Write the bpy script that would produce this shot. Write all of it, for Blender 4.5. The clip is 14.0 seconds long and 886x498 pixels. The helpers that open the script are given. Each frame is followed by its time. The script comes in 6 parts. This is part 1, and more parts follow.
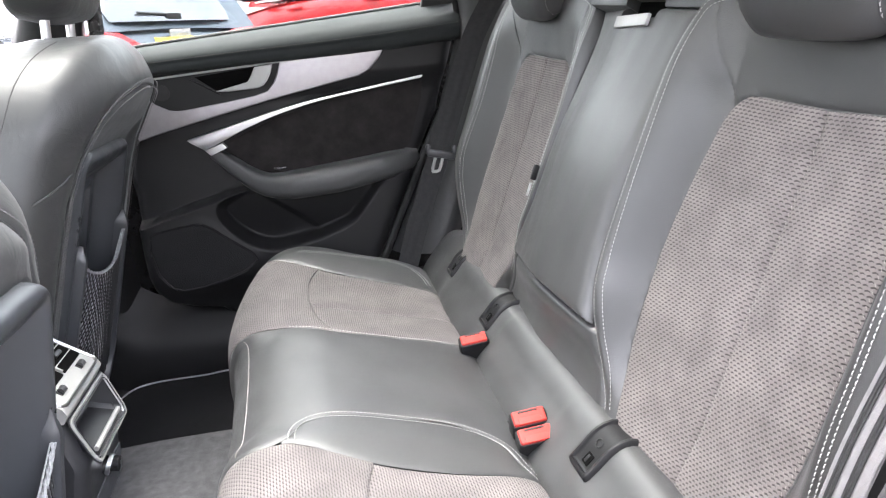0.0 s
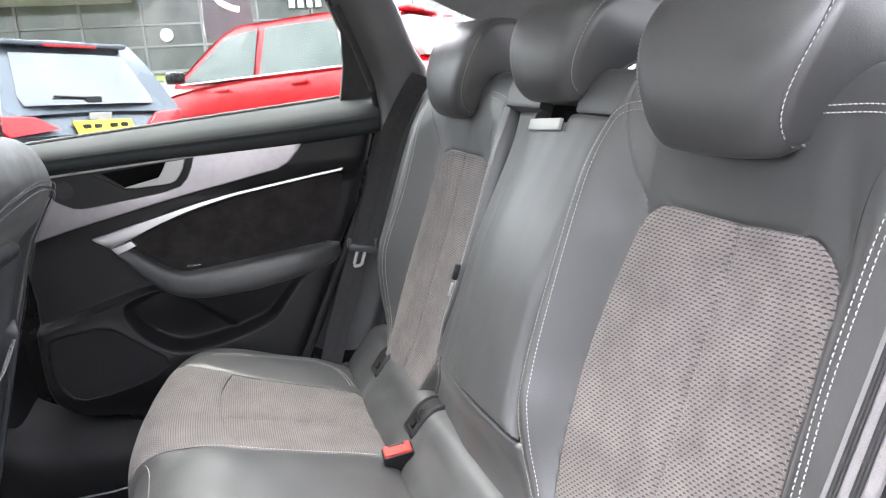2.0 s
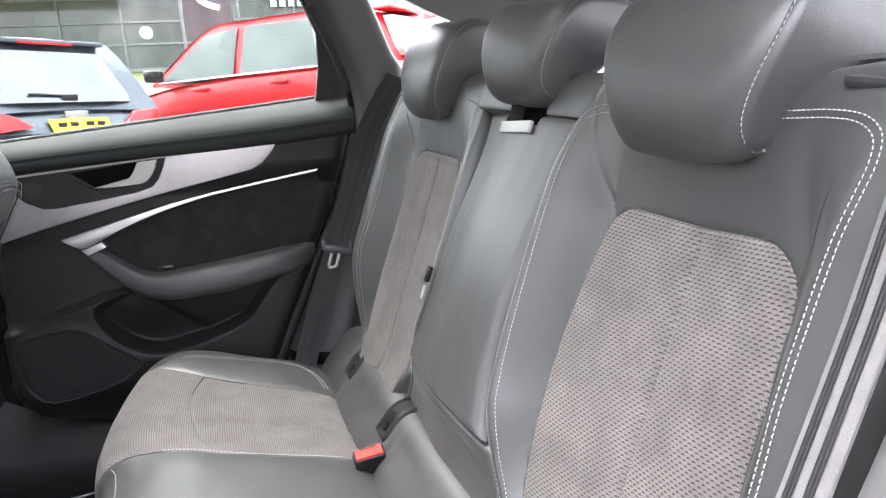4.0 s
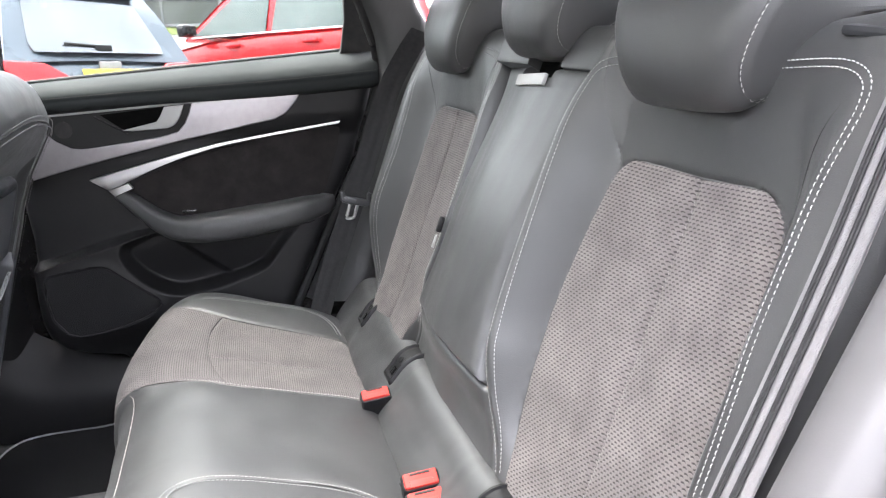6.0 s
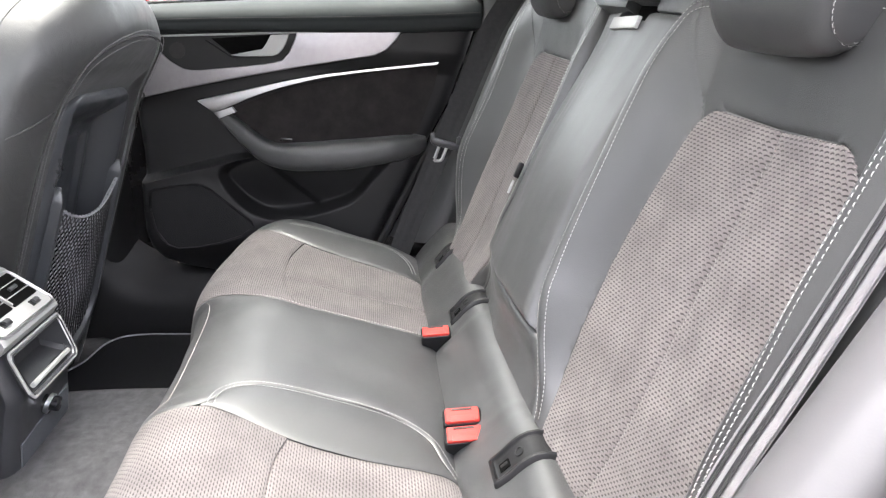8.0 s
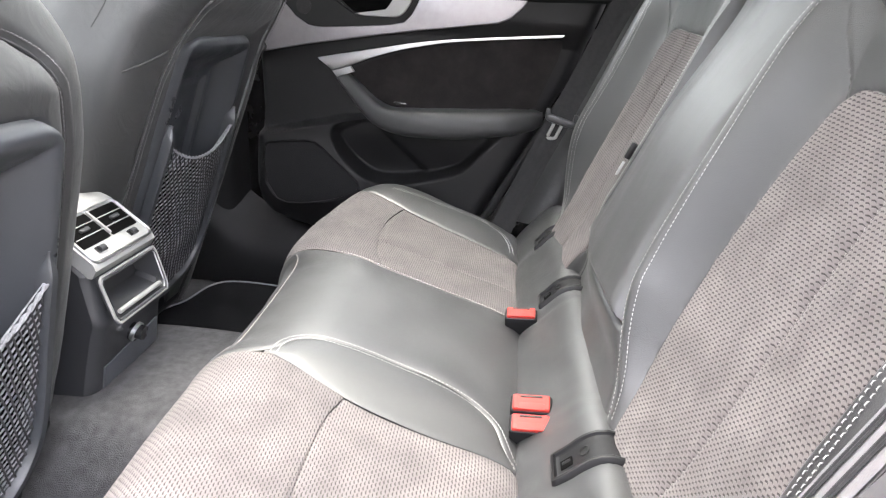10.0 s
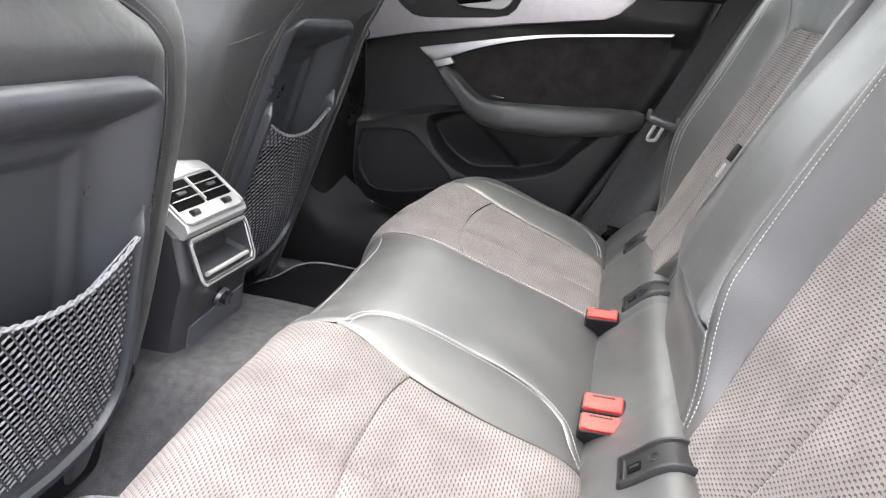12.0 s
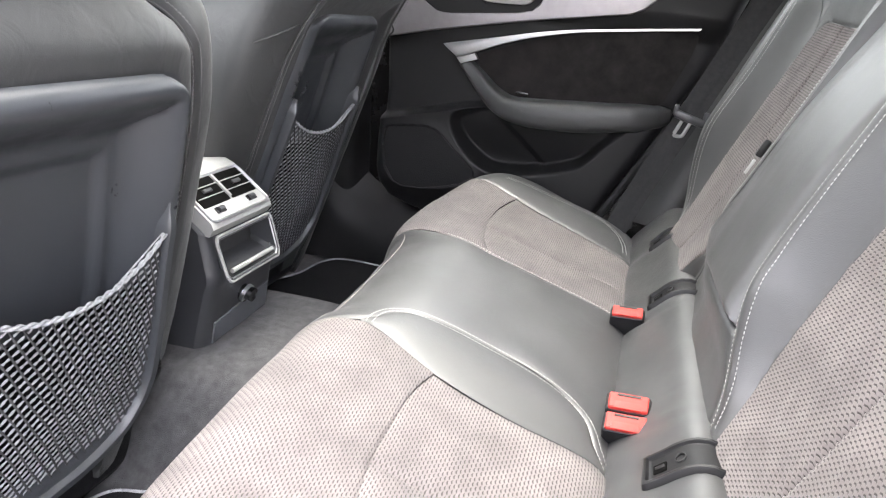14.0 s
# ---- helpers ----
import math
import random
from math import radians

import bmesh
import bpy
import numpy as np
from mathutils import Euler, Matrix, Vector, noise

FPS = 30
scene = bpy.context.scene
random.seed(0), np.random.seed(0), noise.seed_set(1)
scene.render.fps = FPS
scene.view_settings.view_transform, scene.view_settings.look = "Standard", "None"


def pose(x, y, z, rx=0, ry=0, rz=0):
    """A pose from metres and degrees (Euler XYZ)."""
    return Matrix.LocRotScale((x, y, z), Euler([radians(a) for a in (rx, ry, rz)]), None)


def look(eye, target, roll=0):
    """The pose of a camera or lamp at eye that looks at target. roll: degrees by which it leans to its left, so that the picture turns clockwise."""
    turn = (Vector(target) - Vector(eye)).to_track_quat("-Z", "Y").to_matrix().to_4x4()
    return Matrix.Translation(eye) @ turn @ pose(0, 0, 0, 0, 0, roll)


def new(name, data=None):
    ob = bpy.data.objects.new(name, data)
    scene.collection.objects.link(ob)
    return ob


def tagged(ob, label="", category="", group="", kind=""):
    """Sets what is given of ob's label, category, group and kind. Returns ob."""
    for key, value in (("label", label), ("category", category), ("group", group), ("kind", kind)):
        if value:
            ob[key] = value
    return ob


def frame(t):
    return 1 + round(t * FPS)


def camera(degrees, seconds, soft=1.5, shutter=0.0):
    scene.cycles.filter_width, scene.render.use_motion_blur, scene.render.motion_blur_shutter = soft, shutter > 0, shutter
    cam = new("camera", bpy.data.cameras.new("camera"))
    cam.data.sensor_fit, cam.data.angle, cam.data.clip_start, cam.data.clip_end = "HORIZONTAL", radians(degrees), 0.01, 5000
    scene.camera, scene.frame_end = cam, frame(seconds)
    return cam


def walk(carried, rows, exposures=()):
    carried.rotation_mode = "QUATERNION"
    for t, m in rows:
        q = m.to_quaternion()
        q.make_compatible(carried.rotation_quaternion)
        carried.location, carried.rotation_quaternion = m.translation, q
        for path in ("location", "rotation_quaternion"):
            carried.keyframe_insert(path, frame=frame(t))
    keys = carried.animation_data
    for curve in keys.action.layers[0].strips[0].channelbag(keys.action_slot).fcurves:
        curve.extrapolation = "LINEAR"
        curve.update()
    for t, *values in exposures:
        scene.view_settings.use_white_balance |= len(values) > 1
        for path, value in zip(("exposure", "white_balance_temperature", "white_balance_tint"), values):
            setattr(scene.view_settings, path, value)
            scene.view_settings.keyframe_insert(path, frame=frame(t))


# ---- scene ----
cam = camera(64.2, 14.0, soft=1.2)
PATH = [
    (0, (-0.932, 0.351, 0.907), (0.961, 0.037, 0.342), -4.5),
    (0.5, (-0.92, 0.345, 0.915), (0.979, -0.026, 0.409), -4.4),
    (1, (-0.907, 0.335, 0.925), (0.993, -0.09, 0.467), -4.5),
    (1.5, (-0.896, 0.325, 0.933), (1.002, -0.154, 0.523), -4.5),
    (2, (-0.887, 0.315, 0.939), (1.007, -0.205, 0.561), -4.6),
    (2.5, (-0.882, 0.311, 0.944), (1.005, -0.248, 0.591), -4.5),
    (5, (-0.903, 0.293, 0.93), (0.973, -0.26, 0.515), -3.7),
    (5.5, (-0.913, 0.292, 0.923), (0.966, -0.234, 0.484), -2.9),
    (6, (-0.921, 0.288, 0.916), (0.962, -0.202, 0.452), -2.1),
    (6.5, (-0.94, 0.282, 0.91), (0.948, -0.163, 0.423), -1.1),
    (7, (-0.949, 0.273, 0.904), (0.945, -0.12, 0.395), -0.2),
    (7.5, (-0.942, 0.254, 0.895), (0.961, -0.047, 0.359), 0.8),
    (8, (-0.93, 0.237, 0.886), (0.977, 0.043, 0.316), 1.9),
    (10.5, (-0.877, 0.189, 0.849), (1.009, 0.398, 0.217), 6.2),
    (11, (-0.873, 0.186, 0.843), (1.003, 0.467, 0.209), 6.8),
    (11.5, (-0.87, 0.181, 0.833), (0.994, 0.526, 0.195), 7.5),
    (12, (-0.874, 0.177, 0.828), (0.978, 0.571, 0.185), 7.7),
    (12.5, (-0.873, 0.174, 0.828), (0.968, 0.603, 0.177), 7.7),
    (13, (-0.871, 0.177, 0.825), (0.966, 0.622, 0.172), 7.5),
    (13.5, (-0.871, 0.178, 0.826), (0.963, 0.631, 0.168), 7.3),
    (14, (-0.871, 0.179, 0.828), (0.961, 0.633, 0.167), 7.2),
]
walk(cam, [(t, look(eye, target, roll)) for t, eye, target, roll in PATH], exposures=[(0, 5.12, 6600, 15), (6.5, 5.1, 6600, 15), (7.5, 5.15, 6700, 15), (10.5, 5.2, 6800, 15), (14, 5.2, 6800, 15)])

# ---- world and light ----
world = bpy.data.worlds.new("sky")
scene.world = world
world.use_nodes = True
wn, wl = world.node_tree.nodes, world.node_tree.links
sky = wn.new("ShaderNodeTexSky")
sky.sky_type, sky.sun_disc = "NISHITA", False
sky.sun_elevation, sky.sun_rotation = radians(74), radians(54)
sky.air_density, sky.dust_density, sky.ozone_density = 1.0, 8.0, 1.0
wn["Background"].inputs["Strength"].default_value = 0.15
cloud = wn.new("ShaderNodeHueSaturation")
cloud.inputs["Saturation"].default_value = 0.35
wl.new(sky.outputs["Color"], cloud.inputs["Color"])
wl.new(cloud.outputs["Color"], wn["Background"].inputs["Color"])
sun = new("sun", bpy.data.lights.new("sun", "SUN"))
sun.data.energy, sun.data.angle, sun.data.color = 0.20, radians(50), (1.0, 0.97, 0.93)
sun.matrix_world = look((4.5, 3.2, 19.2), (0, 0, 0))


# ---- mesh helpers ----
def smoothstep(a, b, v):
    t = np.clip((np.asarray(v, float) - a) / (b - a), 0, 1)
    return t * t * (3 - 2 * t)


def curve(pts, n=80, closed=False):
    """Points along a smooth curve through the given ones."""
    p = np.asarray(pts, float)
    if closed:
        p = np.vstack([p[-1], p, p[0], p[1]])
    else:
        p = np.vstack([2 * p[0] - p[1], p, 2 * p[-1] - p[-2]])
    k = len(p) - 3
    t = np.linspace(0, k, n, endpoint=not closed)
    i = np.minimum(t.astype(int), k - 1)
    f = (t - i)[:, None]
    a, b, c, d = p[i], p[i + 1], p[i + 2], p[i + 3]
    return 0.5 * (2 * b + (c - a) * f + (2 * a - 5 * b + 4 * c - d) * f**2 + (3 * b - a - 3 * c + d) * f**3)


def even(pts, step):
    """The same line cut into even steps."""
    p = np.asarray(pts, float)
    l = np.r_[0, np.cumsum(np.linalg.norm(np.diff(p, axis=0), axis=1))]
    n = max(2, int(round(l[-1] / step)) + 1)
    t = np.linspace(0, l[-1], n)
    return np.stack([np.interp(t, l, p[:, k]) for k in range(p.shape[1])], 1)


def sheet(p, uv=None, wrap=False):
    """A grid of points (rows, columns, 3) as geometry."""
    p = np.asarray(p, float)
    r, c = p.shape[:2]
    i = np.arange(r * c).reshape(r, c)
    if wrap:
        i = np.hstack([i, i[:, :1]])
    f = np.stack([i[:-1, :-1], i[:-1, 1:], i[1:, 1:], i[1:, :-1]], -1).reshape(-1, 4)
    return p.reshape(-1, 3), f.tolist(), None if uv is None else np.asarray(uv, float).reshape(-1, 2)


def joined(geos):
    verts, faces, uvs, n = [], [], [], 0
    for v, f, uv in geos:
        verts.append(v)
        faces += [[k + n for k in face] for face in f]
        uvs.append(np.zeros((len(v), 2)) if uv is None else uv)
        n += len(v)
    return np.vstack(verts), faces, np.vstack(uvs)


def tube(path, radius, sides=8, flat=1.0, up=(0, 0, 1), cap=True):
    """A rod along a line; flat squeezes it along up."""
    p = np.asarray(path, float)
    t = np.gradient(p, axis=0)
    t /= np.linalg.norm(t, axis=1)[:, None] + 1e-12
    a = np.cross(t, np.broadcast_to(np.asarray(up, float), p.shape))
    a /= np.linalg.norm(a, axis=1)[:, None] + 1e-12
    b = np.cross(a, t)
    w = np.linspace(0, 2 * np.pi, sides, endpoint=False)
    r = np.broadcast_to(np.asarray(radius, float), (len(p),))[:, None, None]
    g = p[:, None] + r * (np.cos(w)[None, :, None] * a[:, None] + flat * np.sin(w)[None, :, None] * b[:, None])
    v, f, _ = sheet(g, wrap=True)
    if cap:
        n = len(p)
        f += [list(range(sides))[::-1], [(n - 1) * sides + k for k in range(sides)]]
    return v, f, None


def band(path, profile, up=(0, 0, 1), wrap=True):
    """A profile (across, up) carried along a line."""
    p = np.asarray(path, float)
    t = np.gradient(p, axis=0)
    t /= np.linalg.norm(t, axis=1)[:, None] + 1e-12
    a = np.cross(t, np.broadcast_to(np.asarray(up, float), p.shape))
    a /= np.linalg.norm(a, axis=1)[:, None] + 1e-12
    b = np.cross(a, t)
    q = np.asarray(profile, float)
    g = p[:, None] + q[None, :, :1] * a[:, None] + q[None, :, 1:] * b[:, None]
    v, f, _ = sheet(g, wrap=wrap)
    if wrap:
        n, k = len(p), len(q)
        f += [list(range(k))[::-1], [(n - 1) * k + j for j in range(k)]]
    return v, f, None


def box(size, bevel=0.004, m=None, segments=2):
    """A rounded block of that size about its middle."""
    bm = bmesh.new()
    bmesh.ops.create_cube(bm, size=1)
    bmesh.ops.scale(bm, vec=size, verts=bm.verts)
    if bevel:
        bmesh.ops.bevel(bm, geom=bm.edges[:], offset=bevel, segments=segments, affect="EDGES", profile=0.6)
    if m is not None:
        bm.transform(m)
    return from_bm(bm)


def from_bm(bm):
    bm.verts.index_update()
    v = np.array([x.co[:] for x in bm.verts])
    f = [[x.index for x in face.verts] for face in bm.faces]
    bm.free()
    return v, f, None


def plate(poly, depth, place, bevel=0.003):
    """A flat outline pushed to a depth, edges rounded; place maps (a, b, w) to the world."""
    bm = bmesh.new()
    vs = [bm.verts.new((a, b, 0)) for a, b in poly]
    face = bm.faces.new(vs)
    face.normal_update()
    if face.normal.z < 0:
        face.normal_flip()
    out = bmesh.ops.extrude_face_region(bm, geom=[face])
    top = [g for g in out["geom"] if isinstance(g, bmesh.types.BMFace)]
    bmesh.ops.translate(bm, vec=(0, 0, depth), verts=[g for g in out["geom"] if isinstance(g, bmesh.types.BMVert)])
    if bevel:
        edges = {e for t in top for e in t.edges}
        bmesh.ops.bevel(bm, geom=list(edges), offset=bevel, segments=3, affect="EDGES", profile=0.6)
    bmesh.ops.triangulate(bm, faces=[f for f in bm.faces if len(f.verts) > 4])
    v, f, _ = from_bm(bm)
    uv = v[:, :2].copy()
    return np.array([place(*q) for q in v]), f, uv


def link_mesh(name, geo, material, smooth=True, angle=None):
    v, f, uv = geo
    me = bpy.data.meshes.new(name)
    me.from_pydata([tuple(q) for q in v], [], f)
    if uv is not None:
        layer = me.uv_layers.new(name="UVMap")
        loops = np.empty(len(me.loops), dtype=np.int32)
        me.loops.foreach_get("vertex_index", loops)
        layer.data.foreach_set("uv", np.asarray(uv, np.float32)[loops].ravel())
    me.materials.append(material)
    if smooth:
        me.polygons.foreach_set("use_smooth", np.ones(len(me.polygons), dtype=bool))
        if angle:
            me.set_sharp_from_angle(angle=radians(angle))
    me.update()
    return new(name, me)


def part(name, geo, material, parent, label="", smooth=True, angle=35, stuff=False):
    ob = link_mesh(name, geo, material, smooth, angle)
    ob.parent = parent
    ob.matrix_parent_inverse = parent.matrix_world.inverted()
    return tagged(ob, label, kind="stuff" if stuff else "")


def thing(name, label, category, at=(0, 0, 0), group="", kind=""):
    ob = new(name)
    ob.location = at
    ob.empty_display_size = 0.05
    bpy.context.view_layer.update()
    return tagged(ob, label, category, group, kind)


def setting(name, geo, material, label, category, angle=35):
    return tagged(link_mesh(name, geo, material, True, angle), label, category, kind="structure")


def stitches(path, normals, pitch=0.005, length=0.0036, width=0.0011, lift=0.0006, slant=0.0):
    """A row of thread stitches, each a small rounded rod lying on the surface."""
    p = np.asarray(path, float)
    l = np.r_[0, np.cumsum(np.linalg.norm(np.diff(p, axis=0), axis=1))]
    s = np.arange(pitch, l[-1] - pitch, pitch)
    n = np.asarray(normals, float)
    at = lambda q, d: np.stack([np.interp(d, l, q[:, k]) for k in range(3)], 1)
    mid, nn = at(p, s), at(n, s)
    way = at(p, s + 0.001) - at(p, s - 0.001)
    way /= np.linalg.norm(way, axis=1)[:, None] + 1e-12
    side = np.cross(nn, way)
    way = way + slant * side
    ends = []
    for k, wd, up in ((-0.5, 0.35, 0.0), (-0.3, 1, 1), (0.3, 1, 1), (0.5, 0.35, 0.0)):
        c = mid + way * length * k + nn * lift * up
        ends += [c - side * width / 2 * wd, c + nn * width * 0.45 * up, c + side * width / 2 * wd]
    v = np.stack(ends, 1).reshape(-1, 3)
    one = [[3 * r + c, 3 * r + c + 1, 3 * r + c + 4, 3 * r + c + 3] for r in range(3) for c in range(2)]
    f = [[q + 12 * k for q in face] for k in range(len(s)) for face in one]
    return v, f, None


# ---- materials ----
def material(name, color, rough=0.5, metal=0.0, spec=0.5):
    m = bpy.data.materials.new(name)
    m.use_nodes = True
    b = m.node_tree.nodes["Principled BSDF"]
    b.inputs["Base Color"].default_value = (*color, 1)
    b.inputs["Roughness"].default_value, b.inputs["Metallic"].default_value = rough, metal
    b.inputs["Specular IOR Level"].default_value = spec
    return m


def node(m, kind, **values):
    n = m.node_tree.nodes.new(kind)
    for key, value in values.items():
        n.inputs[key].default_value = value
    return n


def wire(m, a, b):
    m.node_tree.links.new(a, b)


def surface(name, color, dark, rough, scale=40.0, amount=0.5, bump=0.15, grain=900.0, distance=0.0006, metal=0.0, spec=0.5, spread=0.12, voronoi=True, sheen=0.0, crease=0.0):
    """A material with broad mottling, uneven gloss and a fine grain in relief, in object metres."""
    m = material(name, color, rough, metal, spec)
    b = m.node_tree.nodes["Principled BSDF"]
    b.inputs["Sheen Weight"].default_value, b.inputs["Sheen Roughness"].default_value = sheen, 0.35
    co = node(m, "ShaderNodeTexCoord")
    broad = node(m, "ShaderNodeTexNoise", Scale=scale, Detail=5.0, Roughness=0.6)
    wire(m, co.outputs["Object"], broad.inputs["Vector"])
    mix = node(m, "ShaderNodeMix")
    mix.data_type = "RGBA"
    mix.inputs[6].default_value, mix.inputs[7].default_value = (*dark, 1), (*color, 1)
    ramp = node(m, "ShaderNodeMapRange", **{"From Min": 0.5 - amount / 2, "From Max": 0.5 + amount / 2})
    wire(m, broad.outputs["Fac"], ramp.inputs["Value"])
    wire(m, ramp.outputs["Result"], mix.inputs[0])
    wire(m, mix.outputs[2], b.inputs["Base Color"])
    gloss = node(m, "ShaderNodeMapRange", **{"From Min": 0.3, "From Max": 0.7, "To Min": rough - spread, "To Max": rough + spread})
    wire(m, broad.outputs["Fac"], gloss.inputs["Value"])
    wire(m, gloss.outputs["Result"], b.inputs["Roughness"])
    if voronoi:
        fine = node(m, "ShaderNodeTexVoronoi", Scale=grain)
        fine.feature = "SMOOTH_F1"
        out = fine.outputs["Distance"]
    else:
        fine = node(m, "ShaderNodeTexNoise", Scale=grain, Detail=3.0)
        out = fine.outputs["Fac"]
    wire(m, co.outputs["Object"], fine.inputs["Vector"])
    bp = node(m, "ShaderNodeBump", Strength=bump, Distance=distance)
    wire(m, out, bp.inputs["Height"])
    wire(m, bp.outputs["Normal"], b.inputs["Normal"])
    if crease:
        folds = node(m, "ShaderNodeTexNoise", Scale=22.0, Detail=2.5, Distortion=1.6)
        wire(m, co.outputs["Object"], folds.inputs["Vector"])
        soft = node(m, "ShaderNodeBump", Strength=0.5, Distance=crease)
        wire(m, folds.outputs["Fac"], soft.inputs["Height"])
        wire(m, soft.outputs["Normal"], bp.inputs["Normal"])
    return m


def knit(name, color, dark, across=0.0052, along=0.0036, depth=0.7):
    """Woven suede cloth: rows of small slanted dashes, every second row set over by half."""
    m = surface(name, color, dark, 0.92, scale=17.0, amount=0.4, grain=1500.0, voronoi=False, spec=0.15)
    t = m.node_tree
    b = t.nodes["Principled BSDF"]
    uv = node(m, "ShaderNodeUVMap")
    sep = node(m, "ShaderNodeSeparateXYZ")
    wire(m, uv.outputs["UV"], sep.inputs[0])

    def calc(op, a, c=None):
        n = node(m, "ShaderNodeMath")
        n.operation = op
        for k, v in enumerate((a, c)):
            if v is None:
                continue
            if isinstance(v, (int, float)):
                n.inputs[k].default_value = v
            else:
                wire(m, v, n.inputs[k])
        return n.outputs[0]

    row = calc("DIVIDE", sep.outputs["Y"], along)
    odd = calc("MULTIPLY", calc("MODULO", calc("FLOOR", calc("ADD", row, 2000.0)), 2.0), 0.5)
    fv = calc("SUBTRACT", calc("FRACT", calc("ADD", row, 2000.0)), 0.5)
    col = calc("ADD", calc("ADD", calc("DIVIDE", sep.outputs["X"], across), odd), calc("MULTIPLY", fv, 0.35))
    fu = calc("SUBTRACT", calc("FRACT", calc("ADD", col, 2000.0)), 0.5)
    du = calc("SUBTRACT", 1.0, calc("MULTIPLY", calc("ABSOLUTE", fu), 2.15))
    bent = calc("ADD", calc("SUBTRACT", fv, 0.18), calc("MULTIPLY", calc("ABSOLUTE", calc("SUBTRACT", fu, 0.12)), 0.6))
    dv = calc("SUBTRACT", 1.0, calc("MULTIPLY", calc("ABSOLUTE", bent), 4.6))
    dash = calc("MINIMUM", calc("MULTIPLY", du, 2.2), calc("MULTIPLY", dv, 1.8))
    pit = node(m, "ShaderNodeMapRange", **{"From Min": 0.0, "From Max": 0.9})
    wire(m, dash, pit.inputs["Value"])
    old = b.inputs["Base Color"].links[0].from_socket
    mix = node(m, "ShaderNodeMix")
    mix.data_type = "RGBA"
    mix.inputs[7].default_value = (*[c * 0.2 for c in dark], 1)
    wire(m, old, mix.inputs[6])
    wire(m, calc("MULTIPLY", pit.outputs["Result"], depth), mix.inputs[0])
    wire(m, mix.outputs[2], b.inputs["Base Color"])
    bp = node(m, "ShaderNodeBump", Strength=0.8, Distance=0.0009)
    bp.invert = True
    wire(m, pit.outputs["Result"], bp.inputs["Height"])
    wire(m, b.inputs["Normal"].links[0].from_socket, bp.inputs["Normal"])
    wire(m, bp.outputs["Normal"], b.inputs["Normal"])
    b.inputs["Sheen Weight"].default_value = 0.06
    b.inputs["Sheen Roughness"].default_value = 0.5
    return m


leather = surface("black_leather", (0.038, 0.0385, 0.039), (0.030, 0.0305, 0.031), 0.45, scale=14, spec=0.85, crease=0.0005, bump=0.45, grain=900, distance=0.0005, voronoi=False, spread=0.05, sheen=0.05)
leather_back = surface("black_seat_back_leather", (0.043, 0.044, 0.044), (0.033, 0.034, 0.035), 0.46, scale=9, bump=0.3, grain=800, distance=0.0006, voronoi=False, spread=0.06, spec=0.6, sheen=0.1, crease=0.0022)
sill_leather = surface("black_sill_leather", (0.030, 0.034, 0.035), (0.025, 0.028, 0.029), 0.8, scale=12, bump=0.3, grain=800, distance=0.0006, voronoi=False, spread=0.06, spec=0.15)
speaker_mesh = surface("black_speaker_mesh", (0.016, 0.016, 0.017), (0.012, 0.012, 0.013), 0.75, scale=30, bump=0.6, grain=600, distance=0.001, spec=0.2)
cloth = knit("grey_knit_suede", (0.178, 0.160, 0.156), (0.106, 0.096, 0.094), across=0.0072, along=0.0037, depth=0.8)
suede = surface("black_suede", (0.032, 0.029, 0.029), (0.013, 0.012, 0.012), 0.95, scale=35, bump=0.3, grain=1400, voronoi=False, spec=0.1)
plastic = surface("black_soft_plastic", (0.0095, 0.0095, 0.0105), (0.0075, 0.0075, 0.0083), 0.50, scale=20, bump=0.2, grain=1500, distance=0.0004, spec=0.3)
shell_plastic = surface("grey_black_shell_plastic", (0.085, 0.090, 0.100), (0.072, 0.077, 0.086), 0.40, scale=16, bump=0.2, grain=1400, distance=0.0004)
console_plastic = surface("dark_grey_console_plastic", (0.03, 0.031, 0.034), (0.025, 0.026, 0.029), 0.42, scale=16, bump=0.15, grain=1500, distance=0.0003)
gloss_black = surface("gloss_black_plastic", (0.012, 0.012, 0.013), (0.010, 0.010, 0.011), 0.25, scale=30, bump=0.03, spread=0.08)
chrome = surface("satin_chrome", (0.58, 0.58, 0.59), (0.52, 0.52, 0.53), 0.30, scale=6, bump=0.0, metal=1.0, spread=0.02)
silver = surface("silver_painted_plastic", (0.37, 0.37, 0.36), (0.32, 0.32, 0.31), 0.42, scale=30, bump=0.05, metal=0.15, spread=0.05)
inlay = surface("brushed_grey_inlay", (0.36, 0.345, 0.36), (0.31, 0.295, 0.31), 0.36, scale=60, bump=0.05, metal=0.75, spread=0.06)
thread = surface("pale_thread", (0.40, 0.40, 0.385), (0.31, 0.31, 0.30), 0.8, scale=300, bump=0.2, grain=3000)
thread_grey = surface("grey_thread", (0.24, 0.22, 0.21), (0.18, 0.165, 0.16), 0.8, scale=300, bump=0.2, grain=3000)
thread_dark = surface("dark_thread", (0.05, 0.05, 0.05), (0.04, 0.04, 0.04), 0.8, scale=300, bump=0.2, grain=3000)
webbing_grey = surface("pale_grey_belt_webbing", (0.19, 0.185, 0.19), (0.14, 0.137, 0.14), 0.75, scale=120, bump=0.5, grain=700)
webbing = surface("black_belt_webbing", (0.012, 0.012, 0.013), (0.008, 0.008, 0.009), 0.75, scale=120, bump=0.4, grain=700)
carpet = surface("dark_grey_carpet", (0.085, 0.085, 0.088), (0.050, 0.050, 0.053), 0.98, scale=60, amount=0.4, bump=0.8, grain=700, distance=0.003, voronoi=False, spec=0.1)
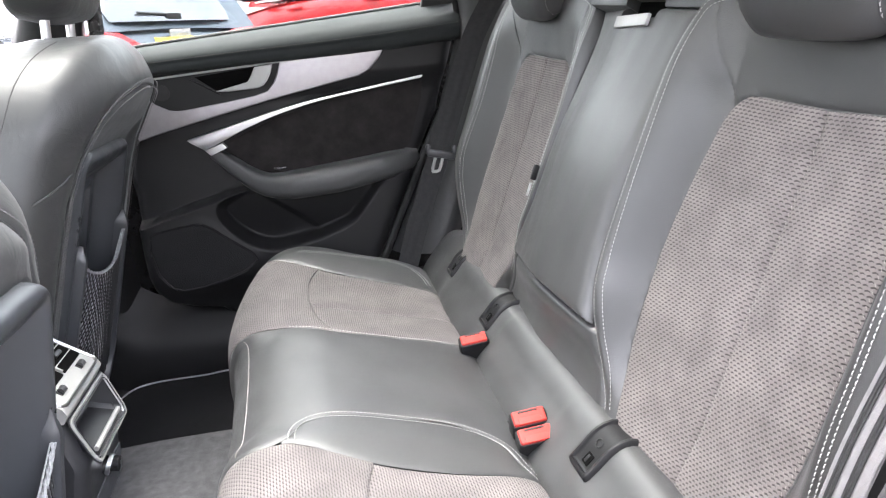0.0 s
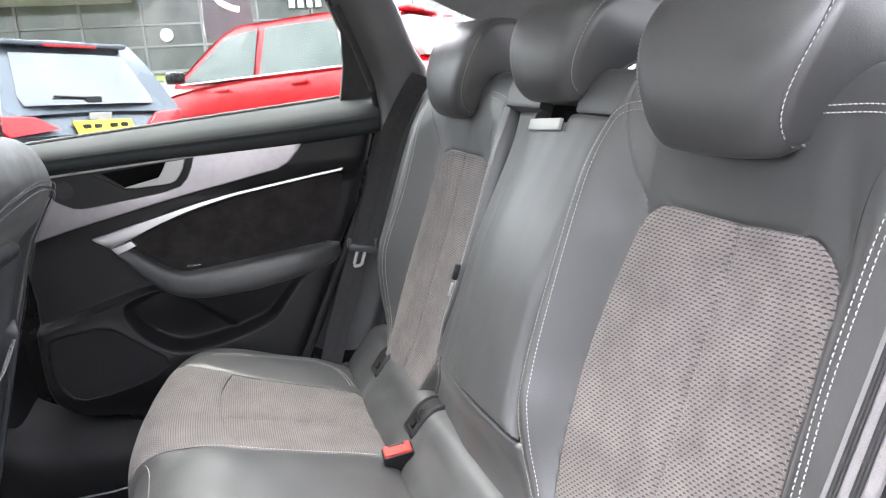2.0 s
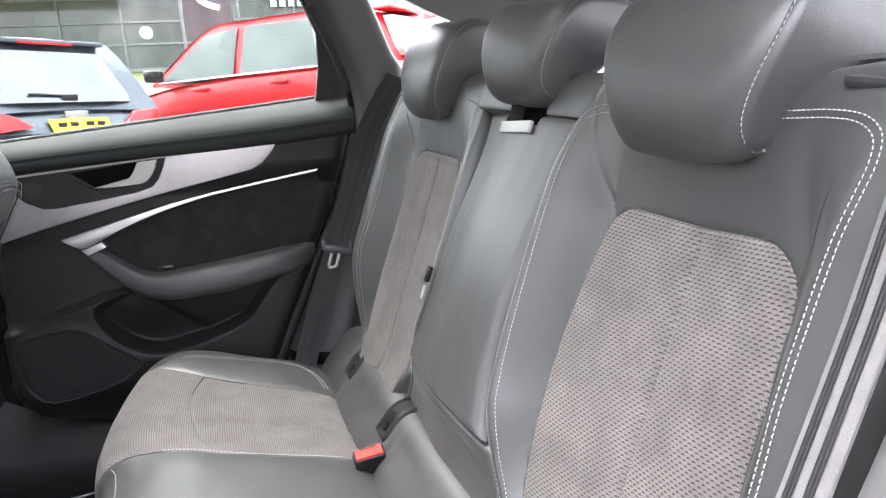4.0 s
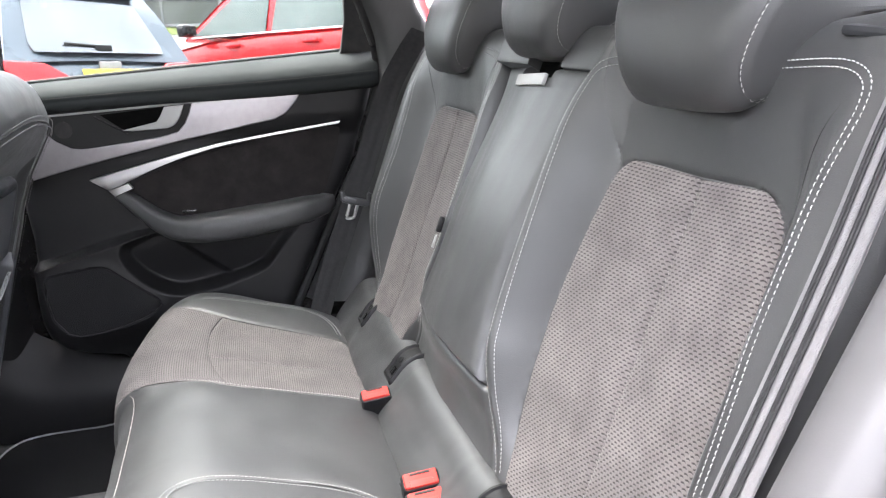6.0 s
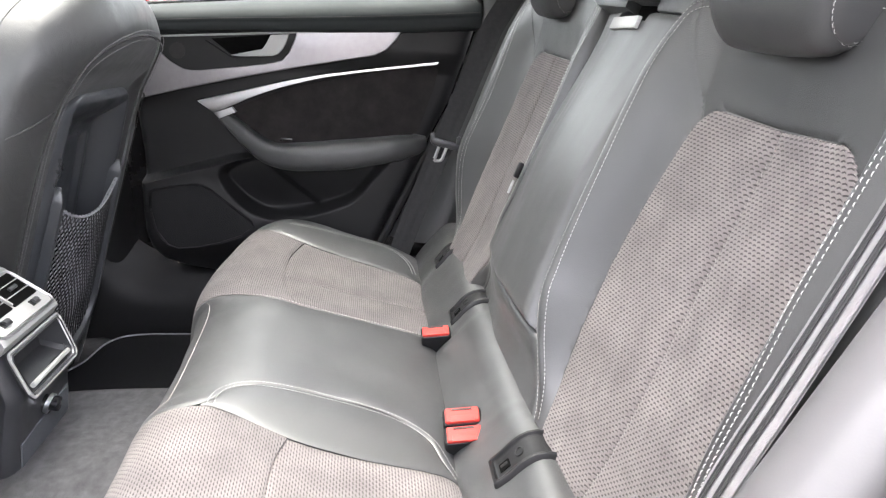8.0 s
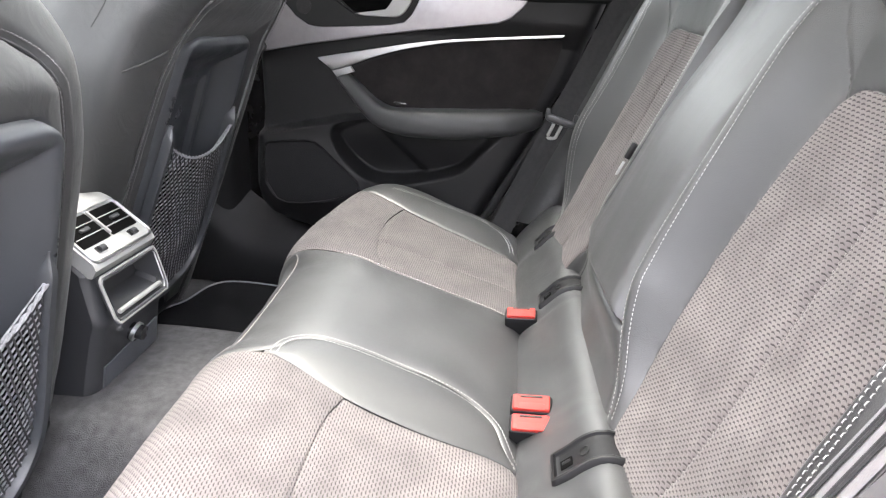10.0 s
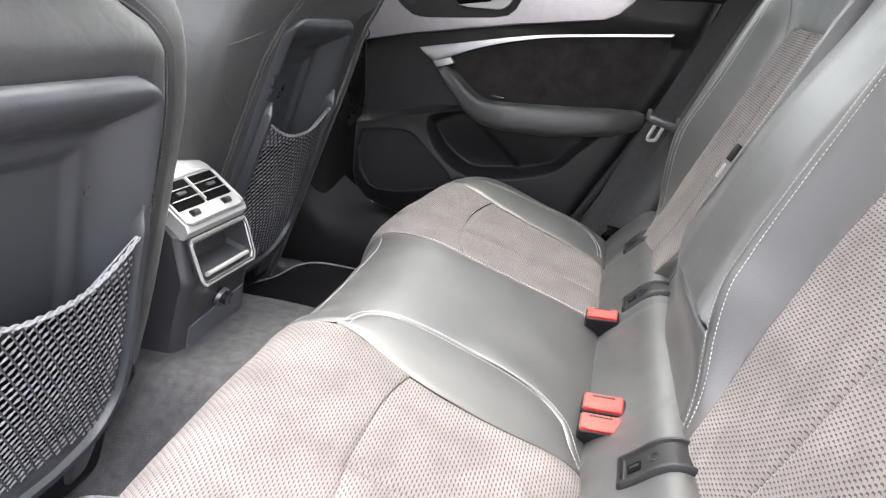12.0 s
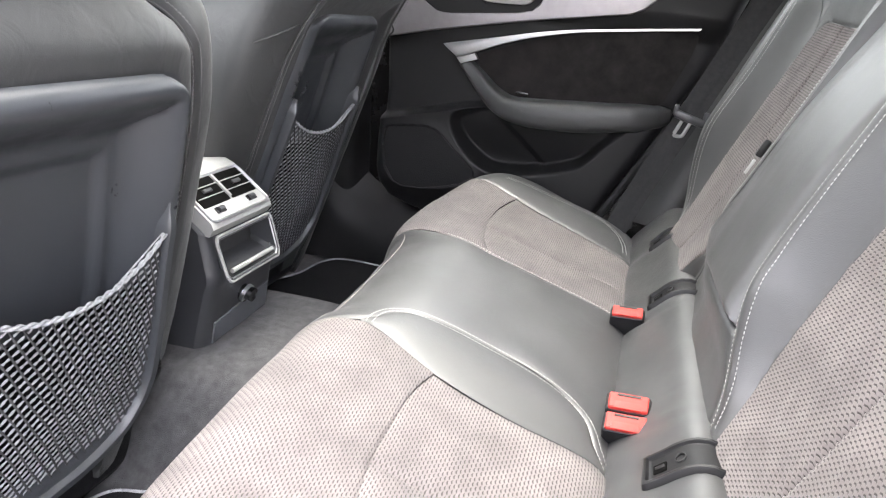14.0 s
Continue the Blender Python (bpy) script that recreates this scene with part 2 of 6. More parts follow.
mat_carpet = surface("black_floor_mat", (0.016, 0.016, 0.018), (0.009, 0.009, 0.010), 0.98, scale=80, bump=0.7, grain=800, distance=0.002, voronoi=False, spec=0.1)
red = surface("red_buckle_button", (0.50, 0.040, 0.032), (0.43, 0.034, 0.028), 0.6, scale=60, bump=0.1, spec=0.25)
headliner = surface("light_grey_headliner", (0.42, 0.42, 0.42), (0.38, 0.38, 0.38), 0.95, scale=60, bump=0.4, grain=900)
net_dark = surface("dark_net_cord", (0.06, 0.06, 0.063), (0.03, 0.03, 0.032), 0.8, scale=260, bump=0.3, grain=2500)
net_cord = surface("grey_net_cord", (0.38, 0.39, 0.40), (0.15, 0.15, 0.16), 0.8, scale=260, bump=0.3, grain=2500)
# Shade inside openings is put into this near-black colour.
shade_black = surface("painted_shade_black", (0.003, 0.003, 0.003), (0.002, 0.002, 0.002), 0.9, scale=60, bump=0.1, spec=0.05)
trim_grey = surface("grey_trim_fabric", (0.14, 0.14, 0.14), (0.115, 0.115, 0.115), 0.9, scale=30, bump=0.3, grain=900, spec=0.2)
rubber = surface("black_rubber_seal", (0.012, 0.012, 0.012), (0.009, 0.009, 0.009), 0.7, scale=60, bump=0.2)
jamb_paint = surface("grey_jamb_paint", (0.080, 0.079, 0.081), (0.072, 0.071, 0.073), 0.46, scale=20, bump=0.05, spread=0.05)
seat_shell = surface("seat_shell_plastic", (0.046, 0.050, 0.056), (0.040, 0.043, 0.048), 0.38, scale=16, bump=0.2, grain=1400, distance=0.0004)

# ---- rear seat: shared shapes ----
LEAN = radians(21)
BACK_V = np.array([0, -math.sin(LEAN), math.cos(LEAN)])
BACK_N = np.array([0, math.cos(LEAN), math.sin(LEAN)])
BACK_O = np.array([0, 0.051, 0.56])


def on_back(x, s, d):
    """Across the car, up the backrest and out of it towards the front, as a place."""
    x, s, d = np.broadcast_arrays(np.asarray(x, float), s, d)
    k = np.clip(x + 0.36, 0, None)
    s = np.where(s > 0, s * (1 + 0.15 * k), s)
    d = d + 0.042 * k
    p = BACK_O + s[..., None] * BACK_V + d[..., None] * BACK_N
    p[..., 0] = x
    return p


def smooth_lookup(v, xs, ys):
    """Smooth table, by a fine Catmull-Rom line."""
    c = curve(np.stack([xs, ys], 1), 200)
    return np.interp(v, c[:, 0], c[:, 1])


def sewn_in(s):
    """Line of the double stitching along the inner border of an outer backrest."""
    return smooth_lookup(s, [-0.16, -0.09, -0.06, -0.03, 0.0, 0.05, 0.1, 0.2, 0.28, 0.34, 0.38, 0.41, 0.44],
                         [0.243, 0.226, 0.213, 0.200, 0.188, 0.175, 0.166, 0.163, 0.165, 0.170, 0.180, 0.196, 0.215])


def edge_in(s):
    """Inner border of an outer backrest."""
    return sewn_in(s) - 0.019


def edge_out(s, sign):
    """Outer border of an outer backrest, round at the shoulder; the far one is drawn in at the bottom."""
    if sign < 0:
        return 0.606 - corner(s, 0.425, 0.07)
    return smooth_lookup(s, [-0.16, -0.09, -0.06, -0.03, 0.0, 0.05, 0.1, 0.2, 0.3, 0.36, 0.44], [0.520, 0.535, 0.548, 0.562, 0.577, 0.595, 0.604, 0.606, 0.606, 0.606, 0.606]) - corner(s, 0.425, 0.07)


CLOTH_TOP = 0.300


def corner(s, top, r):
    h = np.clip(np.asarray(s, float) - (top - r), 0, r * 0.9999)
    return r - np.sqrt(r * r - h * h)


def cloth_left(s):
    return smooth_lookup(s, [-0.16, -0.08, -0.05, -0.02, 0.03, 0.11, 0.19, 0.26, 0.30, 0.36, 0.44], [0.262, 0.236, 0.224, 0.213, 0.203, 0.198, 0.206, 0.221, 0.228, 0.24, 0.26])


def cloth_right(s):
    return smooth_lookup(s, [-0.16, -0.06, -0.03, 0.0, 0.05, 0.1, 0.2, 0.3, 0.36, 0.44], [0.462, 0.480, 0.488, 0.494, 0.497, 0.496, 0.492, 0.487, 0.475, 0.45])


def cloth_in(s):
    return cloth_left(np.minimum(s, CLOTH_TOP)) + corner(np.minimum(s, CLOTH_TOP), CLOTH_TOP, 0.04)


def cloth_out(s):
    return cloth_right(np.minimum(s, CLOTH_TOP)) - corner(np.minimum(s, CLOTH_TOP), CLOTH_TOP, 0.05)


def rise_in(s, sign=-1):
    return (0.002 if sign < 0 else -0.020) - 0.040 * smoothstep(0.06, -0.09, s) - 0.014 * smoothstep(0.30, 0.42, s)


def rise_out(s, sign):
    return (0.005 if sign > 0 else -0.006) - (0.055 if sign > 0 else 0.02) * smoothstep(0.10, -0.09, s) - 0.016 * smoothstep(0.30, 0.42, s)


def back_height(a, s, sign):
    """How far the padding of an outer backrest stands out: two raised bolsters and a hollow between them."""
    a, s = np.broadcast_arrays(np.asarray(a, float), np.asarray(s, float))
    xi, xo, xl, xr = sewn_in(s), edge_out(s, sign) - (0.05 if sign > 0 else 0.068), cloth_left(s), cloth_right(s)
    xr = np.minimum(xr, xo - 0.02)
    di, do = rise_in(s, sign), rise_out(s, sign)
    dc = -0.047 + 0.022 * smoothstep(0.27, 0.40, s) + 0.006 * smoothstep(-0.02, -0.09, s)
    ti, to = np.clip((a - xi) / (xl - xi), 0, 1), np.clip((xo - a) / (xo - xr), 0, 1)
    ease = lambda t: 0.45 * t + 0.55 * t * t * (3 - 2 * t)
    mid = 0.5 * (xl + xr)
    d = np.where(a < mid, di + (dc - di) * ease(ti), do + (dc - do) * ease(to))
    u = np.clip((a - xl) / (xr - xl), 0, 1)
    d = d - 0.007 * np.sin(np.pi * u) * (1 - 0.6 * smoothstep(0.30, 0.40, s))
    d = d - 0.020 * np.clip((edge_in(s) + 0.010 - a) / 0.010, 0, 1) ** 2
    v = np.clip((a - edge_out(s, sign) + 0.032) / 0.032, 0, 1)
    return d - 0.045 * (1 - np.sqrt(1 - 0.998 * v * v))


def back_at(sign, a, s, lift=0.0):
    """Places on an outer backrest, and the directions out of it."""
    e = 1.5e-3
    P = on_back(sign * a, s, back_height(a, s, sign))
    n = np.cross(on_back(sign * (a + e), s, back_height(a + e, s, sign)) - P, on_back(sign * a, s + e, back_height(a, s + e, sign)) - P)
    n /= np.linalg.norm(n, axis=-1)[..., None] + 1e-12
    n = np.where((n @ BACK_N)[..., None] < 0, -n, n)
    return P + n * lift, n


def cloth_gap(a, s):
    """Distance inwards from the border of the cloth inlay."""
    return np.minimum(np.minimum(a - cloth_in(s), cloth_out(s) - a), CLOTH_TOP - s)


def outer_backrest(sign):
    s = np.r_[np.linspace(-0.150, 0.26, 106), np.linspace(0.263, 0.312, 34), np.linspace(0.316, 0.396, 28)]
    u = np.r_[0, 0.004, 0.010, 0.018, 0.028, np.linspace(0.04, 0.90, 150), np.linspace(0.905, 1, 26)]
    S, U = np.meshgrid(s, u, indexing="ij")
    A = edge_in(S) + (edge_out(S, sign) - edge_in(S)) * U
    D = back_height(A, S, sign)
    g = cloth_gap(A, S)
    D = D - 0.006 * smoothstep(0.0, 0.006, g) - 0.002 * np.exp(-np.maximum(-g, 0) / 0.003) * (g < 0)
    seam = np.interp(S, [0.28, 0.30, 0.335, 0.37, 0.41], [0.234, 0.226, 0.208, 0.196, 0.188])
    D = D - 0.0022 * np.exp(-(((A - seam) / 0.0022) ** 2)) * smoothstep(0.282, 0.292, S)
    wav = np.array([noise.noise((a * 16, q * 11, 5.0 + sign)) for a, q in zip(A.ravel(), S.ravel())]).reshape(A.shape)
    D = D + 0.0011 * wav
    D[:, 0], D[:, -1] = D[:, 1] - 0.04, D[:, -2] - 0.09
    pts = list(on_back(sign * A, S, D))
    a, d = A[-1], D[-1]
    for k in range(1, 9):
        w = k / 8 * math.pi / 2
        pts.append(on_back(sign * a, 0.396 + 0.042 * math.sin(w), np.maximum(d, -0.08) - 0.03 * (1 - math.cos(w))))
    for k in (0.03, 0.07, 0.13):
        pts.append(on_back(sign * a, 0.438 + 0.03 * k, np.maximum(d, -0.08) - 0.03 - k))
    return sheet(np.array(pts))


def cloth_panel(sign, half):
    """Half of the cloth inlay, from its border to the seam in the middle."""
    s = np.r_[np.linspace(-0.148, 0.24, 96), np.linspace(0.243, CLOTH_TOP - 0.0008, 50)]
    u = np.r_[0, 0.01, 0.03, np.linspace(0.06, 0.94, 40), 0.97, 0.99, 1]
    S, U = np.meshgrid(s, u, indexing="ij")
    seam = 0.360
    lo, hi = (cloth_in(S), np.full_like(S, seam)) if half == 0 else (np.full_like(S, seam), cloth_out(S))
    A = lo + (hi - lo) * U
    gap = np.minimum(np.minimum(U, 1 - U) * (hi - lo), CLOTH_TOP - S)
    wav = np.array([noise.noise((a * 22 + 7 * half, q * 9, sign * 3.0)) for a, q in zip(A.ravel(), S.ravel())]).reshape(A.shape)
    fold = np.array([noise.noise((a * 55 + q * 30, q * 16 - a * 8, 9.0 + sign)) for a, q in zip(A.ravel(), S.ravel())]).reshape(A.shape)
    D = back_height(A, S, sign) + 0.0015 + 0.003 * (1 - np.exp(-gap / 0.025)) - 0.0042 * np.exp(-gap / 0.0022) + 0.0014 * wav + 0.0016 * np.clip(fold - 0.15, 0, 1)
    return sheet(on_back(sign * A, S, D), np.stack([A, S], -1))


# ---- rear bench: shapes ----
def bench_front(x):
    """How far forward the front of the bench reaches."""
    return smooth_lookup(x, [-0.68, -0.6, -0.52, -0.42, -0.3, -0.17, -0.13, 0.0, 0.15, 0.19, 0.3, 0.42, 0.52, 0.6, 0.68],
                         [0.43, 0.465, 0.49, 0.503, 0.512, 0.520, 0.516, 0.520, 0.53, 0.543, 0.551, 0.548, 0.535, 0.51, 0.46])


PROFILE = even(curve([(0.06, 0.345), (0.085, 0.352), (0.11, 0.364), (0.13, 0.384), (0.15, 0.402), (0.2, 0.421), (0.3, 0.449), (0.38, 0.469), (0.44, 0.479), (0.485, 0.479), (0.515, 0.469), (0.536, 0.448),
                      (0.547, 0.415), (0.55, 0.37), (0.545, 0.3), (0.535, 0.22), (0.53, 0.19)], 400), 0.004)
PROFILE_L = np.arange(len(PROFILE)) * 0.004


def bench(x, l):
    """A place on the bench: across the car, and along it from back to front, then down the front."""
    x, l = np.broadcast_arrays(np.asarray(x, float), l)
    y, z = np.interp(l, PROFILE_L, PROFILE[:, 0]), np.interp(l, PROFILE_L, PROFILE[:, 1])
    y = y + (bench_front(x) - 0.55) * smoothstep(0.25, 0.52, y)
    a = np.abs(x)
    mid = smoothstep(0.22, 0.12, a)
    fore = smoothstep(0.36, 0.5, l)
    z = z - 0.012 * mid * fore + 0.006 * mid * (1 - fore)
    rise = smoothstep(0.04, 0.2, l) * (1 - smoothstep(0.47, 0.58, l))
    z = z + 0.012 * rise * smoothstep(0.45, 0.575, a) - 0.03 * smoothstep(0.6, 0.66, a) ** 2
    z = z + 0.003 * np.exp(-(((x + 0.18) / 0.03) ** 2)) * smoothstep(0.05, 0.15, l) * (1 - smoothstep(0.4, 0.46, l))
    z = z - 0.012 * rise * np.exp(-(((a - 0.36) / 0.12) ** 2)) * smoothstep(0.5, 0.3, l)
    return np.stack([x, y, z], -1)


def along(y):
    """Length along the bench for a distance from its back."""
    k = int(np.argmax(PROFILE[:, 0]))
    return np.interp(y, PROFILE[:k, 0], PROFILE_L[:k])


def bench_panel(left, right, l0, l1, nu=40, nv=90, tuck=(1, 1, 1, 1), pad=0.0, seed=0.0, rough=0.0008, sink=(0.0018, 0.0012)):
    """A sewn panel between two side lines and two cross lines; its edges draw in at the seams."""
    v = np.linspace(0, 1, nv)
    u = np.r_[0, 0.012, 0.03, np.linspace(0.06, 0.94, nu - 6), 0.97, 0.988, 1]
    V, U = np.meshgrid(v, u, indexing="ij")
    L = np.full_like(V, 0.3)
    for _ in range(3):
        X = left(L) + (right(L) - left(L)) * U
        a, b = l0(X), l1(X)
        L = a + (b - a) * V
    X = left(L) + (right(L) - left(L)) * U
    w = np.abs(right(L) - left(L))
    g = np.stack([U * w + (0 if tuck[0] else 9), (1 - U) * w + (0 if tuck[1] else 9), V * np.abs(b - a) + (0 if tuck[2] else 9), (1 - V) * np.abs(b - a) + (0 if tuck[3] else 9)])
    gap = g.min(0)
    P = bench(X, L)
    e = 1e-3
    n = np.cross(bench(X + e, L) - P, bench(X, L + e) - P)
    n /= np.linalg.norm(n, axis=-1)[..., None] + 1e-12
    wav = np.array([noise.noise((x * 14 + seed, q * 14, seed)) for x, q in zip(X.ravel(), L.ravel())]).reshape(X.shape)
    P = P + n * (pad - sink[0] * np.exp(-gap / 0.0028) - sink[1] * np.exp(-gap / 0.012) + rough * wav)[..., None]
    return sheet(P, np.stack([X, L], -1))


def bench_at(X, L, lift=0.0):
    P = bench(X, L)
    e = 1e-3
    n = np.cross(bench(X + e, L) - P, bench(X, L + e) - P)
    n /= np.linalg.norm(n, axis=-1)[..., None] + 1e-12
    return P + n * lift, n


L_END = PROFILE_L[-1]
STITCH_NEAR = [(-0.195, 0.447), (-0.168, 0.444), (-0.148, 0.43), (-0.138, 0.395), (-0.132, 0.345), (-0.131, 0.30), (-0.133, 0.25), (-0.144, 0.203), (-0.17, 0.167), (-0.205, 0.149), (-0.228, 0.136)]


def near_stitch_x(l):
    """Border between the middle leather and the leather strip beside it."""
    return smooth_lookup(l, [0.0, 0.05, along(0.15), along(0.167), along(0.203), along(0.25), along(0.30), along(0.345), along(0.395), along(0.43), along(0.447), 0.46, 0.52, 0.7, 0.9],
                         [-0.235, -0.23, -0.205, -0.17, -0.14, -0.127, -0.125, -0.127, -0.134, -0.148, -0.175, -0.19, -0.185, -0.175, -0.17])


def near_cloth_x(l):
    return smooth_lookup(l, [0.0, along(0.106), along(0.16), along(0.25), along(0.345), along(0.43), along(0.46), 0.5, 0.7, 0.9],
                         [-0.23, -0.2285, -0.226, -0.230, -0.222, -0.199, -0.190, -0.187, -0.177, -0.172])


def far_cloth_x(l):
    return smooth_lookup(l, [0.0, along(0.15), along(0.28), along(0.37), along(0.45), 0.5, 0.56, 0.7, 0.9], [0.162, 0.161, 0.154, 0.156, 0.176, 0.19, 0.188, 0.175, 0.172])


def outer_x(l):
    """Border between seat cloth and outer bolster."""
    return smooth_lookup(l, [0.0, 0.1, 0.2, 0.3, 0.36, 0.42, 0.47, 0.56, 0.7, 0.9], [0.458, 0.466, 0.478, 0.489, 0.502, 0.526, 0.552, 0.6, 0.62, 0.62])


flat_line = lambda q: (lambda l: np.full_like(np.asarray(l, float), q))
far_cross = lambda x: smooth_lookup(x, [0.1, 0.17, 0.23, 0.29, 0.36, 0.42, 0.47, 0.52, 0.56], along(np.array([0.365, 0.369, 0.384, 0.394, 0.401, 0.402, 0.395, 0.378, 0.36])))
near_cross = lambda x: smooth_lookup(x, [-0.6, -0.52, -0.45, -0.37, -0.31, -0.26, -0.228, -0.15], along(np.array([0.30, 0.325, 0.341, 0.355, 0.356, 0.351, 0.342, 0.32])))

# ---- rear bench ----
bench_seat = thing("rear_bench_cushion", "black leather rear bench cushion with grey knit cloth seat panels", "car seat", (0, 0.3, 0.2))
part("middle_panel", bench_panel(near_stitch_x, far_cloth_x, flat_line(0.0), flat_line(L_END), 60, 150, (1, 1, 0, 0), seed=3.1, rough=0.0022), leather, bench_seat, "smooth black leather middle seat")
part("side_strip", bench_panel(near_cloth_x, lambda l: np.maximum(near_stitch_x(l), near_cloth_x(l) + 0.001), flat_line(0.0), flat_line(along(0.46)), 16, 90, (1, 1, 0, 0), seed=5.0), leather, bench_seat)
part("front_cloth", bench_panel(far_cloth_x, outer_x, far_cross, flat_line(L_END), 50, 90, (1, 1, 1, 0), seed=1.7, rough=0.002), cloth, bench_seat, "grey knit cloth over the seat front")
part("front_cloth", bench_panel(lambda l: -outer_x(l), near_cloth_x, near_cross, flat_line(L_END), 50, 90, (1, 1, 1, 0), seed=2.3, rough=0.002), cloth, bench_seat, "grey knit cloth over the seat front")
part("seat_cloth", bench_panel(far_cloth_x, flat_line(0.304), flat_line(0.02), far_cross, 30, 60, seed=4.4, rough=0.0014, sink=(0.0022, 0.0026)), cloth, bench_seat, "grey knit cloth seat panel")
part("seat_cloth", bench_panel(flat_line(0.304), outer_x, flat_line(0.02), far_cross, 30, 60, seed=6.4, rough=0.0014, sink=(0.0022, 0.0026)), cloth, bench_seat, "grey knit cloth seat panel")
part("seat_cloth", bench_panel(flat_line(-0.383), near_cloth_x, flat_line(0.02), near_cross, 30, 60, seed=8.4, rough=0.0014, sink=(0.0022, 0.0026)), cloth, bench_seat, "grey knit cloth seat panel")
part("seat_cloth", bench_panel(lambda l: -outer_x(l), flat_line(-0.383), flat_line(0.02), near_cross, 30, 60, seed=9.4, rough=0.0014, sink=(0.0022, 0.0026)), cloth, bench_seat, "grey knit cloth seat panel")
for sg in (1, -1):
    lo, hi = (outer_x, flat_line(0.665)) if sg > 0 else (flat_line(-0.665), lambda l: -outer_x(l))
    part("side_bolster", bench_panel(lo, hi, flat_line(0.0), flat_line(L_END), 24, 110, (1, 0, 0, 0) if sg > 0 else (0, 1, 0, 0), seed=11.0 + sg), leather, bench_seat)

# roll of leather between cushion and backrest
ROLL = even(curve([(0.136, 0.345), (0.141, 0.372), (0.136, 0.394), (0.119, 0.411), (0.100, 0.423), (0.083, 0.434), (0.068, 0.446), (0.057, 0.452), (0.046, 0.449), (0.038, 0.438), (0.034, 0.42)], 200), 0.004)
rx = np.linspace(-0.64, 0.64, 260)
RX, RK = np.meshgrid(rx, np.arange(len(ROLL)), indexing="ij")


def roll_swell(x, back):
    """The roll is drawn in at each anchor and at the sides of the buckles, and swells between them."""
    x = np.asarray(x, float)
    pull = sum(np.exp(-(((x - c) / 0.035) ** 2)) for c in (-0.251, 0.182, 0.472)) + 0.7 * np.exp(-(((x - 0.118) / 0.012) ** 2)) + 0.5 * np.exp(-(((x + 0.135) / 0.03) ** 2))
    return 0.004 - 0.006 * pull * (1 - 0.8 * back) + back * (0.009 + 0.016 * np.clip(x + 0.36, 0, None))


rn = np.gradient(ROLL, axis=0)
rn = np.stack([rn[:, 1], -rn[:, 0]], 1)
rn /= np.linalg.norm(rn, axis=1)[:, None]
wr = np.array([noise.noise((x * 18, k * 0.12, 2.0)) + 0.8 * noise.noise((x * 60, k * 0.10, 6.0)) * math.exp(-(((x + 0.19) / 0.05) ** 2)) for x, k in zip(RX.ravel(), RK.ravel())]).reshape(RX.shape)
swell = roll_swell(RX, smoothstep(8, len(ROLL) - 12, RK)) + 0.0011 * wr
part("rear_roll", sheet(np.stack([RX, ROLL[RK][..., 0] + swell * rn[RK][..., 0], ROLL[RK][..., 1] + swell * rn[RK][..., 1]], -1)), leather, bench_seat, "black leather roll at the back of the cushion")

# seams and thread on the bench
rows_of_thread = []


def sew(X, L, offsets, pitch=0.005, slant=0.0, **more):
    for off in offsets:
        t = np.stack([np.gradient(X), np.gradient(L)], 1)
        t /= np.linalg.norm(t, axis=1)[:, None]
        P, n = bench_at(X - t[:, 1] * off, L + t[:, 0] * off)
        rows_of_thread.append(stitches(P, n, pitch, slant=slant, **more))


c = even(curve(STITCH_NEAR, 200), 0.003)
c[:, 1] = along(c[:, 1])
sew(c[:, 0], c[:, 1], (-0.0045, 0.0045))
l = np.linspace(0.04, along(0.45), 120)
sew(far_cloth_x(l) - 0.006, l, (0.0,), pitch=0.0055, width=0.0013, lift=0.0012)
sew(far_cloth_x(l) - 0.013, l, (0.0,), pitch=0.0055, width=0.0007)
for sg in (1, -1):
    q = even(curve([(sg * 0.49, 0.152), (sg * 0.535, 0.16), (sg * 0.57, 0.18), (sg * 0.586, 0.215), (sg * 0.588, 0.27), (sg * 0.582, 0.34), (sg * 0.578, 0.4), (sg * 0.575, 0.45)], 200), 0.003)
    sew(q[:, 0], along(q[:, 1]), (-0.0042, 0.0042), width=0.0018, lift=0.0016)
part("stitching", joined(rows_of_thread), thread, bench_seat, "pale double stitching", stuff=True)

# cross seam along the front edge of the middle seat
x = np.linspace(-0.178, 0.176, 80)
P, n = bench_at(x, np.full_like(x, 0.492), 0.0004)
part("front_seam", tube(P, 0.0007, 6), thread_grey, bench_seat, "pale piped seam along the front edge")

# ---- child-seat anchor covers ----
def on_roll(x, k, out):
    """Across the car, along the roll from its front, and out of it."""
    i = np.arange(len(ROLL))
    y, z = np.interp(k, i, ROLL[:, 0]), np.interp(k, i, ROLL[:, 1])
    out = out + float(roll_swell(x, smoothstep(8, len(ROLL) - 12, k))) + 0.004
    return np.array([x, y + out * np.interp(k, i, rn[:, 0]), z + out * np.interp(k, i, rn[:, 1])])


